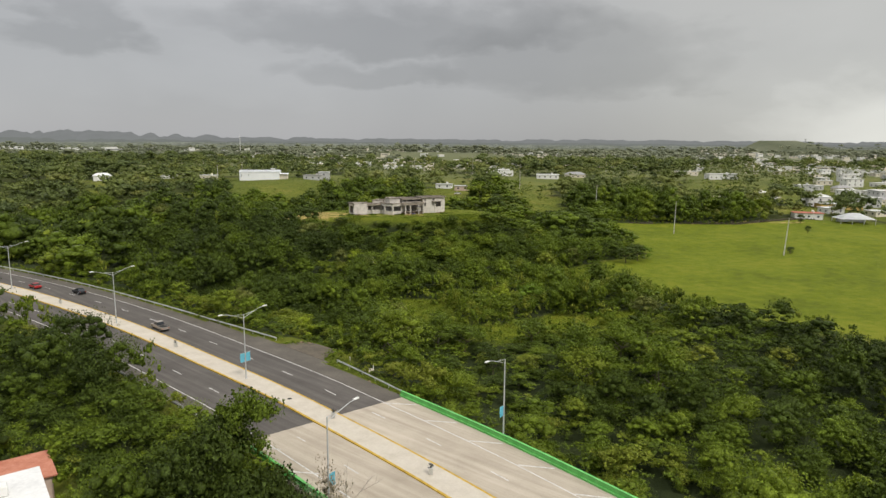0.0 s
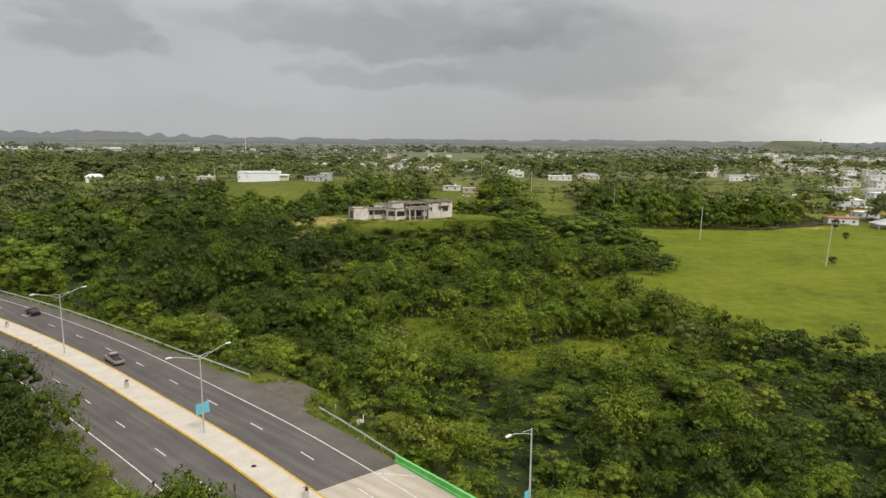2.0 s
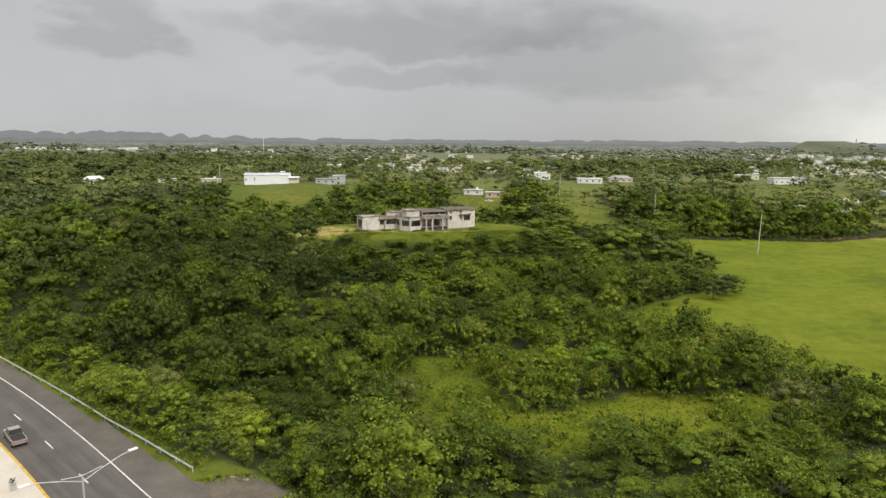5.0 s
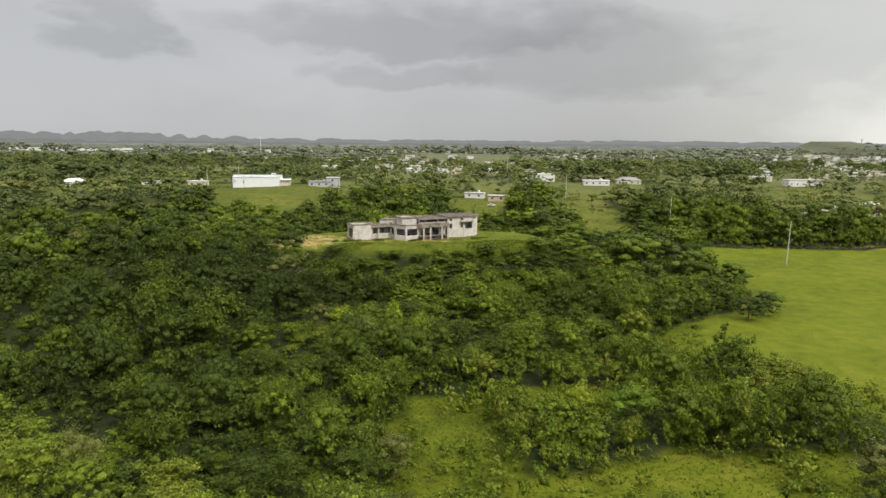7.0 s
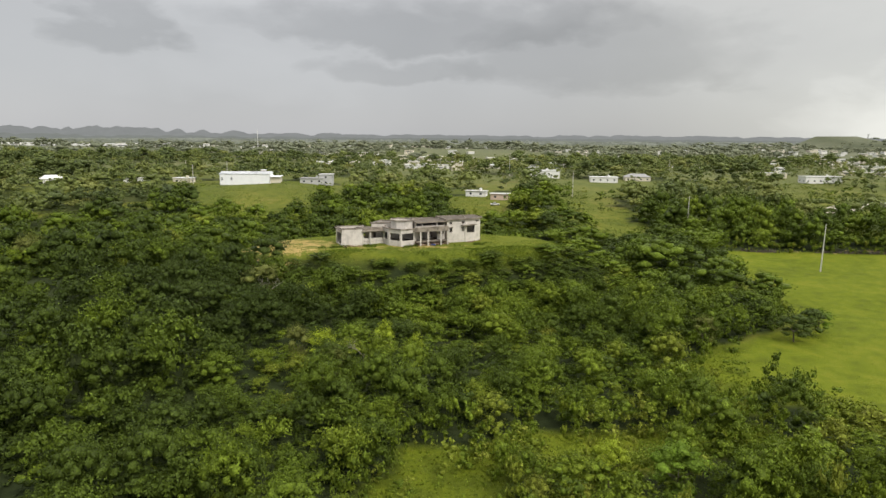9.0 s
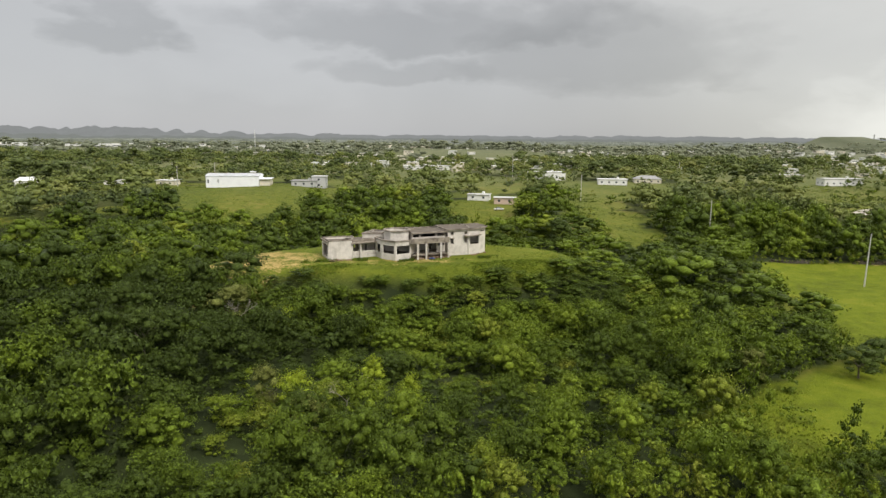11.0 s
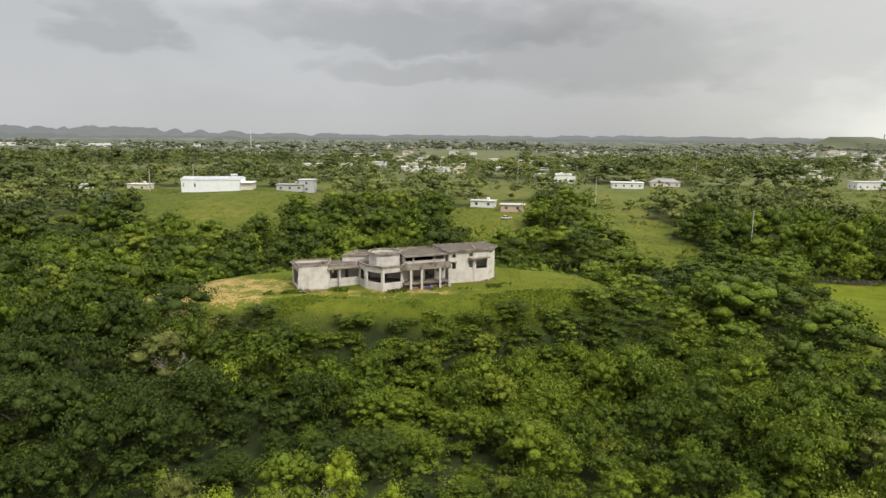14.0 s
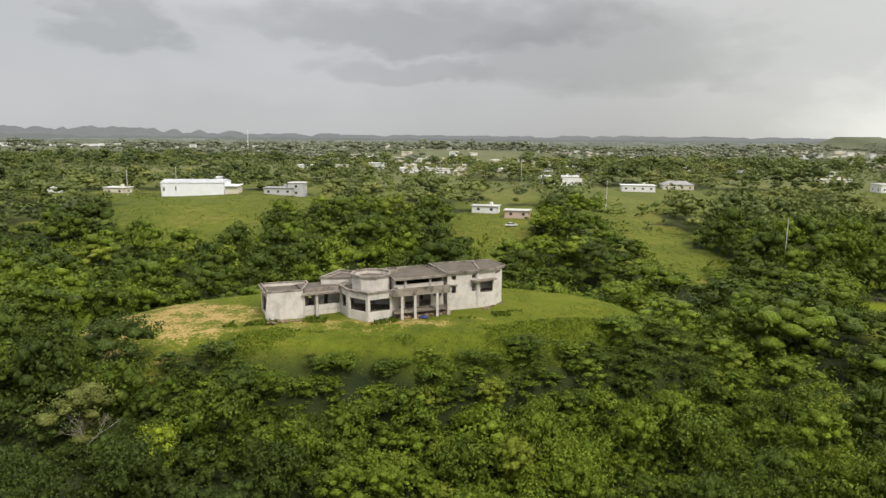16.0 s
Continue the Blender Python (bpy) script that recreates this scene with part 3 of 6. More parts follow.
def build_ground():
    xs, ys = axis(-4600, -190, 270, 4600, 3.5), axis(-900, 20, 520, 4700, 3.5)
    X, Y = np.meshgrid(xs, ys)
    Z = ground(X, Y)
    nx, ny = len(xs), len(ys)
    me = bpy.data.meshes.new("ground")
    co = np.stack([X, Y, Z], -1).reshape(-1, 3).astype(np.float32)
    me.vertices.add(len(co))
    me.vertices.foreach_set("co", co.ravel())
    i = np.arange((ny - 1) * (nx - 1))
    a = (i // (nx - 1)) * nx + i % (nx - 1)
    q = np.stack([a, a + 1, a + nx + 1, a + nx], -1).astype(np.int32)
    me.loops.add(q.size)
    me.loops.foreach_set("vertex_index", q.ravel())
    me.polygons.add(len(q))
    me.polygons.foreach_set("loop_start", np.arange(0, q.size, 4, dtype=np.int32))
    me.polygons.foreach_set("use_smooth", np.ones(len(q), bool))
    x, y = co[:, 0], co[:, 1]
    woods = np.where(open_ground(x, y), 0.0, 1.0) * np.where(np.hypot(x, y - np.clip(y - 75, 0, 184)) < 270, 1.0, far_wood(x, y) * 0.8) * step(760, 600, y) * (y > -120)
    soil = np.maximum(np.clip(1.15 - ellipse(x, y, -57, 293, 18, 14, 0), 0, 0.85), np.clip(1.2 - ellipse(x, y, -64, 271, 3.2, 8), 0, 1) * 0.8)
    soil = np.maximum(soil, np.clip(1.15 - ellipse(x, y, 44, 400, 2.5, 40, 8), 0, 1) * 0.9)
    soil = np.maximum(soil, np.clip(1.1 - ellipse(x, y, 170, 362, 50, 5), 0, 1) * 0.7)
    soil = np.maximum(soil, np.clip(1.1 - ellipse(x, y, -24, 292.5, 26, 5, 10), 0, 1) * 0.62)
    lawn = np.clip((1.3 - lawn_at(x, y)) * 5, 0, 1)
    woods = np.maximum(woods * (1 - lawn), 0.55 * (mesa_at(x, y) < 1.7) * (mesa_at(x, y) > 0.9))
    for nm, val in (("woods", woods), ("pasture", np.maximum(pasture_at(x, y), np.where((y > 150) & (y < 250), 0.85, 0.0) + 0.45 * lawn)), ("soil", soil), ("far_haze", step(380, 760, y)), ("hazy", 0.85 * step(900, 1500, y))):
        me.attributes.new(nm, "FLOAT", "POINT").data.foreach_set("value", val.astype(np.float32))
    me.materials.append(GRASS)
    me.update(calc_edges=True)
    tagged(new("ground", me), "rolling green grassland and woodland floor", "ground", kind="structure")


build_ground()


# ---- distant hills ----
def hills(name, y0, x0, x1, base, amp, seed, mat, label):
    """A far ridge of rounded limestone hills."""
    rng = np.random.RandomState(seed)
    bm = bmesh.new()
    xs = np.arange(x0, x1, 24.0)
    dome = np.zeros_like(xs)
    for _ in range(int((x1 - x0) / 42)):
        c, w = rng.uniform(x0, x1), rng.uniform(22, 110)
        dome = np.maximum(dome, rng.uniform(0.25, 1.0) * np.clip(1 - ((xs - c) / w) ** 2, 0, 1) ** 0.7)
    tall = amp * dome * (0.45 + 0.55 * rough(xs, xs * 0 + seed, 900)) * (0.3 + 0.7 * step(-500, -2700, xs)) + rng.uniform(-2.5, 2.5, len(xs))
    rows = []
    for k, f in enumerate((0.0, 0.45, 0.8, 1.0, 0.7)):
        rows.append([bm.verts.new((x, y0 + 70 * k + 30 * rng.rand(), -10 + (base + 10 + h) * f)) for x, h in zip(xs, tall)])
    for r, q in zip(rows, rows[1:]):
        for i in range(len(xs) - 1):
            bm.faces.new((r[i], r[i + 1], q[i + 1], q[i]))
    for f in bm.faces:
        f.smooth = True
    solo(name, bm, mat, label, "hills", kind="structure")


# the horizon hills glow evenly in a hazy tone instead of taking light
def backdrop_glow_material(name, c):
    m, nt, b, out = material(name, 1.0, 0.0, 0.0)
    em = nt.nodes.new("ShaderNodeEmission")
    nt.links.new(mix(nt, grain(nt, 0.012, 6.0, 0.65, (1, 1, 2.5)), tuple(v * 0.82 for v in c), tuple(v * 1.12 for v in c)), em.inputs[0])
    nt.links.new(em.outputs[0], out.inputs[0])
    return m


def wooded_ridge(name, y0, top, swell, seed, mat, label):
    """A low rolling ridge under unbroken woods, its outline frayed by the crowns."""
    rng = np.random.RandomState(seed)
    half = 0.80 * y0
    xs = np.arange(-half, half, 11.0)
    crest = top + swell * (rough(xs, xs * 0 + seed * 37, 420) - 0.5) * 2 + swell * 0.5 * (rough(xs, xs * 0 + seed * 11, 130) - 0.5)
    bm = bmesh.new()
    rows = []
    for k, f in enumerate((0.0, 0.35, 0.65, 0.88, 1.0, 0.9)):
        fray = rng.uniform(-1, 1, len(xs)) * 2.6 + rng.uniform(-1, 1, len(xs)) * 2.0 * (rng.rand(len(xs)) < 0.3)
        rows.append([bm.verts.new((x, y0 + 52 * k + 24 * rng.rand(), -12 + (12 + h) * f + d * (k > 0))) for x, h, d in zip(xs, crest, fray)])
    for r, q in zip(rows, rows[1:]):
        for i in range(len(xs) - 1):
            bm.faces.new((r[i], r[i + 1], q[i + 1], q[i]))
    solo(name, bm, mat, label, "hills", kind="structure")


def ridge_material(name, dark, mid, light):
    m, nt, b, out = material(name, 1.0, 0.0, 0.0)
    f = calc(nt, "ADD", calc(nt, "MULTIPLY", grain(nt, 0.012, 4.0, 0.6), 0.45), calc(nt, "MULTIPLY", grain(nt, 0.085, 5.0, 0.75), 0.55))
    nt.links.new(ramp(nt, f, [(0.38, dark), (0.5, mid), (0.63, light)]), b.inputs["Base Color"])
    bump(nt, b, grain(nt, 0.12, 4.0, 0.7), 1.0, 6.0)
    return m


# each farther ridge is coloured paler and greyer in place of haze
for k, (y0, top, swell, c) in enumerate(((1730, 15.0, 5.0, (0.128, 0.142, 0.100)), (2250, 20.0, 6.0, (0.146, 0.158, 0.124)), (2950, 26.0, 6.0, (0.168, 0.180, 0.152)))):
    wooded_ridge("backdrop_ridge", y0, top, swell, 3 + k, ridge_material("ridge_woods_hazed", tuple(v * 0.55 for v in c), c, tuple(v * 1.4 for v in c)), "low wooded ridge far off, its grey-green paled to stand for haze")
hills("backdrop_far_hills", 4250, -4300, 3600, 46, 66, 3, backdrop_glow_material("far_hills", (0.215, 0.224, 0.222)), "hazy grey-green limestone hills on the horizon")
hills("backdrop_near_hills", 3850, -4000, 3600, 30, 26, 8, backdrop_glow_material("nearer_hills", (0.185, 0.197, 0.184)), "hazy dark green low ridge before the horizon")


# ---- the road ----
def ribbon(name, s0, s1, o0, o1, z, mat, label="", parent=None, thick=0.25, seg=6.0, skew0=0.0, skew1=0.0):
    """A strip that follows the road. skew: how far its ends lean along the road."""
    n = max(1, int(abs(s1 - s0) / seg))
    bm = bmesh.new()
    rows = []
    for i in range(n + 1):
        f = i / n
        s = s0 + (s1 - s0) * f
        sk = skew0 * (1 - f) + skew1 * f
        rows.append([bm.verts.new(on_road(s + sk * o, o, zz)) for o, zz in ((o0, z), (o1, z), (o1, z - thick), (o0, z - thick))])
    for a, b in zip(rows, rows[1:]):
        for k in range(4):
            bm.faces.new((a[k], b[k], b[(k + 1) % 4], a[(k + 1) % 4]))
    bm.faces.new(rows[0])
    bm.faces.new(rows[-1][::-1])
    bmesh.ops.recalc_face_normals(bm, faces=bm.faces)
    if parent:
        return part(name, bm, mat, parent, label)
    return solo(name, bm, mat, label, name.replace("_", " "), kind="structure")


JOINT, SKEW, FAR_S, NEAR_S = -0.6, -0.22, 330.0, -150.0
road_r = ribbon("road", JOINT, FAR_S, 2.0, 10.6, 0.0, ASPHALT, "dark grey asphalt carriageway with white lane marks", skew0=SKEW)
ribbon("road", JOINT, FAR_S, -11.2, -2.0, 0.0, ASPHALT, "dark grey asphalt carriageway with white lane marks", skew0=SKEW)
ribbon("road_shoulder", 18.5, 42, 10.6, 15.6, 0.0, SHOULDER, "worn grey asphalt road shoulder")
ribbon("road_shoulder", JOINT, 18.5, 10.6, 14.5, 0.0, SHOULDER, "worn grey asphalt road shoulder", skew0=SKEW)
ribbon("road_shoulder", 42, 60, 10.6, 14.7, 0.0, SHOULDER, "worn grey asphalt road shoulder")
ribbon("road_shoulder", 60, FAR_S, 10.6, 13.7, 0.0, SHOULDER, "worn grey asphalt road shoulder")
ribbon("road_shoulder", JOINT, FAR_S, -14.0, -11.2, 0.0, SHOULDER, "worn grey asphalt road shoulder", skew0=SKEW)
deck = ribbon("bridge_deck", NEAR_S, JOINT, -14.2, 14.6, 0.004, DECK, "pale tan concrete bridge deck with white markings", thick=1.1, skew1=SKEW)
ribbon("bridge_abutment", -7, -2, -14.0, 14.4, -1.1, DECK, "tan concrete bridge abutment", thick=9.0)
for sp in (-40, -75, -110):
    ribbon("bridge_pier", sp - 0.8, sp + 0.8, -12, 12, -1.1, DECK, "tan concrete bridge pier", thick=9.5)

# median: a kerbed strip of pale slabs with yellow kerbs
median = ribbon("median_strip", NEAR_S, FAR_S, -1.98, 1.98, 0.17, PAVING, "pale cream concrete median strip with yellow kerbs", thick=0.3)
for o in (-2.1, 2.1):
    ribbon("kerb", NEAR_S, FAR_S, o - 0.16, o + 0.16, 0.185, YELLOW_PAINT, "yellow painted concrete kerb", median, thick=0.3)
for k in range(-14, 64):
    ribbon("slab", k * 3.4 + 0.02, k * 3.4 + 3.37, -1.94, 1.94, 0.182, PAVING, "", median, thick=0.012)

# lane marks, edge lines and the hatching on the bridge's shoulders
for base, lo, hi in ((road_r, JOINT, FAR_S), (deck, NEAR_S, JOINT)):
    side = "edge_line"
    for o in (10.4, -11.0):
        at_joint = -SKEW * o
        ribbon(side, lo - (at_joint if base is road_r else 0) + 0.02, hi - (at_joint if base is deck else 0), o - 0.09, o + 0.09, 0.012, WHITE_PAINT, "white edge line", base, thick=0.008)
for k in range(-5, 18):
    for o, s in ((6.55, 5.3 + 12.65 * k), (-6.8, 8.3 + 12.5 * k)):
        if NEAR_S < s < FAR_S:
            ribbon("lane_dash", s, s + 3.1, o - 0.09, o + 0.09, 0.014, WHITE_PAINT, "", deck if s + 3 < JOINT else road_r, thick=0.008)
for k in range(12):
    s = -3.5 - 9.3 * k
    for sg in (1, -1):
        bm = bmesh.new()
        p = [on_road(s - sg * 0.0, sg * 10.6, 0.014), on_road(s - sg * 4.2, sg * 13.6, 0.014)]
        d = Vector(p[1]) - Vector(p[0])
        n = Vector((-d.y, d.x, 0)).normalized() * 0.11
        q = [bm.verts.new(Vector(v) + w + Vector((0, 0, h))) for h in (0, -0.008) for v, w in ((p[0], -n), (p[1], -n), (p[1], n), (p[0], n))]
        bm.faces.new(q[:4])
        for i in range(4):
            bm.faces.new((q[i], q[(i + 1) % 4], q[4 + (i + 1) % 4], q[4 + i]))
        bmesh.ops.recalc_face_normals(bm, faces=bm.faces)
        part("hatch_mark", bm, WHITE_PAINT, deck)

# green parapets of the bridge
def barrier(s0, s1, o, label):
    g = thing("bridge_barrier", (0, 0, 0), label, "barrier", "green bridge barriers")
    sg = 1 if o > 0 else -1
    ribbon("barrier_foot", s0, s1, o - 0.28, o + 0.28, 0.30, GREEN_PAINT, "", g, thick=0.3)
    ribbon("barrier_wall", s0, s1, o - 0.14 + 0.06 * sg, o + 0.14 + 0.06 * sg, 0.86, GREEN_PAINT, "", g, thick=0.6)
    ribbon("barrier_cap", s0, s1, o - 0.18 + 0.06 * sg, o + 0.18 + 0.06 * sg, 0.96, GREEN_PAINT, "", g, thick=0.1)


barrier(NEAR_S, -3.2, 14.3, "bright green painted concrete bridge parapet")
barrier(NEAR_S, 3.4, -13.9, "bright green painted concrete bridge parapet")


def guard_rail(knots, label):
    g = thing("guard_rail", (0, 0, 0), label, "guard rail", "steel guard rails")
    ks, ko = zip(*knots)
    s0, s1 = ks[0], ks[-1]
    n = int(abs(s1 - s0) / 3.8)
    at = lambda f, z, do=0.0: Vector(on_road(s0 + (s1 - s0) * f, float(np.interp(s0 + (s1 - s0) * f, ks, ko)) + do, z))
    bm = bmesh.new()
    prof = [(0.40, 0.0), (0.46, 0.05), (0.54, 0.0), (0.62, 0.05), (0.70, 0.0)]
    rows = [[bm.verts.new(at(i / n, z, -d)) for z, d in prof] for i in range(n + 1)]
    back = [[bm.verts.new(at(i / n, z, -d + 0.03)) for z, d in prof] for i in range(n + 1)]
    for r in (rows, back):
        for a, b in zip(r, r[1:]):
            for k in range(len(prof) - 1):
                bm.faces.new((a[k], b[k], b[k + 1], a[k + 1]))
    for k in (0, len(prof) - 1):
        for i in range(n):
            bm.faces.new((rows[i][k], back[i][k], back[i + 1][k], rows[i + 1][k]))
    bmesh.ops.recalc_face_normals(bm, faces=bm.faces)
    part("rail_beam", bm, STEEL, g, "corrugated steel rail")
    for i in range(n + 1):
        p = at(i / n, -0.25, 0.1)
        part("post", cuboid(p.x - 0.06, p.y - 0.06, p.z, p.x + 0.06, p.y + 0.06, p.z + 0.88), STEEL, g)


guard_rail(((37, 16.6), (59, 14.7), (86, 13.9), (260, 13.9)), "galvanised steel roadside guard rail by the verge")
guard_rail(((-3, 14.9), (8, 15.7), (17, 16.4)), "galvanised steel guard rail joining the green barrier")
guard_rail(((5, -14.3), (120, -14.5)), "galvanised steel guard rail half hidden by bushes")


# side drive into the wood, its edges crumbling into the grass
def drive():
    rng = random.Random(14)
    bm = bmesh.new()
    rows = []
    for i in range(13):
        f = i / 12
        o = 15.4 + 12.5 * f
        w0, w1 = 20.0 + 5.0 * math.sin(f * 1.57) + rng.uniform(-0.5, 0.5), 35.0 - 6.0 * f ** 0.6 + rng.uniform(-0.7, 0.7)
        rows.append([bm.verts.new((*on_road(s, o)[:2], float(ground(*on_road(s, o)[:2])) + 0.03 + 0.12 * (1 - f) + rng.uniform(-0.02, 0.02))) for s in np.linspace(w0, w1, 9)])
    for a, b in zip(rows, rows[1:]):
        for k in range(8):
            bm.faces.new((a[k], a[k + 1], b[k + 1], b[k]))
    bmesh.ops.recalc_face_normals(bm, faces=bm.faces)
    bmesh.ops.solidify(bm, geom=bm.faces[:], thickness=0.2)
    solo("side_road", bm, DIRT, "worn grey asphalt and dirt side drive", "road", kind="structure")


drive()


def street_lamp(s, o, arms, banner, label):
    x, y, z = on_road(s, o, 0.18 if abs(o) < 2 else 0.0)
    th = thing("street_lamp", (x, y, z), label, "street lamp", "street lamps along the road", turn=math.degrees(math.atan2(ROAD_N[1], ROAD_N[0])))
    bm = bmesh.new()
    box(bm, -0.22, -0.22, 0, 0.22, 0.22, 0.05)
    tube(bm, (0, 0, 0.05), (0, 0, 11.75), 0.13, 0.075, 10)
    part("pole", bm, STEEL, th)
    for sg in arms:
        bm = bmesh.new()
        pts = [(0.02 * sg, 11.1), (1.6 * sg, 11.75), (3.4 * sg, 12.35), (4.6 * sg, 12.5)]
        for (a, b), (c, d) in zip(pts, pts[1:]):
            tube(bm, (a, 0, b), (c, 0, d), 0.05, 0.045, 6)
        tube(bm, (0.02 * sg, 0, 11.65), (1.7 * sg, 0, 11.95), 0.04, 0.04, 6)
        arm = part("arm", bm, STEEL, th)
        bm = bmesh.new()
        box(bm, 4.5 * sg - 0.42, -0.16, 12.42, 4.5 * sg + 0.42, 0.16, 12.6, bevel=0.05)
        part("luminaire", bm, WALL_COLOURS[0], arm, "pale cobra-head luminaire")
    for sg in banner:
        bm = bmesh.new()
        tube(bm, (0, 0, 4.75), (1.05 * sg, 0, 4.75), 0.02, 0.02, 5)
        hold = part("banner_rod", bm, STEEL, th)
        bm = bmesh.new()
        tube(bm, (0, 0, 3.1), (1.05 * sg, 0, 3.1), 0.02, 0.02, 5)
        part("banner_rod", bm, STEEL, th)
        bm = bmesh.new()
        vs = [[bm.verts.new((sg * (0.12 + 0.9 * i / 5), 0.05 * math.sin(i * 1.1 + j), 3.12 + 1.6 * j / 4)) for i in range(6)] for j in range(5)]
        for a, b in zip(vs, vs[1:]):
            for i in range(5):
                bm.faces.new((a[i], a[i + 1], b[i + 1], b[i]))
        bmesh.ops.solidify(bm, geom=bm.faces[:], thickness=0.015)
        part("banner", bm, BANNER, hold, "light blue cloth banner")
    return th


street_lamp(22.6, -0.2, (1, -1), (1, -1), "galvanised double-arm street lamp with blue banners on the median")
street_lamp(73.0, -0.35, (1, -1), (), "galvanised double-arm street lamp on the median")
street_lamp(125.4, 0.3, (1, -1), (), "galvanised double-arm street lamp on the median")
street_lamp(175.0, 0.0, (1, -1), (), "galvanised double-arm street lamp on the median")
street_lamp(-24.9, 15.6, (-1,), (-1,), "galvanised single-arm street lamp behind the green parapet")
street_lamp(-20.6, -14.6, (1,), (1,), "galvanised single-arm street lamp behind the green parapet")


def planter(s, o):
    x, y, z = on_road(s, o, 0.185)
    th = thing("bollard_planter", (x, y, z), "small pale concrete planter with dark plant on the median", "planter", "planters on the median")
    bm = bmesh.new()
    box(bm, -0.26, -0.26, 0, 0.26, 0.26, 0.80, bevel=0.04)
    box(bm, -0.31, -0.31, 0.80, 0.31, 0.31, 0.90, bevel=0.03)
    part("tub", bm, POLE_CONC, th)
    rng = random.Random(int(s * 10))
    bm = bmesh.new()
    for _ in range(26):
        a, r, h = rng.uniform(0, 6.3), rng.uniform(0.05, 0.36), rng.uniform(0.95, 1.4)
        p = Vector((r * math.cos(a), r * math.sin(a), h))
        t = Vector((math.cos(a), math.sin(a), rng.uniform(-0.4, 0.6))) * 0.17
        n = Vector((-t.y, t.x, rng.uniform(-0.1, 0.1))) * 0.4
        bm.faces.new([bm.verts.new(v) for v in (p - t, p + n, p + t, p - n)])
    tube(bm, (0, 0, 0.85), (0, 0, 1.1), 0.1, 0.05, 5)
    part("plant", bm, DARK, th, "dark green leafy plant")


for s, o in ((-1.5, 0.6), (-24.2, -0.1), (47.7, -0.2), (99.9, -0.2), (149, 0.0), (-49, 0.4)):
    planter(s, o)
bm = bmesh.new()
tube(bm, on_road(9.5, -0.2, 0.184), on_road(9.5, -0.2, 0.2), 0.36, 0.36, 18)
solo("manhole_cover", bm, DARK, "dark round iron manhole cover in the median", "manhole cover")

for s, o in ((15.6, 18.6), (9.2, 18.9)):
    x, y, _ = on_road(s, o)
    th = thing("marker_post", (x, y, float(ground(x, y)) - 0.15), "short white marker post in the verge grass", "post", "marker posts")
    part("post", cuboid(-0.07, -0.05, 0, 0.07, 0.05, 1.15, bevel=0.02), WALL_COLOURS[0], th)
    part("cap", cuboid(-0.085, -0.065, 1.15, 0.085, 0.065, 1.22, bevel=0.015), WALL_COLOURS[0], th)
for k, (s, o, w) in enumerate(((32.0, 19.5, 0.35), (24.5, 23.0, 0.35), (30.5, 20.3, 0.3), (5.6, 14.6, 0.2))):
    rg = random.Random(50 + k)
    bm = bmesh.new()
    bmesh.ops.create_icosphere(bm, subdivisions=2, radius=w)
    for v in bm.verts:
        v.co = Vector((v.co.x * 1.5, v.co.y, v.co.z * 0.6)) * rg.uniform(0.82, 1.15)
    x, y, z = on_road(s, o)
    ob = solo("rock", bm, RUBBLE, "grey-brown broken rock beside the drive", "rock", group="rocks by the drive")
    ob.location = (x, y, (z if o < 15 else float(ground(x, y))) + 0.12 * w)

x, y, _ = on_road(9.6, 18.2)
cover = solo("inspection_cover", cuboid(-0.75, -0.6, -0.25, 0.75, 0.6, 0.22, bevel=0.05), PAVING, "pale square concrete inspection cover in the verge grass", "inspection cover")
cover.matrix_basis = pose(x, y, float(ground(x, y)), 0, 0, 35)

CAR_GLASS = mottled("car_glass", [(0.02, 0.022, 0.025), (0.04, 0.045, 0.05)], 1.0, 4.0, 0.1, relief=0, spec=0.5)
TYRE = mottled("tyre_rubber", [(0.015, 0.015, 0.015), (0.03, 0.03, 0.03)], 3.0, 20.0, 0.8)


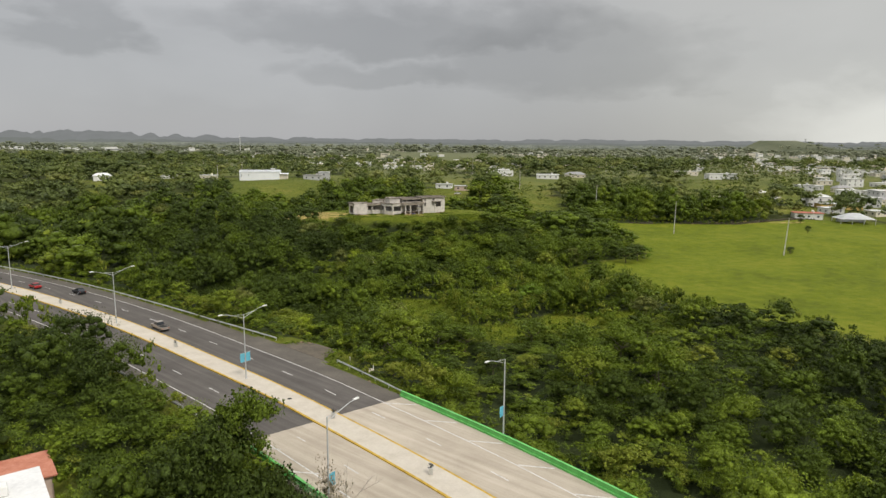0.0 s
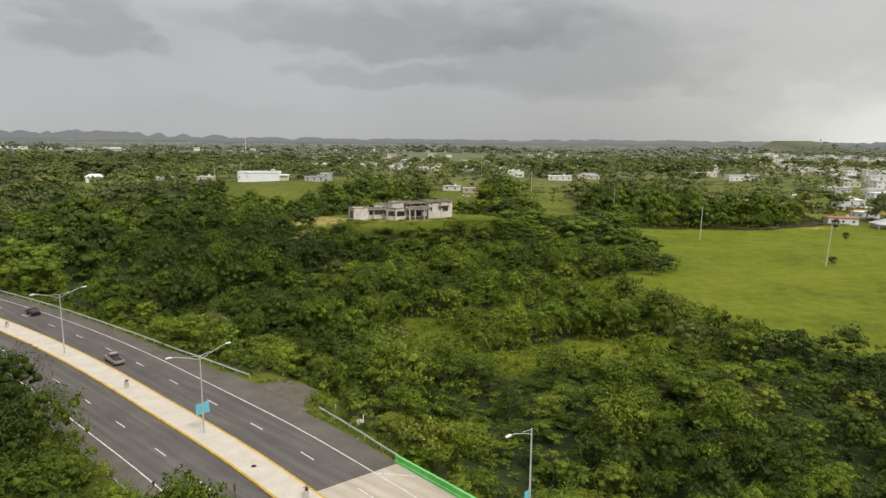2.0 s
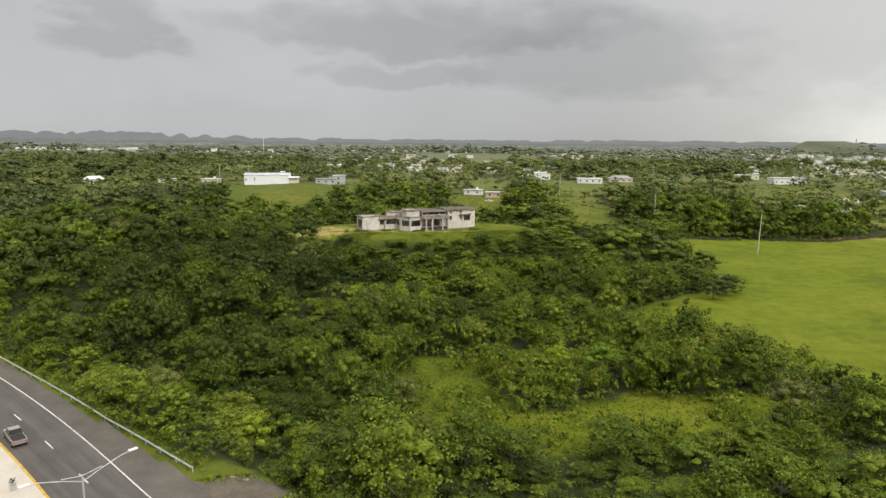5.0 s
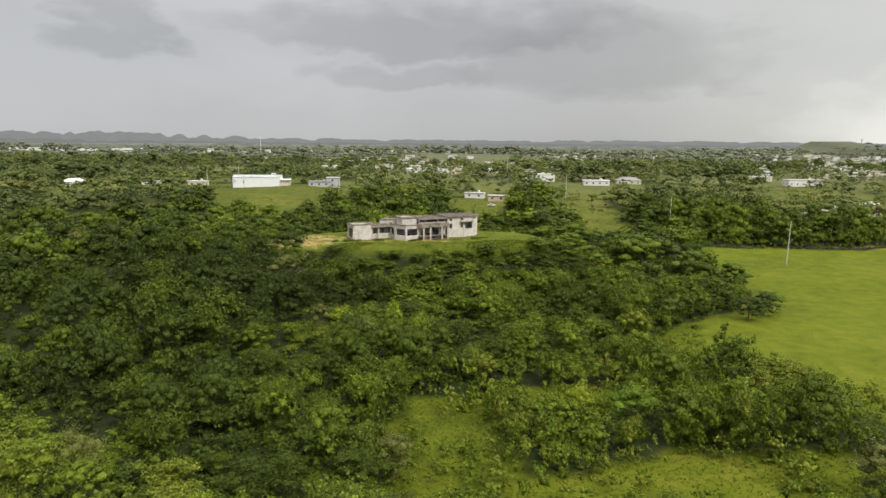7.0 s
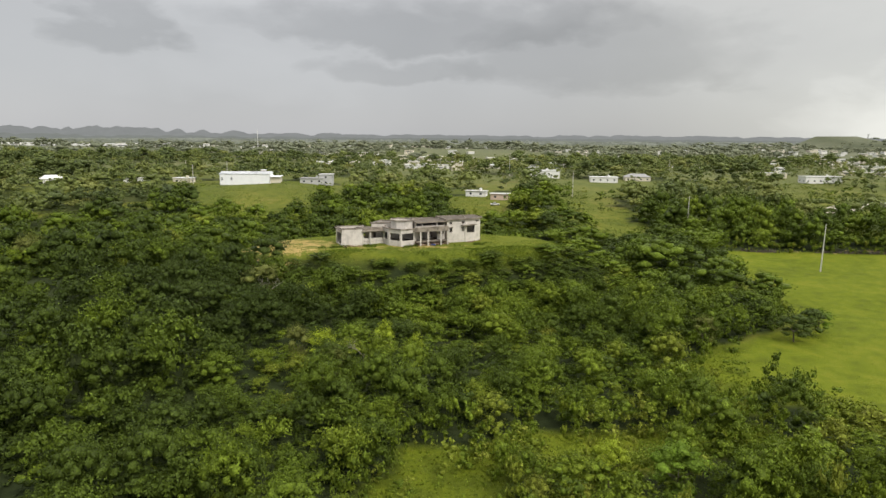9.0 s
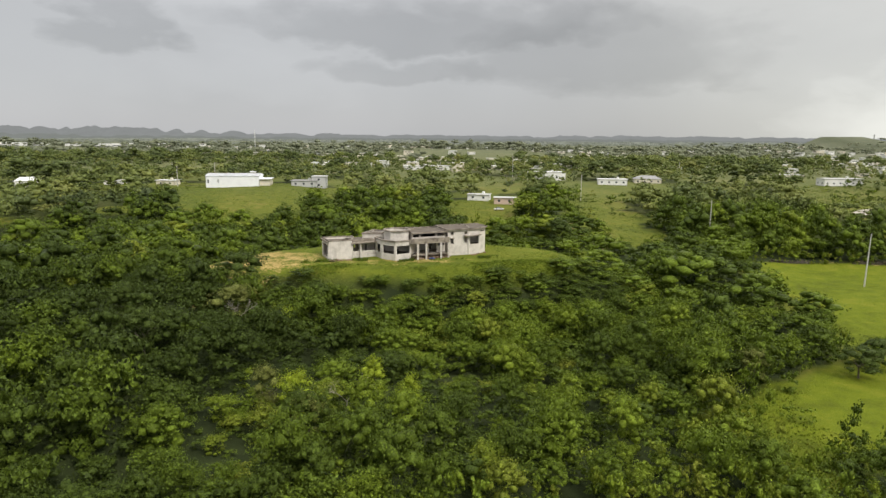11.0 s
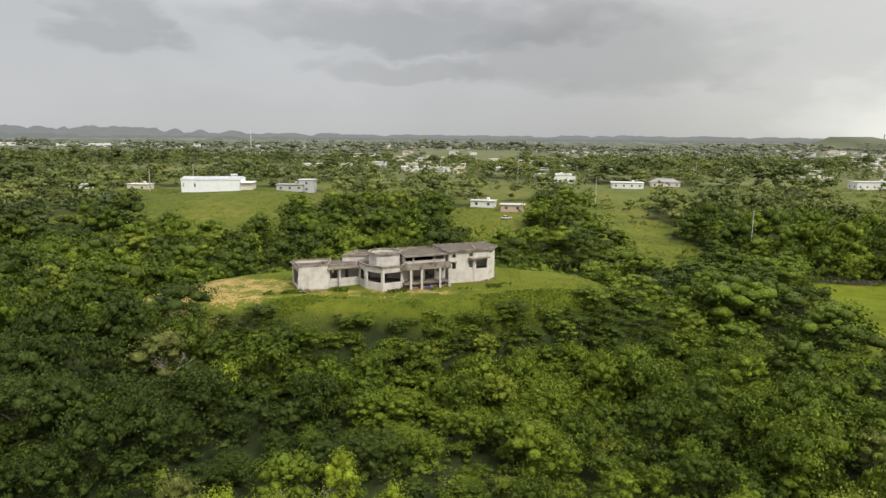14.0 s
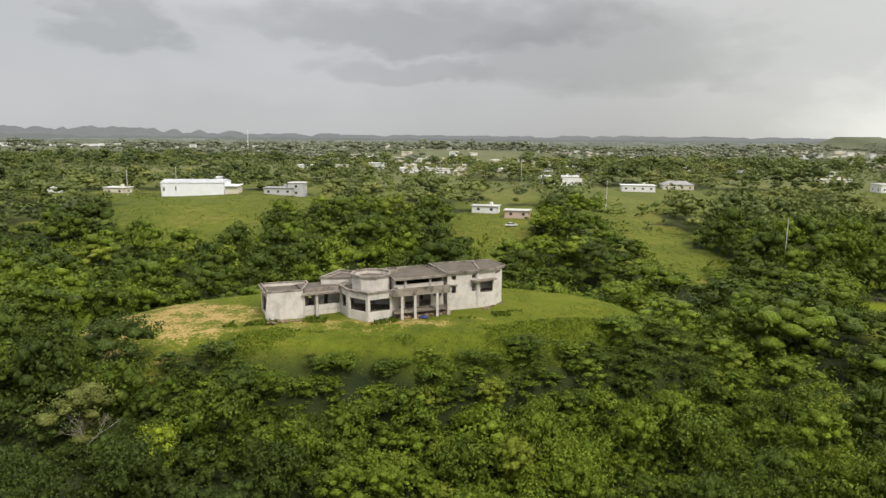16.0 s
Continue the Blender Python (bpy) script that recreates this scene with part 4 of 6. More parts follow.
def vehicle(name, place, turn, paint, label, length=4.5, bed=False):
    th = thing(name, place, label, "car" if not bed else "pickup truck", turn=turn)
    w, L = 0.9, length / 2
    if bed:
        prof = [(-L, 0.45), (-L, 1.02), (-0.35, 1.02), (-0.3, 1.05), (1.35, 1.08), (L - 0.1, 0.98), (L, 0.8), (L, 0.42)]
        cab = [(-0.45, 1.04), (-0.25, 1.72), (0.85, 1.74), (1.5, 1.06)]
    else:
        prof = [(-L, 0.4), (-L, 0.85), (-L + 0.7, 0.95), (1.0, 0.95), (L - 0.15, 0.82), (L, 0.65), (L, 0.36)]
        cab = [(-L + 0.55, 0.94), (-1.0, 1.42), (0.35, 1.44), (1.15, 0.94)]
    def loft(pr, y0, y1, top_in=0.0):
        bm = bmesh.new()
        zm = max(z for _, z in pr)
        zl = min(z for _, z in pr)
        f = lambda z: top_in * (z - zl) / (zm - zl)
        A = [bm.verts.new((x, y0 + f(z), z)) for x, z in pr]
        B = [bm.verts.new((x, y1 - f(z), z)) for x, z in pr]
        bm.faces.new(A)
        bm.faces.new(B[::-1])
        for i in range(len(pr)):
            bm.faces.new((A[i], B[i], B[(i + 1) % len(pr)], A[(i + 1) % len(pr)]))
        bmesh.ops.recalc_face_normals(bm, faces=bm.faces)
        bmesh.ops.bevel(bm, geom=bm.edges[:], offset=0.05, segments=2, affect="EDGES")
        return bm
    part("body", loft(prof, -w, w), paint, th)
    part("glasshouse", loft(cab, -w + 0.07, w - 0.07, 0.14), CAR_GLASS, th, "dark tinted windows")
    tz = max(z for _, z in cab)
    x0, x1 = cab[1][0], cab[2][0]
    part("roof", cuboid(x0 - 0.02, -w + 0.22, tz - 0.03, x1 + 0.02, w - 0.22, tz + 0.035, bevel=0.02), paint, th)
    if bed:
        part("bed_liner", cuboid(-L + 0.12, -w + 0.12, 0.98, -0.5, w - 0.12, 1.035), DARK, th, "black open load bed")
    for x in (-L + 0.85, L - 0.85):
        for sg in (1, -1):
            bm = bmesh.new()
            tube(bm, (x, sg * (w - 0.16), 0.36), (x, sg * (w + 0.04), 0.36), 0.36, 0.36, 16)
            wheel = part("wheel", bm, TYRE, th)
            bm = bmesh.new()
            tube(bm, (x, sg * (w - 0.02), 0.36), (x, sg * (w + 0.055), 0.36), 0.2, 0.2, 12)
            part("rim", bm, STEEL, wheel)
    for sg in (1, -1):
        part("headlight", cuboid(L - 0.04, sg * 0.6 - 0.16, 0.62, L + 0.015, sg * 0.6 + 0.16, 0.76), WALL_COLOURS[0], th)
        part("tail_light", cuboid(-L - 0.015, sg * 0.7 - 0.1, 0.66, -L + 0.04, sg * 0.7 + 0.1, 0.86), ROOF_COLOURS[3], th)
    return th


PAINTS = [mottled("car_paint_" + n, [tuple(0.9 * v for v in c), c], 1.0, 4.0, 0.3, relief=0, spec=0.5, metal=mt) for n, c, mt in
          (("bronze", (0.40, 0.35, 0.31), 0.3), ("black", (0.02, 0.022, 0.026), 0.2), ("red", (0.42, 0.03, 0.03), 0.1), ("white", (0.78, 0.78, 0.77), 0.0))]
heading = math.degrees(math.atan2(ROAD_D[1], ROAD_D[0]))
vehicle("pickup_truck", on_road(62.0, 3.9, 0.01), heading - 3, PAINTS[0], "grey-brown pickup truck driving on the asphalt lane", 5.6, True)
vehicle("sedan_car", on_road(108.0, 8.3, 0.01), heading + 2, PAINTS[1], "black sedan driving on the asphalt lane")
vehicle("hatchback_car", on_road(122.5, 4.6, 0.01), heading + 3, PAINTS[2], "red hatchback driving on the asphalt lane", 4.1)


# ---- the abandoned house ----
def abandoned_house():
    th = thing("abandoned_house", (-22, 302, 8.7), "large unfinished abandoned concrete house with empty window openings", "house")
    inv = Matrix.Translation((22, -302, -8.7))
    def P(name, bm, mat, label=""):
        bmesh.ops.transform(bm, matrix=inv, verts=bm.verts)
        return part(name, bm, mat, th, label)
    G0 = 8.2
    # bay with the eight-sided lantern
    bay = [(-28.8, 299.6), (-26.6, 296.0), (-22.6, 293.4), (-18.8, 296.0), (-17.6, 299.8), (-20.0, 306.0), (-28.0, 305.5)]
    W = 13.7
    P("wall", wall(bay[0], bay[1], G0, W, 0.25, [(0.22, 0.78, 10.35, 12.5)]), WALL_CONC)
    P("wall", wall(bay[1], bay[2], G0, W, 0.25, [(0.10, 0.88, 10.35, 12.5)]), WALL_CONC)
    P("wall", wall(bay[2], bay[3], G0, W, 0.25, [(0.09, 0.92, 10.35, 12.5)]), WALL_CONC)
    P("wall", wall(bay[3], bay[4], G0, W, 0.25), WALL_CONC)
    P("wall", wall(bay[4], bay[5], G0, W, 0.25, [(0.3, 0.6, 10.2, 12.4)]), WALL_CONC)
    P("wall", wall(bay[5], bay[6], G0, W, 0.25, [(0.2, 0.4, 10.35, 12.5), (0.6, 0.8, 10.35, 12.5)]), WALL_CONC)
    P("wall", wall(bay[6], bay[0], G0, W, 0.25, [(0.3, 0.7, 10.0, 12.4)]), WALL_CONC)
    P("floor_slab", prism(grow(bay, -0.3), 9.7, 9.9), EDGE_CONC)
    P("roof_slab", prism(grow(bay, -0.2), 13.0, 13.2), ROOF_CONC, "stained dark flat roof")
    P("cornice", rim(bay, 13.6, 13.92, 0.25, 0.22), EDGE_CONC)
    c, r = (-22.9, 299.4), 3.55
    octo = [(c[0] + r * math.cos(radians(22.5 + 45 * k - 112.5 + 22.5)), c[1] + r * math.sin(radians(22.5 + 45 * k - 112.5 + 22.5))) for k in range(8)]
    for k in range(8):
        P("lantern_wall", wall(octo[k], octo[(k + 1) % 8], 13.1, 15.95, 0.25), WALL_CONC)
    P("lantern_cornice", rim(octo, 15.9, 16.25, 0.25, 0.3), EDGE_CONC)
    P("lantern_roof", prism(grow(octo, -0.25), 15.2, 15.4), ROOF_CONC)
    # left wing: battered blank wall, side opening, parapet
    wing = [(-40.0, 293.1), (-34.5, 295.4), (-35.0, 301.4), (-35.7, 303.0), (-43.4, 300.0)]
    bm = wall(wing[0], wing[1], 8.6, 13.75, 0.3)
    for v in bm.verts:
        f = (13.75 - v.co.z) / 5.1
        v.co.x -= 0.45 * f * max(0.0, min(1.0, (-36.5 - v.co.x) / 3.5))
        v.co.y -= 0.25 * f
    P("wall", bm, WALL_CONC)
    P("wall", wall(wing[4], wing[0], 8.6, 13.6, 0.3, [(0.14, 0.80, 9.0, 12.4)]), WALL_CONC)
    P("wall", wall(wing[1], wing[2], G0, 13.55, 0.25), WALL_CONC)
    P("wall", wall(wing[3], wing[4], G0, 13.55, 0.25, [(0.2, 0.45, 10, 12.5)]), WALL_CONC)
    P("floor_slab", prism(grow(wing, -0.35), 9.0, 9.2), EDGE_CONC)
    P("roof_slab", prism(grow(wing, -0.2), 12.85, 13.05), ROOF_CONC, "stained dark flat roof")
    P("parapet", rim(wing, 13.5, 13.78, 0.26, 0.04), EDGE_CONC)
    P("side_hood", prism([(-40.1, 293.0), (-40.4, 293.6), (-43.6, 300.2), (-43.9, 299.9), (-40.8, 293.4)], 13.3, 13.52), EDGE_CONC)
    # gallery between wing and bay
    g0, g1 = Vector((-34.7, 296.3)), Vector((-28.6, 299.5))
    u = (g1 - g0).normalized()
    n = Vector((u.y, -u.x))
    P("wall", wall(g0, g1, G0, 13.3, 0.25, [(0.06, 0.30, 10.5, 12.35), (0.37, 0.97, 10.5, 12.4)]), WALL_CONC)
    back = [tuple(g0 - n * 5.5), tuple(g1 - n * 5.5)]
    P("wall", wall(back[1], back[0], G0, 13.3, 0.25, [(0.15, 0.4, 9.8, 12.2), (0.6, 0.85, 10.6, 12.2)]), WALL_CONC)
    P("floor_slab", prism([tuple(g0), tuple(g1), back[1], back[0]], 9.5, 9.7), EDGE_CONC)
    P("canopy", prism([tuple(g0 + n * 1.5 - u * 0.4), tuple(g1 + n * 1.1 + u * 0.3), tuple(g1 - n * 0.1 + u * 0.3), tuple(g0 - n * 0.1 - u * 0.4)], 12.7, 13.0), EDGE_CONC, "mouldy concrete canopy slab")
    P("parapet", prism([tuple(g0 + n * 0.15), tuple(g1 + n * 0.15), tuple(g1 - n * 5.6), tuple(g0 - n * 5.6)], 13.2, 13.4), ROOF_CONC)
    P("upstand", wall(tuple(g0 + n * 0.2), tuple(g1 + n * 0.2), 13.0, 13.65, 0.2), EDGE_CONC)
    for f in (0.0, 0.345):
        p = g0 + (g1 - g0) * f + n * 0.75
        P("column", cuboid(p.x - 0.19, p.y - 0.19, G0, p.x + 0.19, p.y + 0.19, 12.71, bevel=0.02), WALL_CONC)
    # raised box behind the gallery
    bx = [(-32.6, 301.3), (-27.6, 302.2), (-25.5, 306.8), (-30.5, 308.4)]
    for i in range(4):
        P("wall", wall(bx[i], bx[(i + 1) % 4], G0 if i != 0 else 12.8, 14.6, 0.22), WALL_CONC)
    P("roof_slab", prism(grow(bx, -0.15), 14.1, 14.3), ROOF_CONC)
    P("parapet", rim(bx, 14.5, 14.82, 0.25, 0.22), EDGE_CONC)
    # main block behind the balcony
    a0, a1 = Vector((-18.6, 297.6)), Vector((-10.0, 302.0))
    u = (a1 - a0).normalized()
    v = Vector((-u.y, u.x))
    main = [a0, a1, a1 + v * 9, a0 + v * 9 + u * 0.5]
    mt = [tuple(p) for p in main]
    P("wall", wall(mt[0], mt[1], G0, 15.4, 0.25, [(0.03, 0.20, 14.3, 15.12), (0.23, 0.70, 14.3, 15.12), (0.74, 0.98, 14.3, 15.12), (0.02, 0.16, 9.95, 12.8),
                                                  (0.22, 0.46, 9.95, 12.8), (0.50, 0.74, 9.95, 12.8), (0.78, 0.97, 11.6, 12.8)]), WALL_CONC)
    for i in (1, 2, 3):
        P("wall", wall(mt[i], mt[(i + 1) % 4], G0, 15.4, 0.25, [(0.2, 0.35, 10.5, 12.6), (0.6, 0.75, 10.5, 12.6)] if i == 2 else []), WALL_CONC)
    P("floor_slab", prism(grow(mt, -0.25), 9.7, 9.9), EDGE_CONC)
    P("floor_slab", prism(grow(mt, -0.25), 13.0, 13.25), EDGE_CONC)
    roof = [tuple(a0 - v * 1.0 - u * 0.3), tuple(a1 - v * 1.0 + u * 0.2), tuple(a1 + v * 9 + u * 0.2), tuple(a0 + v * 9 + u * 0.5)]
    P("roof_slab", prism(roof, 15.35, 15.52), ROOF_CONC, "stained dark flat roof")
    P("parapet", rim(roof, 15.3, 15.7, 0.22, 0.05), EDGE_CONC)
    for f in (0.22, 0.72):
        p = a0 + (a1 - a0) * f - v * 0.2
        P("pilaster", cuboid(p.x - 0.16, p.y - 0.16, 13.3, p.x + 0.16, p.y + 0.16, 15.35), WALL_CONC)
    hp = a0 + v * 5.5 + u * 0.9
    P("roof_hatch", rim([(hp.x, hp.y), (hp.x + 1.9, hp.y + 0.8), (hp.x + 1.2, hp.y + 2.6), (hp.x - 0.8, hp.y + 1.8)], 15.5, 16.05, 0.15, 0.1), EDGE_CONC)
    # balcony on columns
    b0, b1 = Vector((-18.0, 294.5)), Vector((-8.7, 299.0))
    bu = (b1 - b0).normalized()
    bv = Vector((-bu.y, bu.x))
    bal = [tuple(b0 + bu * 0.5), tuple(b1), tuple(b1 + bv * 2.6), tuple(b0 + bv * 3.0 - bu * 0.8), tuple(b0 + bv * 0.9 - bu * 0.5)]
    P("balcony_slab", prism(bal, 12.95, 13.3), EDGE_CONC)
    P("balcony_parapet", wall(bal[0], bal[1], 13.3, 14.35, 0.16), EDGE_CONC, "crumbling mouldy balcony parapet")
    P("balcony_parapet", wall(bal[1], bal[2], 13.3, 14.25, 0.16), EDGE_CONC)
    P("balcony_parapet", wall(bal[4], bal[0], 13.3, 14.05, 0.16), EDGE_CONC)
    for x, y in ((-16.9, 295.3), (-14.7, 296.3), (-10.9, 298.1), (-8.95, 299.3)):
        P("column", cuboid(x - 0.22, y - 0.22, 8.0, x + 0.22, y + 0.22, 12.96, bevel=0.02), WALL_CONC)
    P("porch_floor", prism([tuple(b0 + bv * 0.5), tuple(b1 + bv * 0.5), tuple(b1 + bv * 3), tuple(b0 + bv * 3.2)], 9.75, 9.98), EDGE_CONC)
    P("brick_footing", prism([tuple(b0 + bv * 1.9), tuple(b1 + bv * 1.7), tuple(b1 + bv * 2.2), tuple(b0 + bv * 2.4)], 8.0, 9.75), RUBBLE, "rough brown brick footing")
    # two-storey end block
    t = [(-9.3, 302.0), (-3.7, 304.5), (-0.6, 306.5), (1.0, 309.6), (-1.6, 314.5), (-12.6, 309.5)]
    TW = 15.8
    P("wall", wall(t[0], t[1], 7.9, TW, 0.25, [(0.14, 0.28, 14.4, 15.15), (0.14, 0.28, 11.9, 13.4), (0.80, 0.94, 14.45, 15.15), (0.80, 0.94, 12.0, 13.5)]), WALL_CONC)
    P("wall", wall(t[1], t[2], 7.7, TW, 0.25, [(0.16, 0.93, 11.5, 13.9)]), WALL_CONC)
    P("wall", wall(t[2], t[3], 7.7, TW, 0.25, [(0.15, 0.75, 14.75, 15.1)]), WALL_CONC)
    P("wall", wall(t[3], t[4], 7.7, TW, 0.25, [(0.3, 0.6, 12.2, 14)]), WALL_CONC)
    P("wall", wall(t[4], t[5], 7.9, TW, 0.25, [(0.2, 0.3, 12.2, 14), (0.6, 0.7, 12.2, 14)]), WALL_CONC)
    P("wall", wall(t[5], t[0], 7.9, TW, 0.25), WALL_CONC)
    P("floor_slab", prism(grow(t, -0.25), 11.2, 11.45), EDGE_CONC)
    eave = grow(t, 0.55)
    P("roof_slab", prism(eave, 15.72, 15.92), ROOF_CONC, "stained dark flat roof")
    P("parapet", rim(eave, 15.7, 16.1, 0.22, 0.04), EDGE_CONC)
    q0, q1 = Vector(t[0]).lerp(Vector(t[1]), 0.76), Vector(t[2])
    P("ledge", prism([tuple(q0 + Vector((0.4, -0.9))), tuple(Vector(t[1]) + Vector((0.5, -1.1))), tuple(q1 + Vector((0.6, -0.7))), tuple(q1 + Vector((-0.1, 0.1))), tuple(Vector(t[1]) + Vector((-0.05, 0.1))), tuple(q0 + Vector((0, 0.1)))], 13.92, 14.12), EDGE_CONC)
    q = Vector(t[0]).lerp(Vector(t[1]), 0.21)
    P("ledge", cuboid(q.x - 0.7, q.y - 0.55, 13.42, q.x + 0.7, q.y + 0.1, 13.56), EDGE_CONC)
    P("pilaster", cuboid(t[1][0] - 0.2, t[1][1] - 0.25, 7.8, t[1][0] + 0.2, t[1][1] + 0.2, 15.72), WALL_CONC)
    P("roof_beam", prism([tuple(Vector(t[1]) + Vector((0.15, -0.5))), tuple(Vector(t[1]) + Vector((0.45, -0.35))), (-4.6, 313.1), (-4.9, 312.9)], 15.92, 16.12), EDGE_CONC)
    # dark inner partitions
    for p, q_, z0, z1 in (((-26.5, 301.5), (-19.5, 301.0), 9.9, 13.0), ((-17.5, 303.0), (-11.0, 306.0), 9.9, 13.0), ((-33.5, 300.2), (-29.5, 301.8), 9.7, 13.1), ((-8.5, 306.0), (-0.6, 309.6), 8.0, 15.7)):
        P("partition", wall(p, q_, z0, z1, 0.15, [(0.4, 0.55, z0 + 0.1, z0 + 2.2)]), WALL_CONC)


abandoned_house()
rng = random.Random(4)
for k in range(64):
    f = rng.random()
    if k < 16:
        x, y, w = -40 + 7 * f, 291.6 + 2.4 * f + rng.uniform(-1.0, 0.3), rng.uniform(0.2, 0.7)
    elif k < 50:
        x, y, w = -17.5 + 8.5 * f, 295.6 + 4.2 * f + rng.uniform(-0.2, 1.9), rng.uniform(0.25, 0.85)
    else:
        x, y, w = -3.5 + 5 * f, 303 + 5.5 * f + rng.uniform(-1, 0.2), rng.uniform(0.15, 0.45)
    bm = bmesh.new()
    bmesh.ops.create_icosphere(bm, subdivisions=1, radius=w)
    for v in bm.verts:
        v.co = Vector((v.co.x * rng.uniform(0.7, 1.3), v.co.y * rng.uniform(0.7, 1.2), v.co.z * rng.uniform(0.4, 0.8)))
    ob = solo("rubble_stone", bm, RUBBLE, "brown broken rubble lying beside the house", "rubble", group="rubble by the house")
    ob.location = (x, y, float(ground(x, y)) + 0.1 * w)
bm = bmesh.new()
g = bmesh.ops.create_grid(bm, x_segments=6, y_segments=5, size=0.8)
for v in bm.verts:
    v.co.z = 0.35 * math.cos(v.co.x * 1.8) * math.cos(v.co.y * 1.7) + rng.uniform(-0.06, 0.1)
bmesh.ops.solidify(bm, geom=bm.faces[:], thickness=0.03)
ob = solo("tarpaulin", bm, mottled("blue_tarpaulin", [(0.03, 0.04, 0.10), (0.05, 0.07, 0.16)], 2.0, 9.0, 0.5), "crumpled dark blue tarpaulin under the balcony", "tarpaulin")
ob.location = (-13.2, 296.6, float(ground(-13.2, 296.6)) + 0.15)


# ---- poles, masts, barns and houses ----
def utility_pole(x, y, h, lean=(0, 0), wires=True, label="pale concrete utility pole standing in the pasture"):
    z = float(ground(x, y))
    th = thing("utility_pole", (x, y, z - 0.2), label, "utility pole", "utility poles")
    bm = bmesh.new()
    tube(bm, (0, 0, 0), (lean[0], lean[1], h), 0.24, 0.13, 8)
    part("pole", bm, POLE_CONC, th)
    if wires:
        part("crossarm", cuboid(lean[0] - 1.1, lean[1] - 0.06, h - 0.9, lean[0] + 1.1, lean[1] + 0.06, h - 0.76), BARK, th)
        for k in (-0.9, 0.0, 0.9):
            part("insulator", cuboid(lean[0] + k - 0.06, lean[1] - 0.06, h - 0.76, lean[0] + k + 0.06, lean[1] + 0.06, h - 0.5), DARK, th)
    return th


utility_pole(118, 327.5, 16.6, (0.3, 0), False)
utility_pole(142, 265.5, 15.8, (0.9, 0), False)
for x, y, h in ((-168, 486, 12), (-160, 520, 12), (59, 498, 15), (92, 388, 19), (-205, 560, 11), (300, 470, 11), (250, 440, 10), (330, 520, 11), (30, 655, 19), (-30, 690, 12), (170, 680, 12)):
    utility_pole(x, y, h, (0.1, 0), True, "weathered utility pole with crossarm among the trees")


def lattice_mast(x, y, h, w):
    z = float(ground(x, y))
    th = thing("lattice_mast", (x, y, z - 0.2), "tall thin pale steel lattice mast", "mast")
    n = 9
    for sx, sy in ((-1, -1), (1, -1), (1, 1), (-1, 1)):
        bm = bmesh.new()
        tube(bm, (sx * w, sy * w, 0), (sx * w * 0.3, sy * w * 0.3, h), 0.12 + w * 0.05, 0.08 + w * 0.04, 5)
        part("leg", bm, WALL_COLOURS[0], th)
    for k in range(n):
        bm = bmesh.new()
        f0, f1 = k / n, (k + 1) / n
        a, b = w * (1 - 0.7 * f0), w * (1 - 0.7 * f1)
        for i, (p, q) in enumerate((((-1, -1), (1, -1)), ((1, -1), (1, 1)), ((1, 1), (-1, 1)), ((-1, 1), (-1, -1)))):
            tube(bm, (p[0] * a, p[1] * a, h * f0), (q[0] * b, q[1] * b, h * f1), 0.05 + w * 0.02, 0.05 + w * 0.02, 4)
        part("brace", bm, WALL_COLOURS[0], th)


lattice_mast(-482, 1560, 38, 0.6)


def barn():
    z = float(ground(-138, 494)) - 0.3
    th = thing("warehouse", (-138.5, 495.5, z), "long white sheet-metal warehouse with a low gabled roof", "warehouse", turn=9)
    L, D, H, R = 14.5, 8.0, 6.5, 7.7
    def wl(p, q, holes=()):
        return part("wall", wall(p, q, 0, H, 0.25, holes), WHITE_SHEET, th)
    wl((-L, -D), (L, -D), [(0.03, 0.06, 2.6, 4.6), (0.22, 0.25, 2.8, 4.8)])
    wl((L, -D), (L, D), [(0.35, 0.65, 0, 4.5)])
    wl((L, D), (-L, D))
    wl((-L, D), (-L, -D))
    for sx in (-L, L):
        bm = bmesh.new()
        a = [bm.verts.new((sx + d, y, zz)) for d in (0, -0.2 if sx > 0 else 0.2) for y, zz in ((-D, H), (D, H), (0, R))]
        bm.faces.new(a[:3])
        bm.faces.new(a[3:][::-1])
        for i in range(3):
            bm.faces.new((a[i], a[(i + 1) % 3], a[3 + (i + 1) % 3], a[3 + i]))
        bmesh.ops.recalc_face_normals(bm, faces=bm.faces)
        part("gable", bm, WHITE_SHEET, th)
    for sg in (-1, 1):
        bm = bmesh.new()
        a = [bm.verts.new(p) for p in ((-L - 0.4, sg * (D + 0.4), H - 0.02), (L + 0.4, sg * (D + 0.4), H - 0.02), (L + 0.4, 0, R + 0.05), (-L - 0.4, 0, R + 0.05))]
        f = bm.faces.new(a)
        bmesh.ops.solidify(bm, geom=[f], thickness=0.15)
        part("roof", bm, WHITE_SHEET, th, "white ribbed metal roof")
    part("annex", cuboid(L + 0.02, -D + 3.0, 0, L + 5.5, D - 1.0, 4.6, bevel=0.04), WALL_COLOURS[1], th, "beige plastered side annex")
    part("annex_roof", cuboid(L + 0.02, -D + 1.6, 4.6, L + 6.2, D - 0.4, 4.8, bevel=0.03), WHITE_SHEET, th)
    part("rear_tower", cuboid(L - 7.4, D + 0.02, 0, L - 4.6, D + 3.2, 8.1, bevel=0.05), POLE_CONC, th, "grey concrete block behind the roof")
    part("tower_cap", cuboid(L - 7.7, D + 0.02, 8.1, L - 4.3, D + 3.5, 8.3, bevel=0.03), WHITE_SHEET, th)
    for k in range(1, 12):
        x = -L + 2 * L * k / 12
        part("panel_joint", cuboid(x - 0.05, -D - 0.05, 0.2, x + 0.05, -D - 0.005, H), WHITE_SHEET, th)


barn()


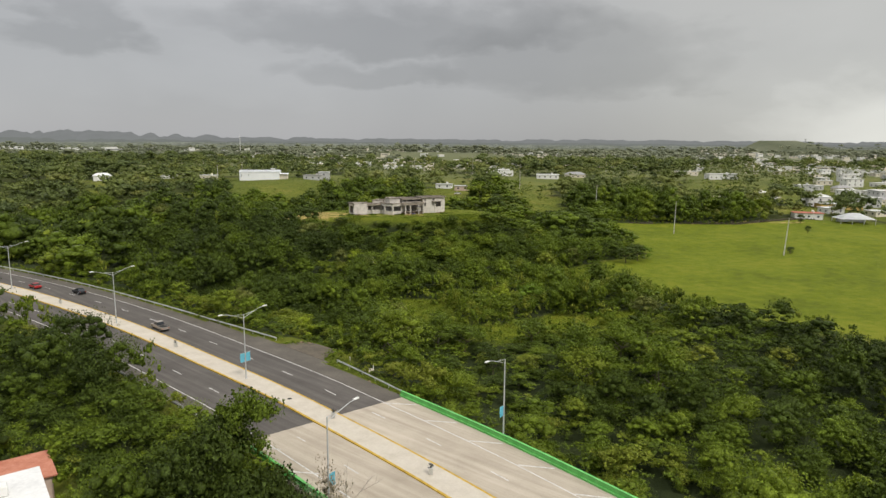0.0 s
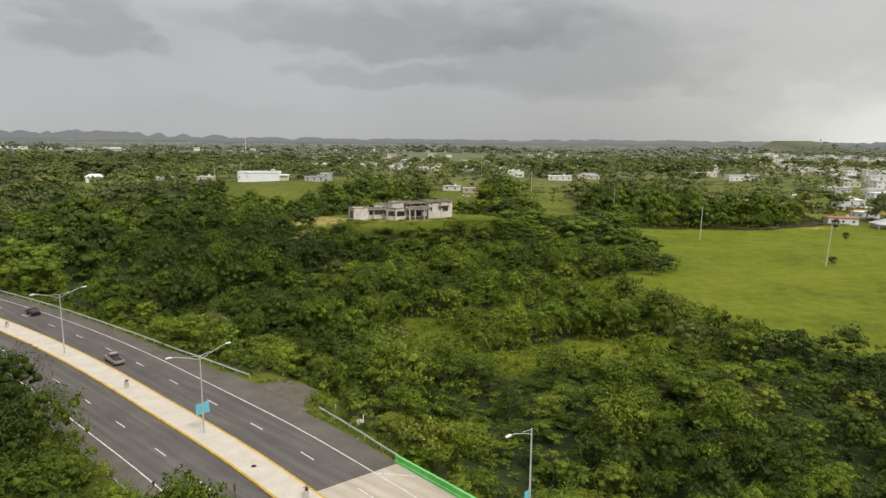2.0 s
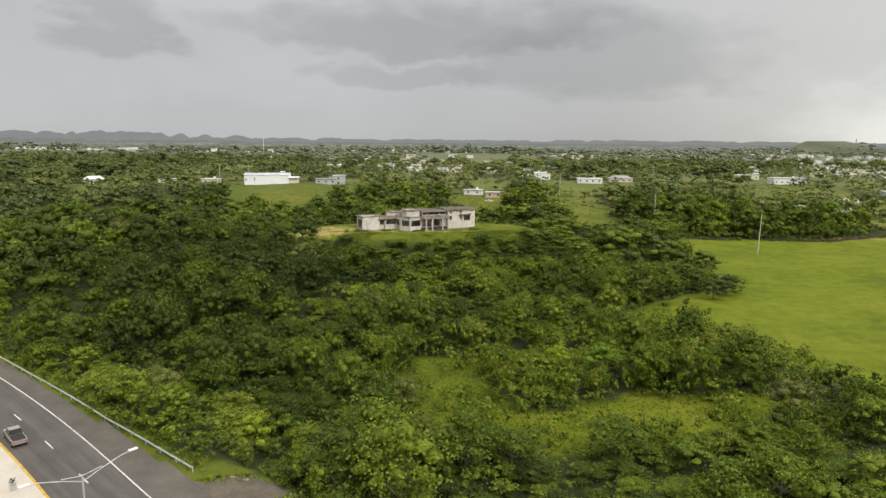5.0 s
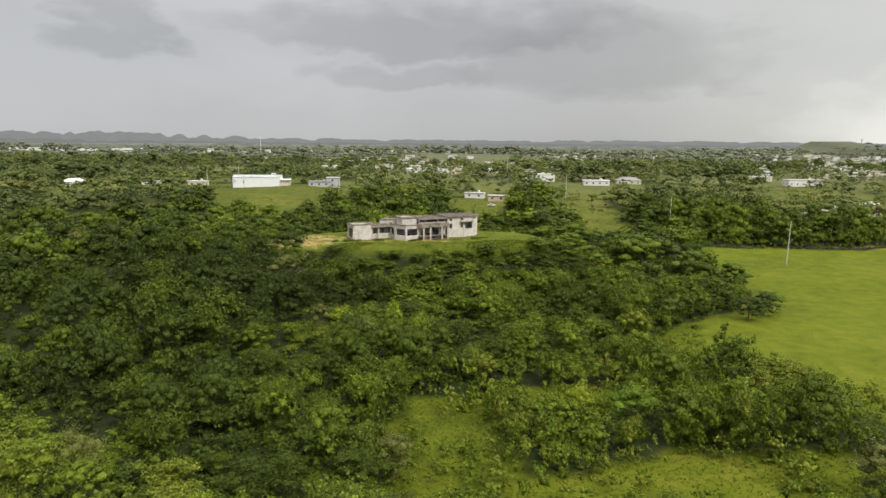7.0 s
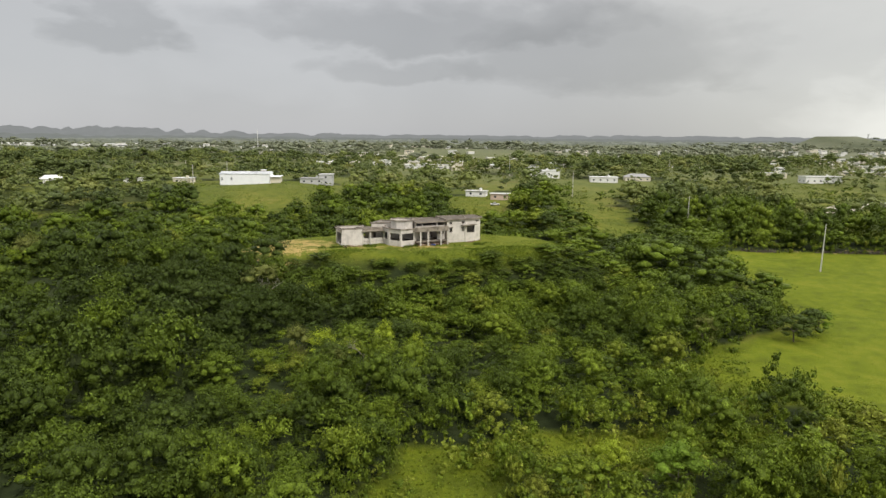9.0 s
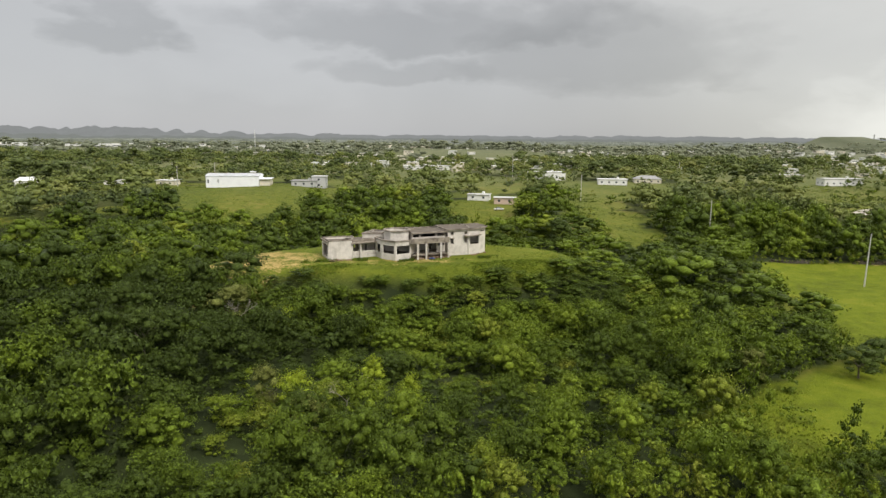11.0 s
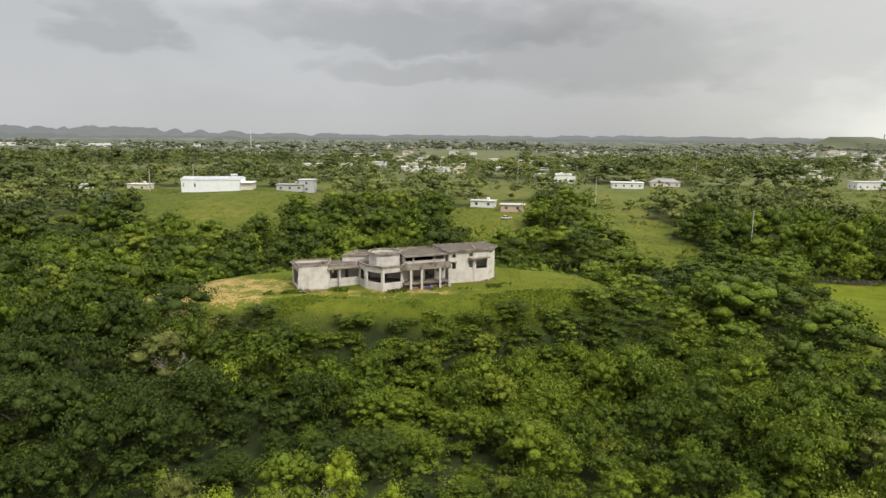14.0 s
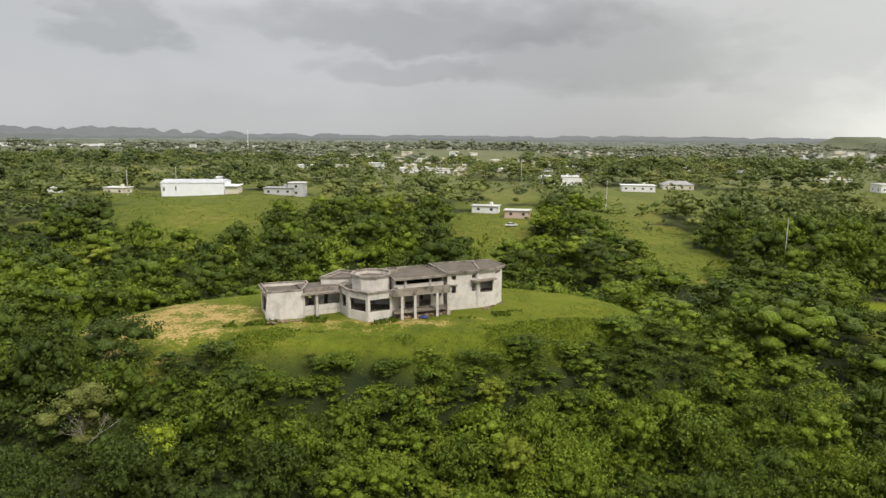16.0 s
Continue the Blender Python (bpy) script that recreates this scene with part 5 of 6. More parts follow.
def house(name, x, y, w, d, h, turn, wall_mat, roof_mat, label, gable=False, storeys=1, group="", lift=0.0):
    z = float(ground(x, y)) - 0.4 + lift
    th = thing(name, (x, y, z), label, "house", group, turn=turn)
    W, D = w / 2, d / 2
    H = h + 0.4
    sh = (H - 0.4) / storeys
    def holes(L):
        n = max(1, int(L / 4.2))
        return [((k + 0.5) / n - 0.6 / L, (k + 0.5) / n + 0.6 / L, 0.4 + st * sh + 1.0, 0.4 + st * sh + 2.1) for k in range(n) for st in range(storeys)]
    cs = [(-W, -D), (W, -D), (W, D), (-W, D)]
    for i in range(4):
        p, q = Vector(cs[i]), Vector(cs[(i + 1) % 4])
        L = (q - p).length
        hs = holes(L) if i != 2 else []
        wl = part("wall", wall(p, q, 0, H, 0.2, hs), wall_mat, th)
        u = (q - p) / L
        for a, b, s0, s1 in hs:
            m = p + u * (a + b) / 2 * L + Vector((-u.y, u.x)) * 0.12
            ang = math.degrees(math.atan2(u.y, u.x))
            part("window", cuboid(-0.58, -0.02, s0 + 0.02, 0.58, 0.02, s1 - 0.02, m=pose(m.x, m.y, 0, 0, 0, ang)), PANE, wl)
    if gable:
        bm = bmesh.new()
        r = 0.22 * d
        a = [bm.verts.new(v) for v in ((-W - 0.5, -D - 0.5, H), (W + 0.5, -D - 0.5, H), (W + 0.5, D + 0.5, H), (-W - 0.5, D + 0.5, H), (-W * 0.55, 0, H + r), (W * 0.55, 0, H + r))]
        for f in ((0, 1, 5, 4), (1, 2, 5), (2, 3, 4, 5), (3, 0, 4), (3, 2, 1, 0)):
            bm.faces.new([a[i] for i in f])
        bmesh.ops.recalc_face_normals(bm, faces=bm.faces)
        part("roof", bm, roof_mat, th)
    else:
        part("roof", cuboid(-W - 0.5, -D - 0.5, H, W + 0.5, D + 0.5, H + 0.22, bevel=0.03), roof_mat, th, "flat concrete roof")
        if w > 10.5:
            part("roof_tank", cuboid(W * 0.3, -D * 0.2, H + 0.22, W * 0.3 + 1.3, -D * 0.2 + 1.3, H + 1.5, bevel=0.15), wall_mat, th)
    return th


WC, RC = WALL_COLOURS, ROOF_COLOURS
T = "houses of the town"
house("town_house", -100, 503, 14, 9, 3.2, 4, WC[2], RC[2], "grey bare concrete house beside the warehouse", group=T)
house("town_house", -92, 506, 8, 8, 6.4, 4, WC[2], RC[1], "grey two-storey bare concrete house", storeys=2, group=T)
house("farm_shed", 1, 460, 11, 6, 2.9, -12, WC[0], RC[1], "small white open shed on a lawn", group=T)
house("farm_shed", 13.5, 448, 10, 6, 2.9, -8, WC[4], RC[1], "low pinkish shed with a pale flat roof on a lawn", group=T)
vehicle("parked_car", (10, 430, float(ground(10, 430)) + 0.02), 15, PAINTS[3], "white car parked on the lawn")
house("town_house", 52, 612, 26, 12, 5.5, 8, WC[0], RC[0], "long white flat-roofed house among trees", group=T)
house("town_house", 92, 572, 19, 9, 3.4, -6, WC[0], RC[0], "low house with a pale roof among trees", group=T)
house("town_house", 119, 586, 18, 10, 3.2, -6, WC[1], RC[2], "low cream house with a grey hipped roof", True, group=T, lift=-0.5)
house("town_house", 253, 592, 27, 10, 4.6, 3, WC[0], RC[1], "white flat-roofed house on a grassy rise", group=T)
house("town_house", 236, 632, 20, 9, 3.6, 4, WC[1], RC[1], "low house with cream walls on a grassy rise", group=T)
house("town_house", -44, 760, 46, 14, 4.2, 2, WC[0], RC[1], "long low white shop building in the town", group=T)
house("town_house", -94, 775, 17, 12, 5.4, -4, WC[0], RC[0], "white flat-roofed block in the town", group=T)
house("town_house", -145, 752, 24, 11, 4.4, 3, WC[0], RC[0], "white flat-roofed house beside fields", group=T)
house("town_house", -122, 768, 12, 9, 3.4, 8, WC[1], RC[1], "low cream house with a pale roof in the town", group=T)
house("town_house", -64, 790, 15, 10, 6.2, -6, WC[1], RC[0], "cream two-storey house in the town", storeys=2, group=T)
house("town_house", -4, 772, 16, 10, 3.6, 5, WC[4], RC[1], "low pinkish house in the town", group=T)
house("town_house", -252, 482, 12, 9, 5.5, 30, WC[0], RC[0], "white house behind the trees", True, group=T, lift=-2.0)
house("town_house", -206, 490, 10, 7, 3, 5, WC[0], RC[1], "small white house behind the trees", group=T, lift=-0.9)
house("town_house", -178, 496, 11, 7, 3.2, -4, WC[1], RC[0], "small cream house with a pale roof", group=T, lift=-0.9)
house("metal_shed", 213, 377, 15, 8, 3.4, -14, WC[0], RC[3], "low shed with a faded red metal roof", group=T)
house("town_house", 262, 428, 26, 10, 3.8, -6, WC[3], RC[1], "ochre walled garage building", group=T)
house("town_house", 258, 446, 16, 10, 6.5, -6, WC[0], RC[0], "white two-storey flat-roofed house", storeys=2, group=T)
house("town_house", 286, 440, 18, 11, 6.6, -4, WC[2], RC[1], "pale grey two-storey house", storeys=2, group=T)
house("town_house", 292, 404, 18, 10, 3.8, -6, WC[0], RC[0], "low white flat-roofed house by the pasture", group=T)
house("town_house", 222, 458, 14, 10, 6.4, 6, WC[1], RC[0], "cream painted two-storey town house", storeys=2, group=T)
house("town_house", 236, 474, 14, 9, 3.4, -4, WC[0], RC[0], "plain white flat-roofed house in town", group=T)
house("town_house", 330, 470, 34, 16, 7.0, -5, WC[2], RC[1], "large grey two-storey commercial building", storeys=2, group=T)
house("town_house", 300, 480, 14, 9, 6.2, 4, WC[0], RC[0], "white painted two-storey town house", storeys=2, group=T)
house("roadside_house", -51.5, 66.0, 12.5, 9, 3.9, 38, WC[0], RC[0], "white flat-roofed roadside house", group=T)
house("roadside_house", -54.0, 74.0, 10.0, 7.0, 2.9, 38, WC[4], TERRACOTTA, "roadside house with a terracotta red flat roof", group=T)


# pale concrete yard with parked cars on the grassy rise
bm = bmesh.new()
rows = [[(188, 460), (196, 467), (196, 474)], [(206, 466), (206, 474), (204, 482)], [(226, 472), (226, 482), (222, 491)], [(250, 478), (250, 488), (246, 498)]]
vs = [[bm.verts.new((x, y, float(ground(x, y)) + 0.25)) for x, y in r] for r in rows]
for a, b in zip(vs, vs[1:]):
    for k in range(2):
        bm.faces.new((a[k], b[k], b[k + 1], a[k + 1]))
bmesh.ops.recalc_face_normals(bm, faces=bm.faces)
bmesh.ops.solidify(bm, geom=bm.faces[:], thickness=0.5)
solo("pavement", bm, PAVING, "pale concrete yard on a grassy rise beside the town", "pavement", kind="structure")
for x, y, k, lab in ((222, 481, 3, "white car parked on the concrete yard"), (230, 484, 1, "black car parked on the concrete yard"), (214, 476, 3, "white car parked on the concrete yard"), (240, 487, 0, "grey-brown car parked on the concrete yard")):
    vehicle("parked_car", (x, y, float(ground(x, y)) + 0.28), 70 + x % 9, PAINTS[k], lab)


def marquee(x, y):
    z = float(ground(x, y))
    th = thing("marquee", (x, y, z), "large white tent roof on posts beside the pasture", "tent", turn=-8)
    bm = bmesh.new()
    a = [bm.verts.new(v) for v in ((-9.2, -6, 2.6), (9.2, -6, 2.6), (9.2, 6, 2.6), (-9.2, 6, 2.6), (-2.8, 0, 5.6), (2.8, 0, 5.6))]
    fs = [bm.faces.new([a[i] for i in f]) for f in ((0, 1, 5, 4), (1, 2, 5), (2, 3, 4, 5), (3, 0, 4))]
    bmesh.ops.solidify(bm, geom=fs, thickness=0.12)
    part("canopy", bm, WHITE_SHEET, th)
    for sx in (-8.9, -3.0, 3.0, 8.9):
        for sy in (-5.7, 5.7):
            part("post", cuboid(sx - 0.12, sy - 0.12, -0.3, sx + 0.12, sy + 0.12, 2.72), STEEL, th)
    part("back_wall", cuboid(-7.5, 4.0, -0.3, 7.5, 4.2, 2.2), WC[2], th)


marquee(231, 362)

# the nearer streets of the town to the right
rng = random.Random(77)
stand = [(262, 428), (258, 446), (286, 440), (292, 404), (222, 458), (236, 474), (330, 470), (300, 480), (253, 592), (236, 632), (232, 368), (215, 376)]
for _ in range(150):
    y = rng.uniform(395, 660)
    x = y * rng.uniform(0.55, 0.80)
    if any(math.hypot(x - a, y - b) < 19 for a, b in stand):
        continue
    stand.append((x, y))
    two = rng.random() < 0.3
    k, kr = rng.choice((0, 0, 0, 1, 1, 2)), rng.choice((0, 0, 1, 1, 1, 2))
    house("town_house", x, y, rng.uniform(9, 15), rng.uniform(7, 10), 6.2 if two else rng.uniform(3.0, 3.6), rng.uniform(-16, 16), WC[k], RC[kr],
          f"{('white', 'cream', 'grey', 'ochre', 'pink')[k]} {'two-storey' if two else 'low'} town house with a {('white', 'pale', 'grey', 'rusty red')[kr]} roof", kr > 1, 2 if two else 1, T)


def far_town():
    """Far small houses, too many and too small to count: plain walls, roofs and dark window strips."""
    rng = np.random.RandomState(21)
    vs = {0: [], 1: [], 2: []}
    built = [(262, 428), (258, 446), (286, 440), (288, 402), (222, 458), (236, 474), (214, 486), (226, 502), (330, 470), (300, 480), (253, 592), (236, 632), (316, 470), (344, 470)]
    def cub(key, cx, cy, z0, z1, w, d, a):
        c, s_ = math.cos(a), math.sin(a)
        P = [(cx + c * ux * w / 2 - s_ * uy * d / 2, cy + s_ * ux * w / 2 + c * uy * d / 2) for ux, uy in ((-1, -1), (1, -1), (1, 1), (-1, 1))]
        b, t = [(*p, z0) for p in P], [(*p, z1) for p in P]
        vs[key].append(t)
        for i in range(4):
            vs[key].append([b[i], b[(i + 1) % 4], t[(i + 1) % 4], t[i]])
    def put(x, y, big=1.0):
        if mesa_at(x, y) < 2.3 or any(math.hypot(x - a, y - b) < 11 + 5 * big for a, b in built):
            return
        built.append((x, y))
        z = float(ground(x, y))
        w, d, h = rng.uniform(8, 14) * big, rng.uniform(7, 10) * big, rng.choice([3.2, 3.4, 3.6, 3.4, 6.2]) + rng.uniform(0, 0.5)
        a = rng.uniform(-0.3, 0.3) + rng.choice([0, 1.57])
        k = 0 if rng.rand() < 0.5 else 1
        cub(k, x, y, z - 1, z + h, w, d, a)
        cub(0 if rng.rand() < 0.5 else 1, x, y, z + h, z + h + 0.3, w + 1, d + 1, a)
        cub(2, x, y, z + h - 2.0, z + h - 1.2, w * 0.6, d + 0.12, a)
    for x, y, w in ((-850, 1500, 36), (-805, 1520, 62), (-752, 1505, 34), (-988, 1490, 54), (-690, 1540, 40), (-905, 1470, 24)):      # long white halls
        z = float(ground(x, y))
        cub(0, x, y, z - 4, z + 9, w, 26, 0.05)
        cub(2, x, y, z + 3, z + 4.5, w * 0.9, 26.4, 0.05)
    for _ in range(420):                       # the dense estate on the right
        y = rng.uniform(680, 990)
        put(y * rng.uniform(0.47, 0.86), y, 0.9)
    for cx, cy, sx, sy, n in ((60, 980, 130, 90, 42), (-110, 1000, 120, 70, 16), (330, 1350, 320, 160, 60), (-640, 1500, 300, 60, 22), (-150, 1450, 160, 120, 20),
                              (120, 800, 130, 60, 22), (620, 1150, 260, 120, 60), (800, 1450, 300, 160, 60), (-900, 1600, 300, 60, 12), (300, 1600, 400, 60, 60), (-60, 760, 60, 40, 8), (-420, 1150, 160, 60, 8), (250, 1050, 120, 60, 40), (-700, 900, 200, 60, 5)):
        for _ in range(n):
            put(rng.normal(cx, sx * 0.7), rng.normal(cy, sy * 0.7), 1.0 if rng.rand() < 0.93 else 1.7)
    for k, (nm, mat, lab) in enumerate((("far_town_white", WC[0], "far white flat-roofed town houses among trees"), ("far_town_cream", WC[1], "far cream and pale town houses among trees"), ("far_town_windows", PANE, "dark window strips of far town houses"))):
        me = mesh_from(nm, np.array(vs[k], float), 4, mat)
        tagged(new(nm, me), lab, "town", kind="stuff")


far_town()

th = thing("water_tower", (1015, 1840, float(ground(1015, 1840)) - 6.5), "small dark tower on top of the far grassy mound", "tower")
bm = bmesh.new()
tube(bm, (0, 0, 0), (0, 0, 9), 1.6, 1.3, 8)
part("shaft", bm, WALL_COLOURS[2], th)
bm = bmesh.new()
tube(bm, (0, 0, 9), (0, 0, 11), 2.2, 2.0, 10)
part("tank", bm, WALL_COLOURS[2], th)


# ---- trees ----
def leaf_crown(rng, clumps, leaves, leaf, k=4, spread=1.0, squat=0.85, boughs=True, core=0.5):
    """Leaves of a crown of radius 1 whose middle is the origin: (n, k, 3) corners. A few lobes carry many small leafy clumps."""
    lobes = max(3, clumps // 3) if clumps < 12 else clumps // 2
    a = rng.uniform(0, 2 * np.pi) + np.arange(lobes) * 2.4
    lr = np.sqrt((np.arange(lobes) + 0.3) / lobes) * 0.66 * spread
    lc = np.stack([lr * np.cos(a), lr * np.sin(a), (0.62 - 1.5 * lr ** 2.2 + rng.uniform(-0.12, 0.12, lobes)) * squat], -1)
    lc[:, :2] *= rng.uniform(0.85, 1.15, 2)
    lsize = rng.uniform(0.22, 0.42, lobes)
    hang = max(3, lobes // 3 + 1) if boughs else 1                 # boughs that hang down round the foot
    ha = rng.uniform(0, 2 * np.pi) + np.arange(hang) * 2.4
    hr = rng.uniform(0.35, 0.55, hang)
    lc = np.concatenate([lc, np.stack([hr * np.cos(ha), hr * np.sin(ha), rng.uniform(-0.70, -0.35, hang)], -1)])
    lsize = np.concatenate([lsize, rng.uniform(0.24, 0.36, hang)])
    lobes += hang
    own = rng.randint(0, lobes, clumps)
    d = rng.normal(size=(clumps, 3))
    d[:, 2] = np.abs(d[:, 2]) * 0.8 - 0.1
    d /= np.linalg.norm(d, axis=1, keepdims=True)
    c = np.concatenate([lc, lc[own] + d * lsize[own][:, None] * 0.7])
    cr = np.concatenate([lsize * 0.85, lsize[own] * rng.uniform(0.4, 0.8, clumps)])
    cores = lc[:, None] + ICO[None] * (lsize * core * 1.3)[:, None, None] * rng.uniform(0.5, 1.2, (lobes, len(ICO)))[..., None] * np.array((1, 1, 0.7)) - np.array((0, 0, 0.06))
    w = cr ** 2
    i = rng.choice(len(c), leaves, p=w / w.sum())
    d = rng.normal(size=(leaves, 3))
    d[:, 2] = d[:, 2] * 0.9 + 0.3
    d /= np.linalg.norm(d, axis=1, keepdims=True)
    flat = rng.uniform(0.45, 0.85, len(c))                     # boughs spread in uneven layers
    p = d * (cr[i] * rng.uniform(0.6, 1.22, leaves))[:, None] * np.stack([np.ones(leaves), np.ones(leaves), flat[i]], -1)
    out = c * np.array((1.0, 1.0, 0.3)) + rng.normal(size=c.shape) * 0.15    # and reach outwards, drooping
    out /= np.linalg.norm(out, axis=1, keepdims=True)
    along = (p * out[i]).sum(1, keepdims=True)
    p = c[i] + p + out[i] * along * 0.75
    p[:, 2] -= 0.9 * along[:, 0] ** 2
    n = 0.75 * d + rng.normal(size=(leaves, 3)) * 0.42
    n[:, 2] += 0.25
    n /= np.linalg.norm(n, axis=1, keepdims=True)
    t = np.cross(n, rng.normal(size=(leaves, 3)))
    t /= np.linalg.norm(t, axis=1, keepdims=True)
    b = np.cross(n, t)
    s = (leaf * rng.uniform(0.65, 1.35, leaves))[:, None]
    if k == 3:
        return np.stack([p - t * s * 0.8 - b * s * 0.35, p + t * s * 0.8 - b * s * 0.35 - n * s * 0.2, p + b * s * 0.85 - n * s * 0.1], 1), cores
    return np.stack([p - t * s * 0.85 - n * s * 0.18, p + b * s * 0.48, p + t * s * 0.85 - n * s * 0.22, p - b * s * 0.48], 1), cores


def trunk_mesh(rng, h, r, limbs):
    bm = bmesh.new()
    top = Vector((rng.uniform(-0.3, 0.3), rng.uniform(-0.3, 0.3), h * 0.4))
    tube(bm, (0, 0, -0.6), (0, 0, 0.3), r * 1.35, r, 7)
    tube(bm, (0, 0, 0.3), top, r, r * 0.6, 7)
    for k in range(limbs):
        a = 6.28 * k / limbs + rng.uniform(-0.5, 0.5)
        s = Vector((0, 0, 0.3)).lerp(top, rng.uniform(0.55, 1.0))
        e = s + Vector((math.cos(a) * h * 0.17, math.sin(a) * h * 0.17, h * rng.uniform(0.1, 0.2)))
        tube(bm, s, e, r * 0.5, r * 0.25, 5)
        for j in (-0.6, 0.6):
            tube(bm, e, e + Vector((math.cos(a + j) * h * 0.08, math.sin(a + j) * h * 0.08, h * 0.06)), r * 0.25, r * 0.08, 4)
    me = bpy.data.meshes.new("trunk")
    bm.to_mesh(me)
    bm.free()
    me.materials.append(BARK)
    return me


def scatter(x0, x1, y0, y1, gap, seed, keep):
    """Uneven places about gap apart."""
    rng = np.random.RandomState(seed)
    X, Y = np.meshgrid(np.arange(x0, x1, gap), np.arange(y0, y1, gap))
    X = (X + rng.uniform(-0.45, 0.45, X.shape) * gap + (np.arange(X.shape[0]) % 2 * gap / 2)[:, None]).ravel()
    Y = (Y + rng.uniform(-0.45, 0.45, Y.shape) * gap).ravel()
    m = keep(X, Y)
    return X[m], Y[m], rng


def in_sight(x, y, slack=22):
    """The land that lies before the walk."""
    return (np.abs(x + 0.04 * y) < 0.76 * y + slack) & (y > 30)


def scrub_at(x, y):
    """1 in patches of low creeper and scrub."""
    return step(0.56, 0.66, rough(x + 300, y + 200, 26) * 0.8 + rough(x, y, 11) * 0.2 + 0.5 * np.exp(-ellipse(x, y, -48, 142, 26, 13, -35)))


def tree_size(x, y, rng):
    """Crown radius and height above ground."""
    n = rough(x + 40, y, 21) * 0.34 + rng.rand(len(x)) ** 1.6 * 0.92
    tall = (rng.rand(len(x)) < 0.13) * 1.0
    r = 2.15 + 2.5 * n + 1.2 * tall
    h = 3.0 + 7.4 * n + 2.2 * tall
    sc = scrub_at(x, y)
    r, h = r * (1 - 0.18 * sc), h * (1 - 0.45 * sc)
    s, o = road_at(x, y)
    h = h + 0.5 * step(25, 60, x) * step(210, 150, y)
    h = h * (1 - 0.12 * step(-14, -17, o) * step(-6, 6, s) * step(-70, -50, o)) + 3.6 * step(-15, -17, o) * step(4, -2, s) * step(-45, -30, o)
    r = r + 0.8 * step(-15, -17, o) * step(4, -2, s) * step(-45, -30, o)
    h = h + 3.5 * step(80, 105, x) * step(362, 372, y) * step(470, 440, y)
    h = h * (1 - 0.42 * np.exp(-ellipse(x, y, 92, 142, 38, 26))) * (1 - 0.36 * np.exp(-ellipse(x, y, 28, 149, 36, 13)))
    h = h * (1 - 0.42 * np.exp(-ellipse(x, y, 74, 298, 26, 60))) * (1 + 0.5 * np.exp(-ellipse(x, y, 140, 452, 55, 48))) * (1 - 0.55 * step(1.4, 0.8, ellipse(x, y, 48, 366, 50, 30))) * (1 - 0.6 * step(1.4, 0.8, ellipse(x, y, 198, 462, 34, 46, -25)))
    h = h * np.where(y < 312, 0.42 + 0.58 * step(1.08, 1.6, pad(x, y)), 0.65 + 0.35 * step(1.1, 1.6, pad(x, y)))
    return r, h


def tint_of(x, y, rng):
    t = 0.02 + 0.34 * rough(x, y + 70, 29) + np.abs(rng.normal(0.0, 0.32, len(x))) + 0.28 * scrub_at(x, y)
    t = t + 0.36 * np.exp(-ellipse(x, y, 16, 190, 40, 28)) + 0.12 * np.exp(-ellipse(x, y, 5, 130, 36, 26)) + 0.04 * np.exp(-ellipse(x, y, 30, 238, 30, 24)) + 0.02 * step(55, 90, x) * step(230, 260, y) - 0.22 * np.exp(-ellipse(x, y, 52, 300, 46, 44)) - 0.5 * np.exp(-ellipse(x, y, -56, 247, 32, 24)) + 0.22 * np.exp(-ellipse(x, y, 2, 268, 34, 16)) - 0.12 * np.exp(-ellipse(x, y, 40, 92, 26, 20)) - 0.28 * np.exp(-ellipse(x, y, -38, 217, 32, 20)) - 0.16 * np.exp(-ellipse(x, y, -44, 172, 26, 26)) - 0.3 * np.exp(-ellipse(x, y, -15, 237, 22, 15)) - 0.1 * step(-50, -90, x)
    return np.clip(t - 0.2 * step(35, 65, x) * step(230, 170, y), 0, 1)


NEAR_BOX = (-42, 52, 112, 168)


def in_box(x, y):
    return (x > NEAR_BOX[0]) & (x < NEAR_BOX[1]) & (y > NEAR_BOX[2]) & (y < NEAR_BOX[3])


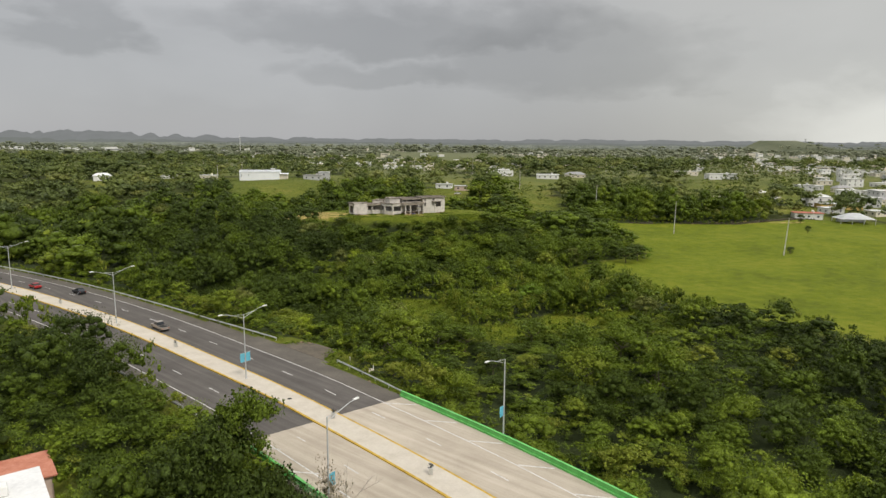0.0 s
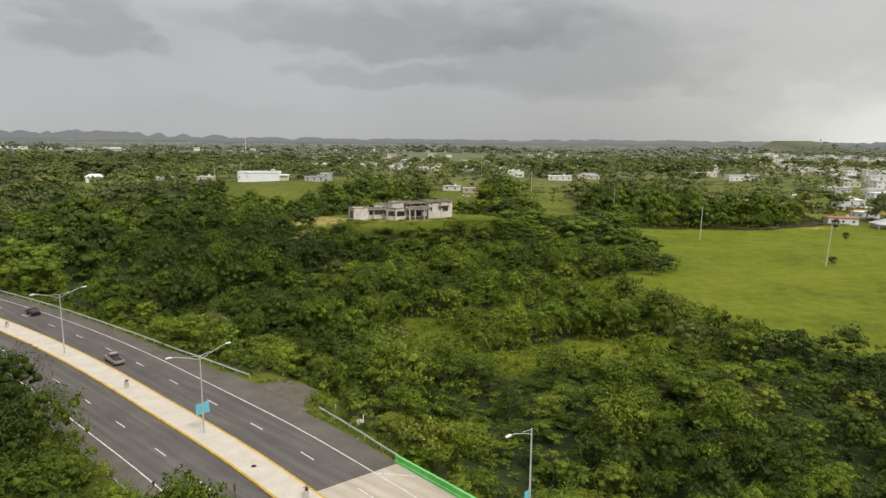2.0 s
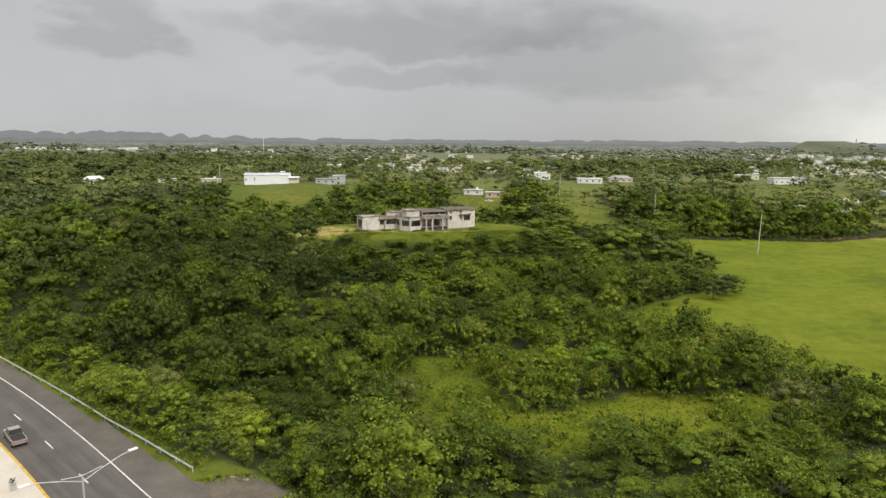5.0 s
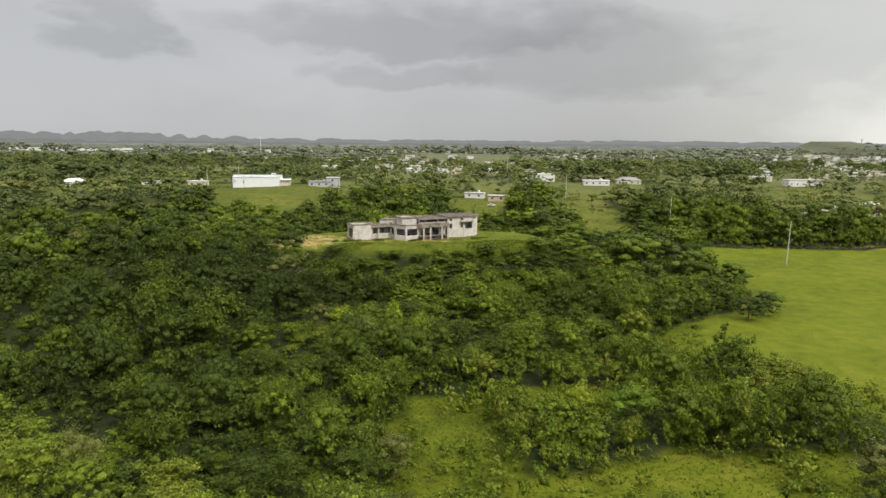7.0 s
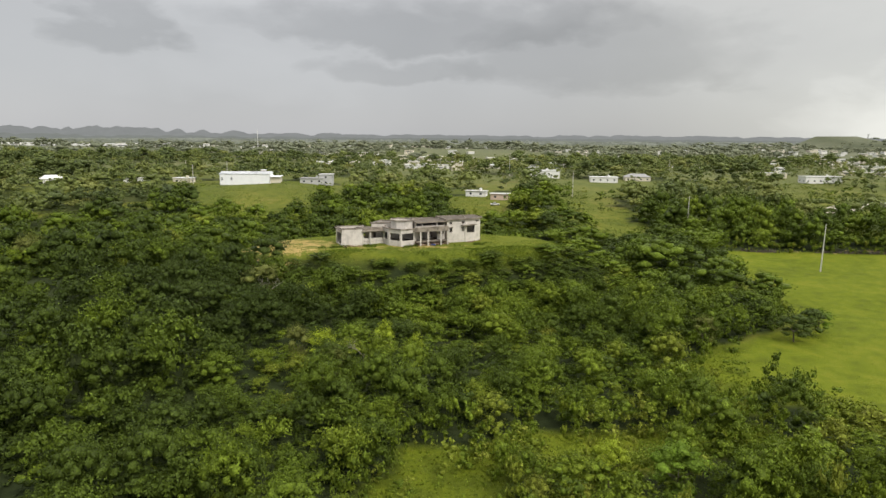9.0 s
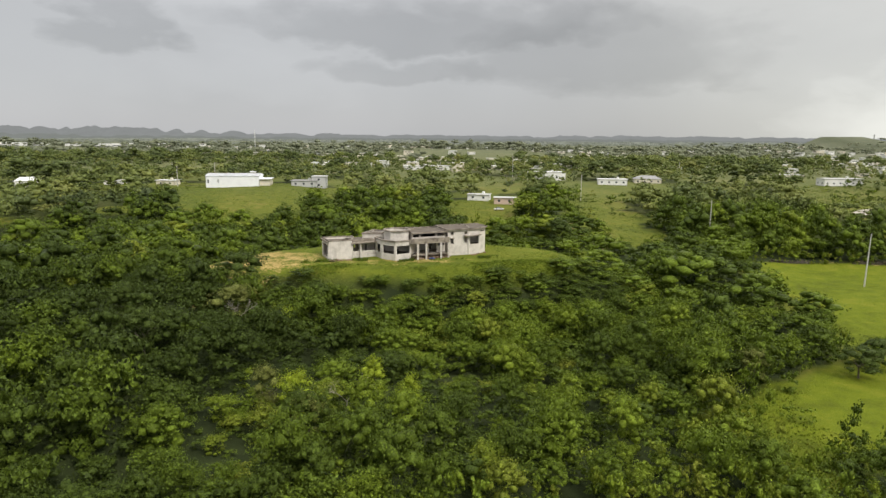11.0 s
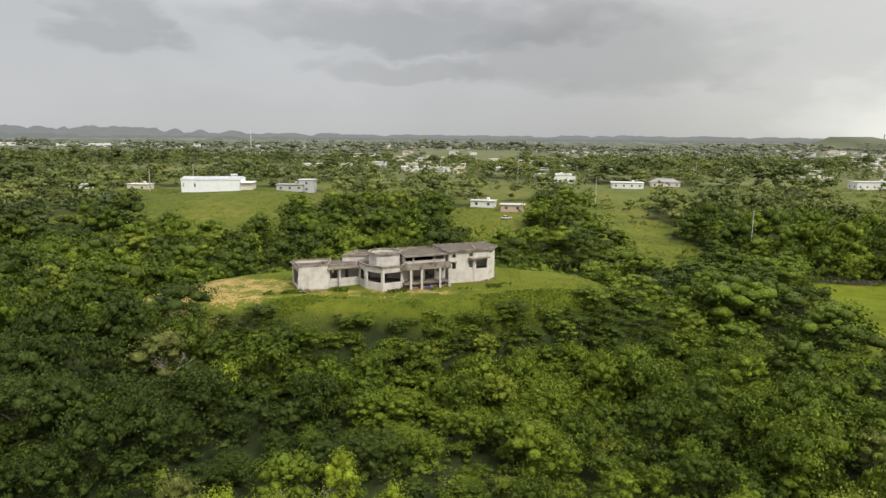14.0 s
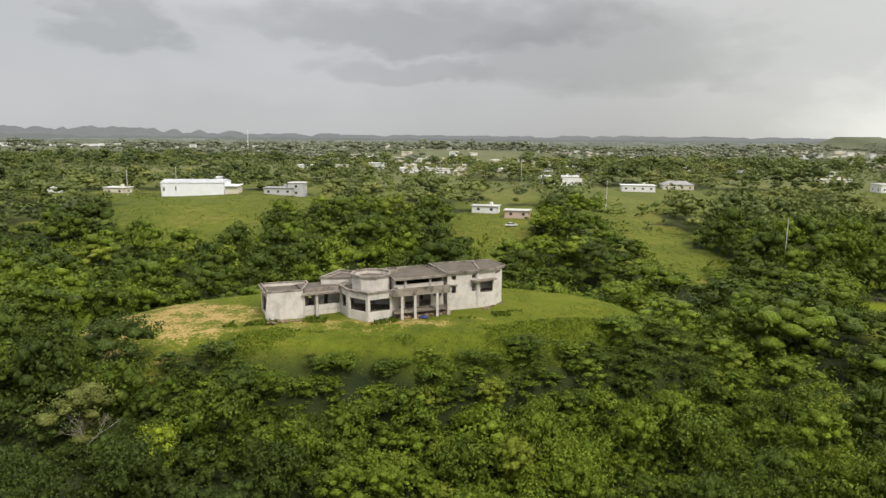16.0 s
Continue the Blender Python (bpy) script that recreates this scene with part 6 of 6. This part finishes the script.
def near_trees():
    X, Y, rng = scatter(NEAR_BOX[0], NEAR_BOX[1], NEAR_BOX[2], NEAR_BOX[3], 6.0, 11, lambda x, y: ~open_ground(x, y) & in_box(x, y))
    R, H = tree_size(X, Y, rng)
    protos = []
    for k in range(8):
        crown, cores = leaf_crown(rng, (12, 16, 20, 28)[k % 4], 2700, (0.054, 0.047, 0.042, 0.038)[k % 4], 3, 1.0, (0.7, 0.95, 0.85, 1.15)[k % 4], core=0.46)
        me = leafy_mesh("crown", crown, 3, cores, ICO_F, LEAF_NEAR)
        protos.append((me, trunk_mesh(random.Random(k), 5.5, 0.16, 5)))
    order = rng.permutation(len(X))[:290]
    base = []
    for k, (me, tr) in enumerate(protos):
        th = thing("tree", (0, 0, -60), "leafy green tropical tree in the dense wood", "tree", "trees of the wood")
        t_ = new("trunk", tr)
        t_.parent = th
        c_ = new("crown", me)
        c_.parent = th
        c_.matrix_basis = pose(0, 0, 3.35) @ Matrix.Diagonal((2.75, 2.75, 2.9, 1))
        base.append(th)
    used = set()
    for i in order:
        k = int(rng.randint(0, len(base)))
        sc = R[i] / 2.7
        sh = H[i] / 5.6
        m = pose(X[i], Y[i], float(ground(X[i], Y[i])), 0, 0, rng.uniform(0, 360)) @ Matrix.Diagonal((sc, sc, sh, 1))
        if k not in used:
            used.add(k)
            base[k].matrix_basis = m
        else:
            copy_thing(base[k], m)
    rest = np.setdiff1d(np.arange(len(X)), order)
    return X[rest], Y[rest]


def woods(name, X, Y, rng, leaves, leaf, clumps, mat, label, k=3, grow_=1.0, dark=0.0, low=1.0, boughs=True, plump=0.0, core=0.5):
    """Many trees as one piece of woodland."""
    temps = [leaf_crown(rng, int(clumps * (0.6, 0.9, 1.2, 1.7)[j % 4]), leaves, leaf * (1.3, 1.0, 0.88, 0.75)[j % 4], k, 1.0 if clumps > 11 else 0.78, (0.65, 0.85, 1.0, 1.2)[j % 4], boughs, core) for j in range(12)]
    R, H = tree_size(X, Y, rng)
    R, H = R * grow_, H * (0.6 + 0.4 * grow_) * low
    if plump > 0.6:
        R = R * (0.7 + 0.75 * rng.rand(len(R)) ** 2)
    H = H + (R * 1.65 * rng.uniform(0.85, 1.15, len(R)) - H) * plump
    Z = ground(X, Y)
    T_ = np.clip(tint_of(X, Y, rng) - dark, 0, 1)
    A = rng.uniform(0, 6.28, len(X))
    out, tint, cout, ctint = [], [], [], []
    which = rng.randint(0, 12, len(X))
    for w in range(12):
        sel = np.where(which == w)[0]
        if not len(sel):
            continue
        tris, cores = temps[w]
        c, s_ = np.cos(A[sel]), np.sin(A[sel])
        r, h = R[sel], H[sel]
        sh = (slice(None), None, None)
        for v, dest, tdest in ((tris[None], out, tint), (cores[None], cout, ctint)):
            x = (v[..., 0] * c[sh] - v[..., 1] * s_[sh]) * r[sh] + X[sel][sh]
            y = (v[..., 0] * s_[sh] + v[..., 1] * c[sh]) * r[sh] + Y[sel][sh]
            z = v[..., 2] * (h * 0.62)[sh] + (Z[sel] + h * 0.56)[sh]
            dest.append(np.stack([x, y, z], -1).reshape(-1, v.shape[2], 3))
            tdest.append(np.repeat(T_[sel], v.shape[1] * v.shape[2]))
    me = leafy_mesh(name, np.concatenate(out), k, np.concatenate(cout), ICO_F, mat, np.concatenate(tint + ctint))
    return tagged(new(name, me), label, "woodland", kind="stuff")


def dist_to_path(x, y):
    yc = np.clip(y - 75, 0, 184)
    return np.hypot(x, y - yc)


xr, yr = near_trees()
near = lambda x, y: in_sight(x, y) & ~open_ground(x, y) & ~in_box(x, y)
X, Y, rng = scatter(-170, 150, 32, 345, 6.0, 1, lambda x, y: near(x, y) & (dist_to_path(x, y) < 128))
X, Y = np.concatenate([X, xr]), np.concatenate([Y, yr])
by_road = (road_at(X, Y)[1] < -15) & (Y < 125) & (X > -80)
X, Y = X[~by_road], Y[~by_road]
bx, by, rng = scatter(-80, 20, 32, 125, 4.4, 31, lambda x, y: near(x, y) & (road_at(x, y)[1] < -15))
woods("roadside_woodland", bx, by, rng, 1700, 0.044, 24, LEAF, "dense dark green trees beside the road", dark=0.34, core=0.42)
aside = np.abs(X) > 52
woods("woodland", X[~aside], Y[~aside], rng, 1900, 0.046, 26, LEAF, "dense green tropical woodland canopy")
woods("woodland_aside", X[aside], Y[aside], rng, 950, 0.062, 22, LEAF, "dense green tropical woodland canopy")
X, Y, rng = scatter(-330, 420, 60, 470, 8.2, 2, lambda x, y: near(x, y) & (dist_to_path(x, y) >= 128) & (dist_to_path(x, y) < 270))
woods("woodland_beyond", X, Y, rng, 620, 0.066, 18, LEAF, "dense green tropical woodland beyond the house", grow_=1.75, plump=0.35, core=0.6, dark=0.07)
X, Y, rng = scatter(-620, 760, 300, 900, 9.2, 3, lambda x, y: near(x, y) & (dist_to_path(x, y) >= 270) & far_wood(x, y))
woods("woodland_far", X, Y, rng, 130, 0.125, 11, LEAF_MID, "far green trees between fields and houses", grow_=1.9, low=0.7, plump=0.5, boughs=False, core=0.6)
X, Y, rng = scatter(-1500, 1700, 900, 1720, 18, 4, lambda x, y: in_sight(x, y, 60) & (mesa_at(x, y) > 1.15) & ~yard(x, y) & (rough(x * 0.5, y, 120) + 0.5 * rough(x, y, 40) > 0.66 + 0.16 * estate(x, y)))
woods("woodland_distant", X, Y, rng, 30, 0.2, 5, LEAF_FAR, "distant woods towards the horizon, greyed by haze in their colour", grow_=2.5, low=0.65, plump=0.3, boughs=False, core=1.0)


X, Y, rng = scatter(-300, 330, -110, 330, 8.6, 22, lambda x, y: ~in_sight(x, y) & ~open_ground(x, y) & (dist_to_path(x, y) < 240))
woods("woodland_behind", X, Y, rng, 44, 0.3, 5, LEAF, "dense green woodland on either side of the bridge", grow_=1.6, boughs=False, core=0.95)


def edges(x, y):
    """Places in the open just before the wood."""
    s, o = road_at(x, y)
    near_wood = np.zeros(len(x), bool)
    for dx, dy in ((2.4, 0), (-2.4, 0), (0, 2.4), (0, -2.4)):
        near_wood |= ~open_ground(x + dx, y + dy)
    return open_ground(x, y) & near_wood & (pad(x, y) > 1.4) & ~((o > -14.9) & (o < 14.6 + 2.4 * step(62, 42, s))) & in_sight(x, y) & (dist_to_path(x, y) < 260)


X, Y, rng = scatter(-170, 260, 36, 400, 1.9, 6, edges)
woods("undergrowth", X, Y, rng, 110, 0.1, 6, LEAF, "low green bushes along the edge of the wood", grow_=0.42, boughs=False, dark=-0.12)
X, Y, rng = scatter(-95, 50, 248, 320, 3.3, 33, lambda x, y: ~open_ground(x, y) & (lawn_at(x, y) < 3.0))
woods("bank_trees", X, Y, rng, 560, 0.07, 16, LEAF, "low bushy green trees on the bank below the lawn", grow_=0.78, low=0.72, dark=-0.06)
# understorey leaves are tinted darker to stand in for shade between the crowns
X, Y, rng = scatter(-110, 130, 60, 320, 4.4, 8, lambda x, y: in_sight(x, y) & ~open_ground(x, y) & (dist_to_path(x, y) < 118))
aside = (np.abs(X) > 46) | (Y > 268)
woods("understorey_aside", X[aside], Y[aside], rng, 60, 0.13, 5, LEAF, "green understorey filling the wood beneath the crowns", grow_=0.75, dark=0.2, low=0.5, boughs=False, core=0.6)
X, Y, rng = scatter(-46, 46, 84, 268, 3.4, 38, lambda x, y: in_sight(x, y) & ~open_ground(x, y))
woods("understorey", X, Y, rng, 150, 0.092, 9, LEAF, "green shrubs and creepers filling the wood beneath the crowns", grow_=0.72, dark=0.12, low=0.6, boughs=False, core=0.55)


def tufts(name, X, Y, rng, blades, wide, high, tint, label, bow=2.6, mat=LEAF):
    """Small fans of grass blades and weeds."""
    n = len(X)
    a = rng.uniform(0, 6.28, (n, blades))
    r = rng.uniform(0, wide, (n, blades))
    h = rng.uniform(0.5, 1.2, (n, blades)) * high * rng.uniform(0.5, 1.3, (n, 1))
    bx, by = X[:, None] + r * np.cos(a), Y[:, None] + r * np.sin(a)
    z = ground(bx, by)
    t = rng.uniform(0, 6.28, (n, blades))
    w = rng.uniform(0.10, 0.22, (n, blades)) * (0.4 + high)
    lean = rng.uniform(-bow, bow, (2, n, blades)) * h
    V = np.stack([np.stack([bx - w * np.cos(t), by - w * np.sin(t), z - 0.02], -1), np.stack([bx + w * np.cos(t), by + w * np.sin(t), z - 0.02], -1),
                  np.stack([bx + lean[0], by + lean[1], z + h], -1)], -2)
    tt = np.repeat(np.clip(rng.normal(tint, 0.16, n), 0, 1), blades * 3)
    tagged(new(name, mesh_from(name, V.reshape(-1, 3, 3), 3, mat, {"tint": tt})), label, "grass", kind="stuff")


X, Y, rng = scatter(-82, 40, 268, 340, 0.95, 12, lambda x, y: (pad(x, y) < 1.18) & (rough(x, y, 7) + 0.5 * step(0.8, 1.0, pad(x, y)) * (y < 300) > 0.5)
                    & ~((y - 292.5 > 0.12 * (x + 40)) & (x > -44) & (x < 2) & (y < 316)) & (ellipse(x, y, -57, 293, 15, 12) > 1))
tufts("lawn_grass", X, Y, rng, 7, 0.6, 0.09, 0.66, "uneven green grass and weeds round the house")
X, Y, rng = scatter(-70, 34, 262, 312, 0.5, 15, lambda x, y: (pad(x, y) > 0.62 + 0.2 * rough(x, y, 6)) & (lawn_at(x, y) < 1.3) & (rough(x + 7, y, 8) * 0.6 + rough(x, y, 2.5) * 0.4 > 0.62 - 0.22 * step(-25, 10, x)) & (y < 295 + 0.3 * np.maximum(x, 0)) & (ellipse(x, y, -57, 293, 17, 14) > 1.1))
tufts("bank_weeds", X, Y, rng, 8, 0.5, 0.26, 0.58, "darker green weeds on the bank before the house", 1.2)
X, Y, rng = scatter(-80, 40, 262, 336, 0.8, 16, lambda x, y: (lawn_at(x, y) < 1.3) & (pad(x, y) > 0.55) & (rough(x + 3, y, 6) > 0.35) & (ellipse(x, y, -57, 293, 16, 13) > 1) & ~((x > -44) & (x < 3) & (y > 291 + 0.28 * (x + 40)) & (y < 316)))
tufts("slope_grass", X, Y, rng, 7, 0.6, 0.14, 0.7, "rough green grass on the slope round the house", 2.0)


def meadow_at(x, y):
    return open_ground(x, y) & ~pasture_at(x, y) & (pad(x, y) > 1.6) & in_sight(x, y)


X, Y, rng = scatter(-260, 300, 385, 640, 2.0, 17, lambda x, y: meadow_at(x, y) & (rough(x, y, 9) * 0.6 + rough(x, y, 3) * 0.4 > 0.42))
tufts("meadow_grass", X, Y, rng, 5, 0.9, 0.42, 0.52, "tall rough grass in the farther meadows")
X, Y, rng = scatter(-260, 300, 385, 640, 6.5, 18, lambda x, y: meadow_at(x, y) & (rough(x + 50, y, 17) > 0.62) & (ellipse(x, y, -120, 455, 42, 46) > 1) & (ellipse(x, y, 5, 425, 16, 34) > 1))
woods("meadow_bushes", X, Y, rng, 60, 0.15, 7, LEAF, "low green bushes scattered over the farther meadows", grow_=0.75, low=0.55, plump=0.5)
X, Y, rng = scatter(-620, 800, 470, 900, 13.0, 19, lambda x, y: in_sight(x, y) & ~open_ground(x, y) & ~far_wood(x, y) & (dist_to_path(x, y) >= 270) & (rough(x + 80, y, 23) > 0.45))
woods("field_trees", X, Y, rng, 50, 0.16, 8, LEAF_MID, "single round trees and bushes standing in far fields", grow_=1.3, low=0.8, plump=0.7)
X, Y, rng = scatter(-46, 4, 286, 306, 0.6, 27, lambda x, y: (np.abs(y - 294.2 - 0.30 * (x + 20) - 3.5 * step(-24, -32, x)) < 1.7) & (rough(x, y, 4) > 0.52) & ((x < -28) | (x > -22)))
tufts("house_weeds", X, Y, rng, 8, 0.4, 0.55, 0.36, "rank green weeds at the foot of the house", 1.0)
X, Y, rng = scatter(46, 250, 130, 372, 1.9, 7, lambda x, y: pasture_at(x, y) & (rough(x, y, 13) * 0.6 + rough(x, y, 4) * 0.4 > 0.55))
tufts("pasture_grass", X, Y, rng, 4, 0.6, 0.16, 0.66, "short grass tufts in the pasture")
X, Y, rng = scatter(-20, 75, 150, 245, 2.6, 28, lambda x, y: open_ground(x, y) & ~pasture_at(x - 6, y) & (rough(x + 20, y, 8) * 0.7 + rough(x, y, 3) * 0.3 > 0.55))
woods("glade_bushes", X, Y, rng, 70, 0.14, 8, LEAF, "low bright green bushes and creepers in the glades", grow_=0.45, low=0.5, dark=-0.15)
X, Y, rng = scatter(-20, 75, 150, 245, 0.95, 13, lambda x, y: open_ground(x, y) & ~pasture_at(x - 6, y))
tufts("glade_grass", X, Y, rng, 7, 0.5, 0.28, 0.84, "tall bright green grass in the glades", 1.0)
X, Y, rng = scatter(-130, 0, 90, 215, 0.7, 14, lambda x, y: (road_at(x, y)[1] > 14.6 + 1.8 * step(62, 40, road_at(x, y)[0]) * step(18, 20, road_at(x, y)[0])) & (road_at(x, y)[1] < 18.6) & (road_at(x, y)[0] > -4) & ((road_at(x, y)[0] < 19.5) | (road_at(x, y)[0] > 37.5)))
tufts("verge_grass", X, Y, rng, 6, 0.4, 0.4, 0.6, "rough green grass along the road verge")
X, Y, rng = scatter(105, 215, 352, 378, 0.9, 44, lambda x, y: (np.abs(y - np.interp(x, (80, 110, 165, 210), (367, 362, 358, 374))) < 0.6 + 1.8 * rough(x, y, 6)) & (rough(x + 9, y, 11) > 0.40))
tufts("brush_pile", X, Y, rng, 9, 0.7, 0.9, 0.3, "heaps of cut grey-brown brush along the pasture edge", 1.2, BARK)


def beside_drive(x, y):
    """The ragged grassy rim of the side drive."""
    s, o = road_at(x, y)
    f = np.clip((o - 15.4) / 12.5, 0, 1)
    rim_ = np.minimum(np.abs(s - 20.0 - 5.0 * np.sin(f * 1.57)), np.abs(s - 35.0 + 6.0 * f ** 0.6))
    rim_ = np.where(o > 26.5, 0.3, rim_)
    return (o > 15.6) & (o < 28.5) & (s > 16) & (s < 39) & (rim_ < 1.1 + 1.2 * (rough(x, y, 2.5) - 0.3))


X, Y, rng = scatter(-60, 10, 95, 150, 0.45, 41, beside_drive)
tufts("drive_grass", X, Y, rng, 7, 0.4, 0.3, 0.58, "rough grass and weeds growing over the edge of the drive", 1.6)


# ---- single trees that stand out ----
def dead_tree(x, y, h, seed, label="bare grey dead tree with forked branches"):
    rng = random.Random(seed)
    th = thing("dead_tree", (x, y, float(ground(x, y))), label, "tree", "bare dead trees")
    def limb(bm, p, d, ln, r, depth):
        q = p + d * ln
        tube(bm, p, q, r, r * 0.6, 5)
        if depth:
            for _ in range(3):
                limb(bm, q - d * ln * rng.uniform(0, 0.3), (d + Vector((rng.uniform(-1, 1), rng.uniform(-1, 1), rng.uniform(-0.2, 0.6))) * 0.8).normalized(), ln * rng.uniform(0.55, 0.8), r * 0.6, depth - 1)
    bm = bmesh.new()
    limb(bm, Vector((0, 0, -0.3)), Vector((0.1, 0.05, 1)).normalized(), h * 0.4, 0.12, 0)
    part("trunk", bm, DEAD_WOOD, th)
    for k in range(3):
        bm = bmesh.new()
        a = 2.1 * k + rng.random()
        limb(bm, Vector((0.03 * h, 0.02 * h, h * rng.uniform(0.3, 0.38))), Vector((math.cos(a) * 0.8, math.sin(a) * 0.8, 0.7)).normalized(), h * 0.3, 0.065, 3)
        part("branch", bm, DEAD_WOOD, th)


DEAD_WOOD = mottled("dead_wood", [(0.20, 0.18, 0.15), (0.30, 0.27, 0.23), (0.40, 0.37, 0.32)], 2.0, 10.0)
for x, y, h, k in ((-23.6, 229, 8.5, 1), (-13.2, 69.2, 12.4, 2), (-52, 258, 8, 3), (-1, 352, 8, 4), (20, 520, 10, 8)):
    dead_tree(x, y, h, k)

SHOWY = [leaf_material("leaves_" + n, [(0.0, tuple(v * 0.85 for v in c)), (1.0, c)], "object") for n, c in
         (("yellow_green", (0.25, 0.31, 0.025)), ("olive", (0.15, 0.165, 0.04)), ("deep_green", (0.064, 0.090, 0.018)), ("fresh_green", (0.13, 0.20, 0.02)), ("dry_tan", (0.40, 0.34, 0.25)))]


def feature_tree(x, y, r, h, mat, seed, label, leaves=1900):
    rng = np.random.RandomState(seed)
    z = float(ground(x, y))
    th = thing("tree", (x, y, z), label, "tree", "trees that stand out")
    t_ = new("trunk", trunk_mesh(random.Random(seed), h, 0.2, 6))
    t_.parent = th
    fit, up = np.array((r, r, h * 0.5)), np.array((0, 0, h * 0.62))
    c, cores = leaf_crown(rng, 24, leaves, 0.046, 4, 1.0, 1.0, core=0.6 if leaves > 1000 else 0.2)
    c_ = new("crown", leafy_mesh("crown", c * fit + up, 4, cores * fit + up, ICO_F, mat))
    c_.parent = th


for x, y, r, h, m, lab in ((-30, 223, 3.6, 9.5, 0, "tall pale yellow-green tree above the wood"), (-36, 226.5, 3.0, 8.5, 1, "tall olive feathery tree above the wood"),
                           (-27, 216, 3.8, 9.0, 1, "tall olive feathery tree above the wood"), (50.8, 247, 3.2, 7.5, 1, "olive tree with a pale trunk beside the pasture"),
                           (-57, 276, 6.6, 11.0, 2, "dark bush hung with creepers beside the lawn"), (-115, 262, 4.6, 11, 1, "tall olive tree with a bare pale trunk"),
                           (-20, 236, 2.8, 8, 0, "yellow-green tree above the wood"), (-70, 246, 4.0, 9, 2, "dark spreading tree above the wood"), (-62, 238, 4.4, 9, 2, "dark spreading tree above the wood"),
                           (72, 250, 4.5, 6.5, 2, "dark round bush at the edge of the pasture"), (78, 255, 4.5, 6.5, 2, "dark round bush at the edge of the pasture"), (82, 259, 3.6, 5, 3, "fresh green bush at the edge of the pasture"),
                           (147, 270, 2.2, 2.6, 2, "small dark bush beside the utility pole"), (186, 327, 2.0, 3.4, 2, "small dark bush in the pasture"), (199, 358, 2.4, 5.5, 2, "dark round tree near the sheds"),
                           (30, 372, 6.5, 12, 2, "large dark tree behind the house"), (24, 420, 7.5, 14, 2, "large dark tree beside the field"), (-48, 152, 3.4, 7.5, 1, "olive tree with thin foliage"),
                           (-33, 148, 3.4, 7.0, 0, "yellow-green tree with thin foliage"), (-12, 170, 3.2, 7.0, 1, "olive tree beside the glade"), (26, 186, 4.4, 8, 3, "fresh green tree beside the glade"), (33, 181, 4.0, 7, 2, "dark glossy tree beside the glade"), (-54, 261, 5.5, 8.5, 1, "wide feathery olive tree before the lawn"), (-43, 258, 3.4, 7.5, 0, "bright yellow-green tree before the lawn"), (-13, 230, 2.8, 8, 0, "bright yellow-green tree above the wood"), (52, 160, 4.6, 8, 1, "olive brown tree beside the pasture"), (18, 190, 3.2, 7, 0, "bright yellow-green tree beside the glade"), (-8, 152, 3.4, 7, 1, "olive tree with thin foliage"), (-13.0, 69.4, 3.0, 12.6, 4, "dried pale tan shrub beside the bridge parapet")):
    feature_tree(x, y, r, h, SHOWY[m], int(abs(x * 7 + y)), lab, 700 if m == 4 else 1900)
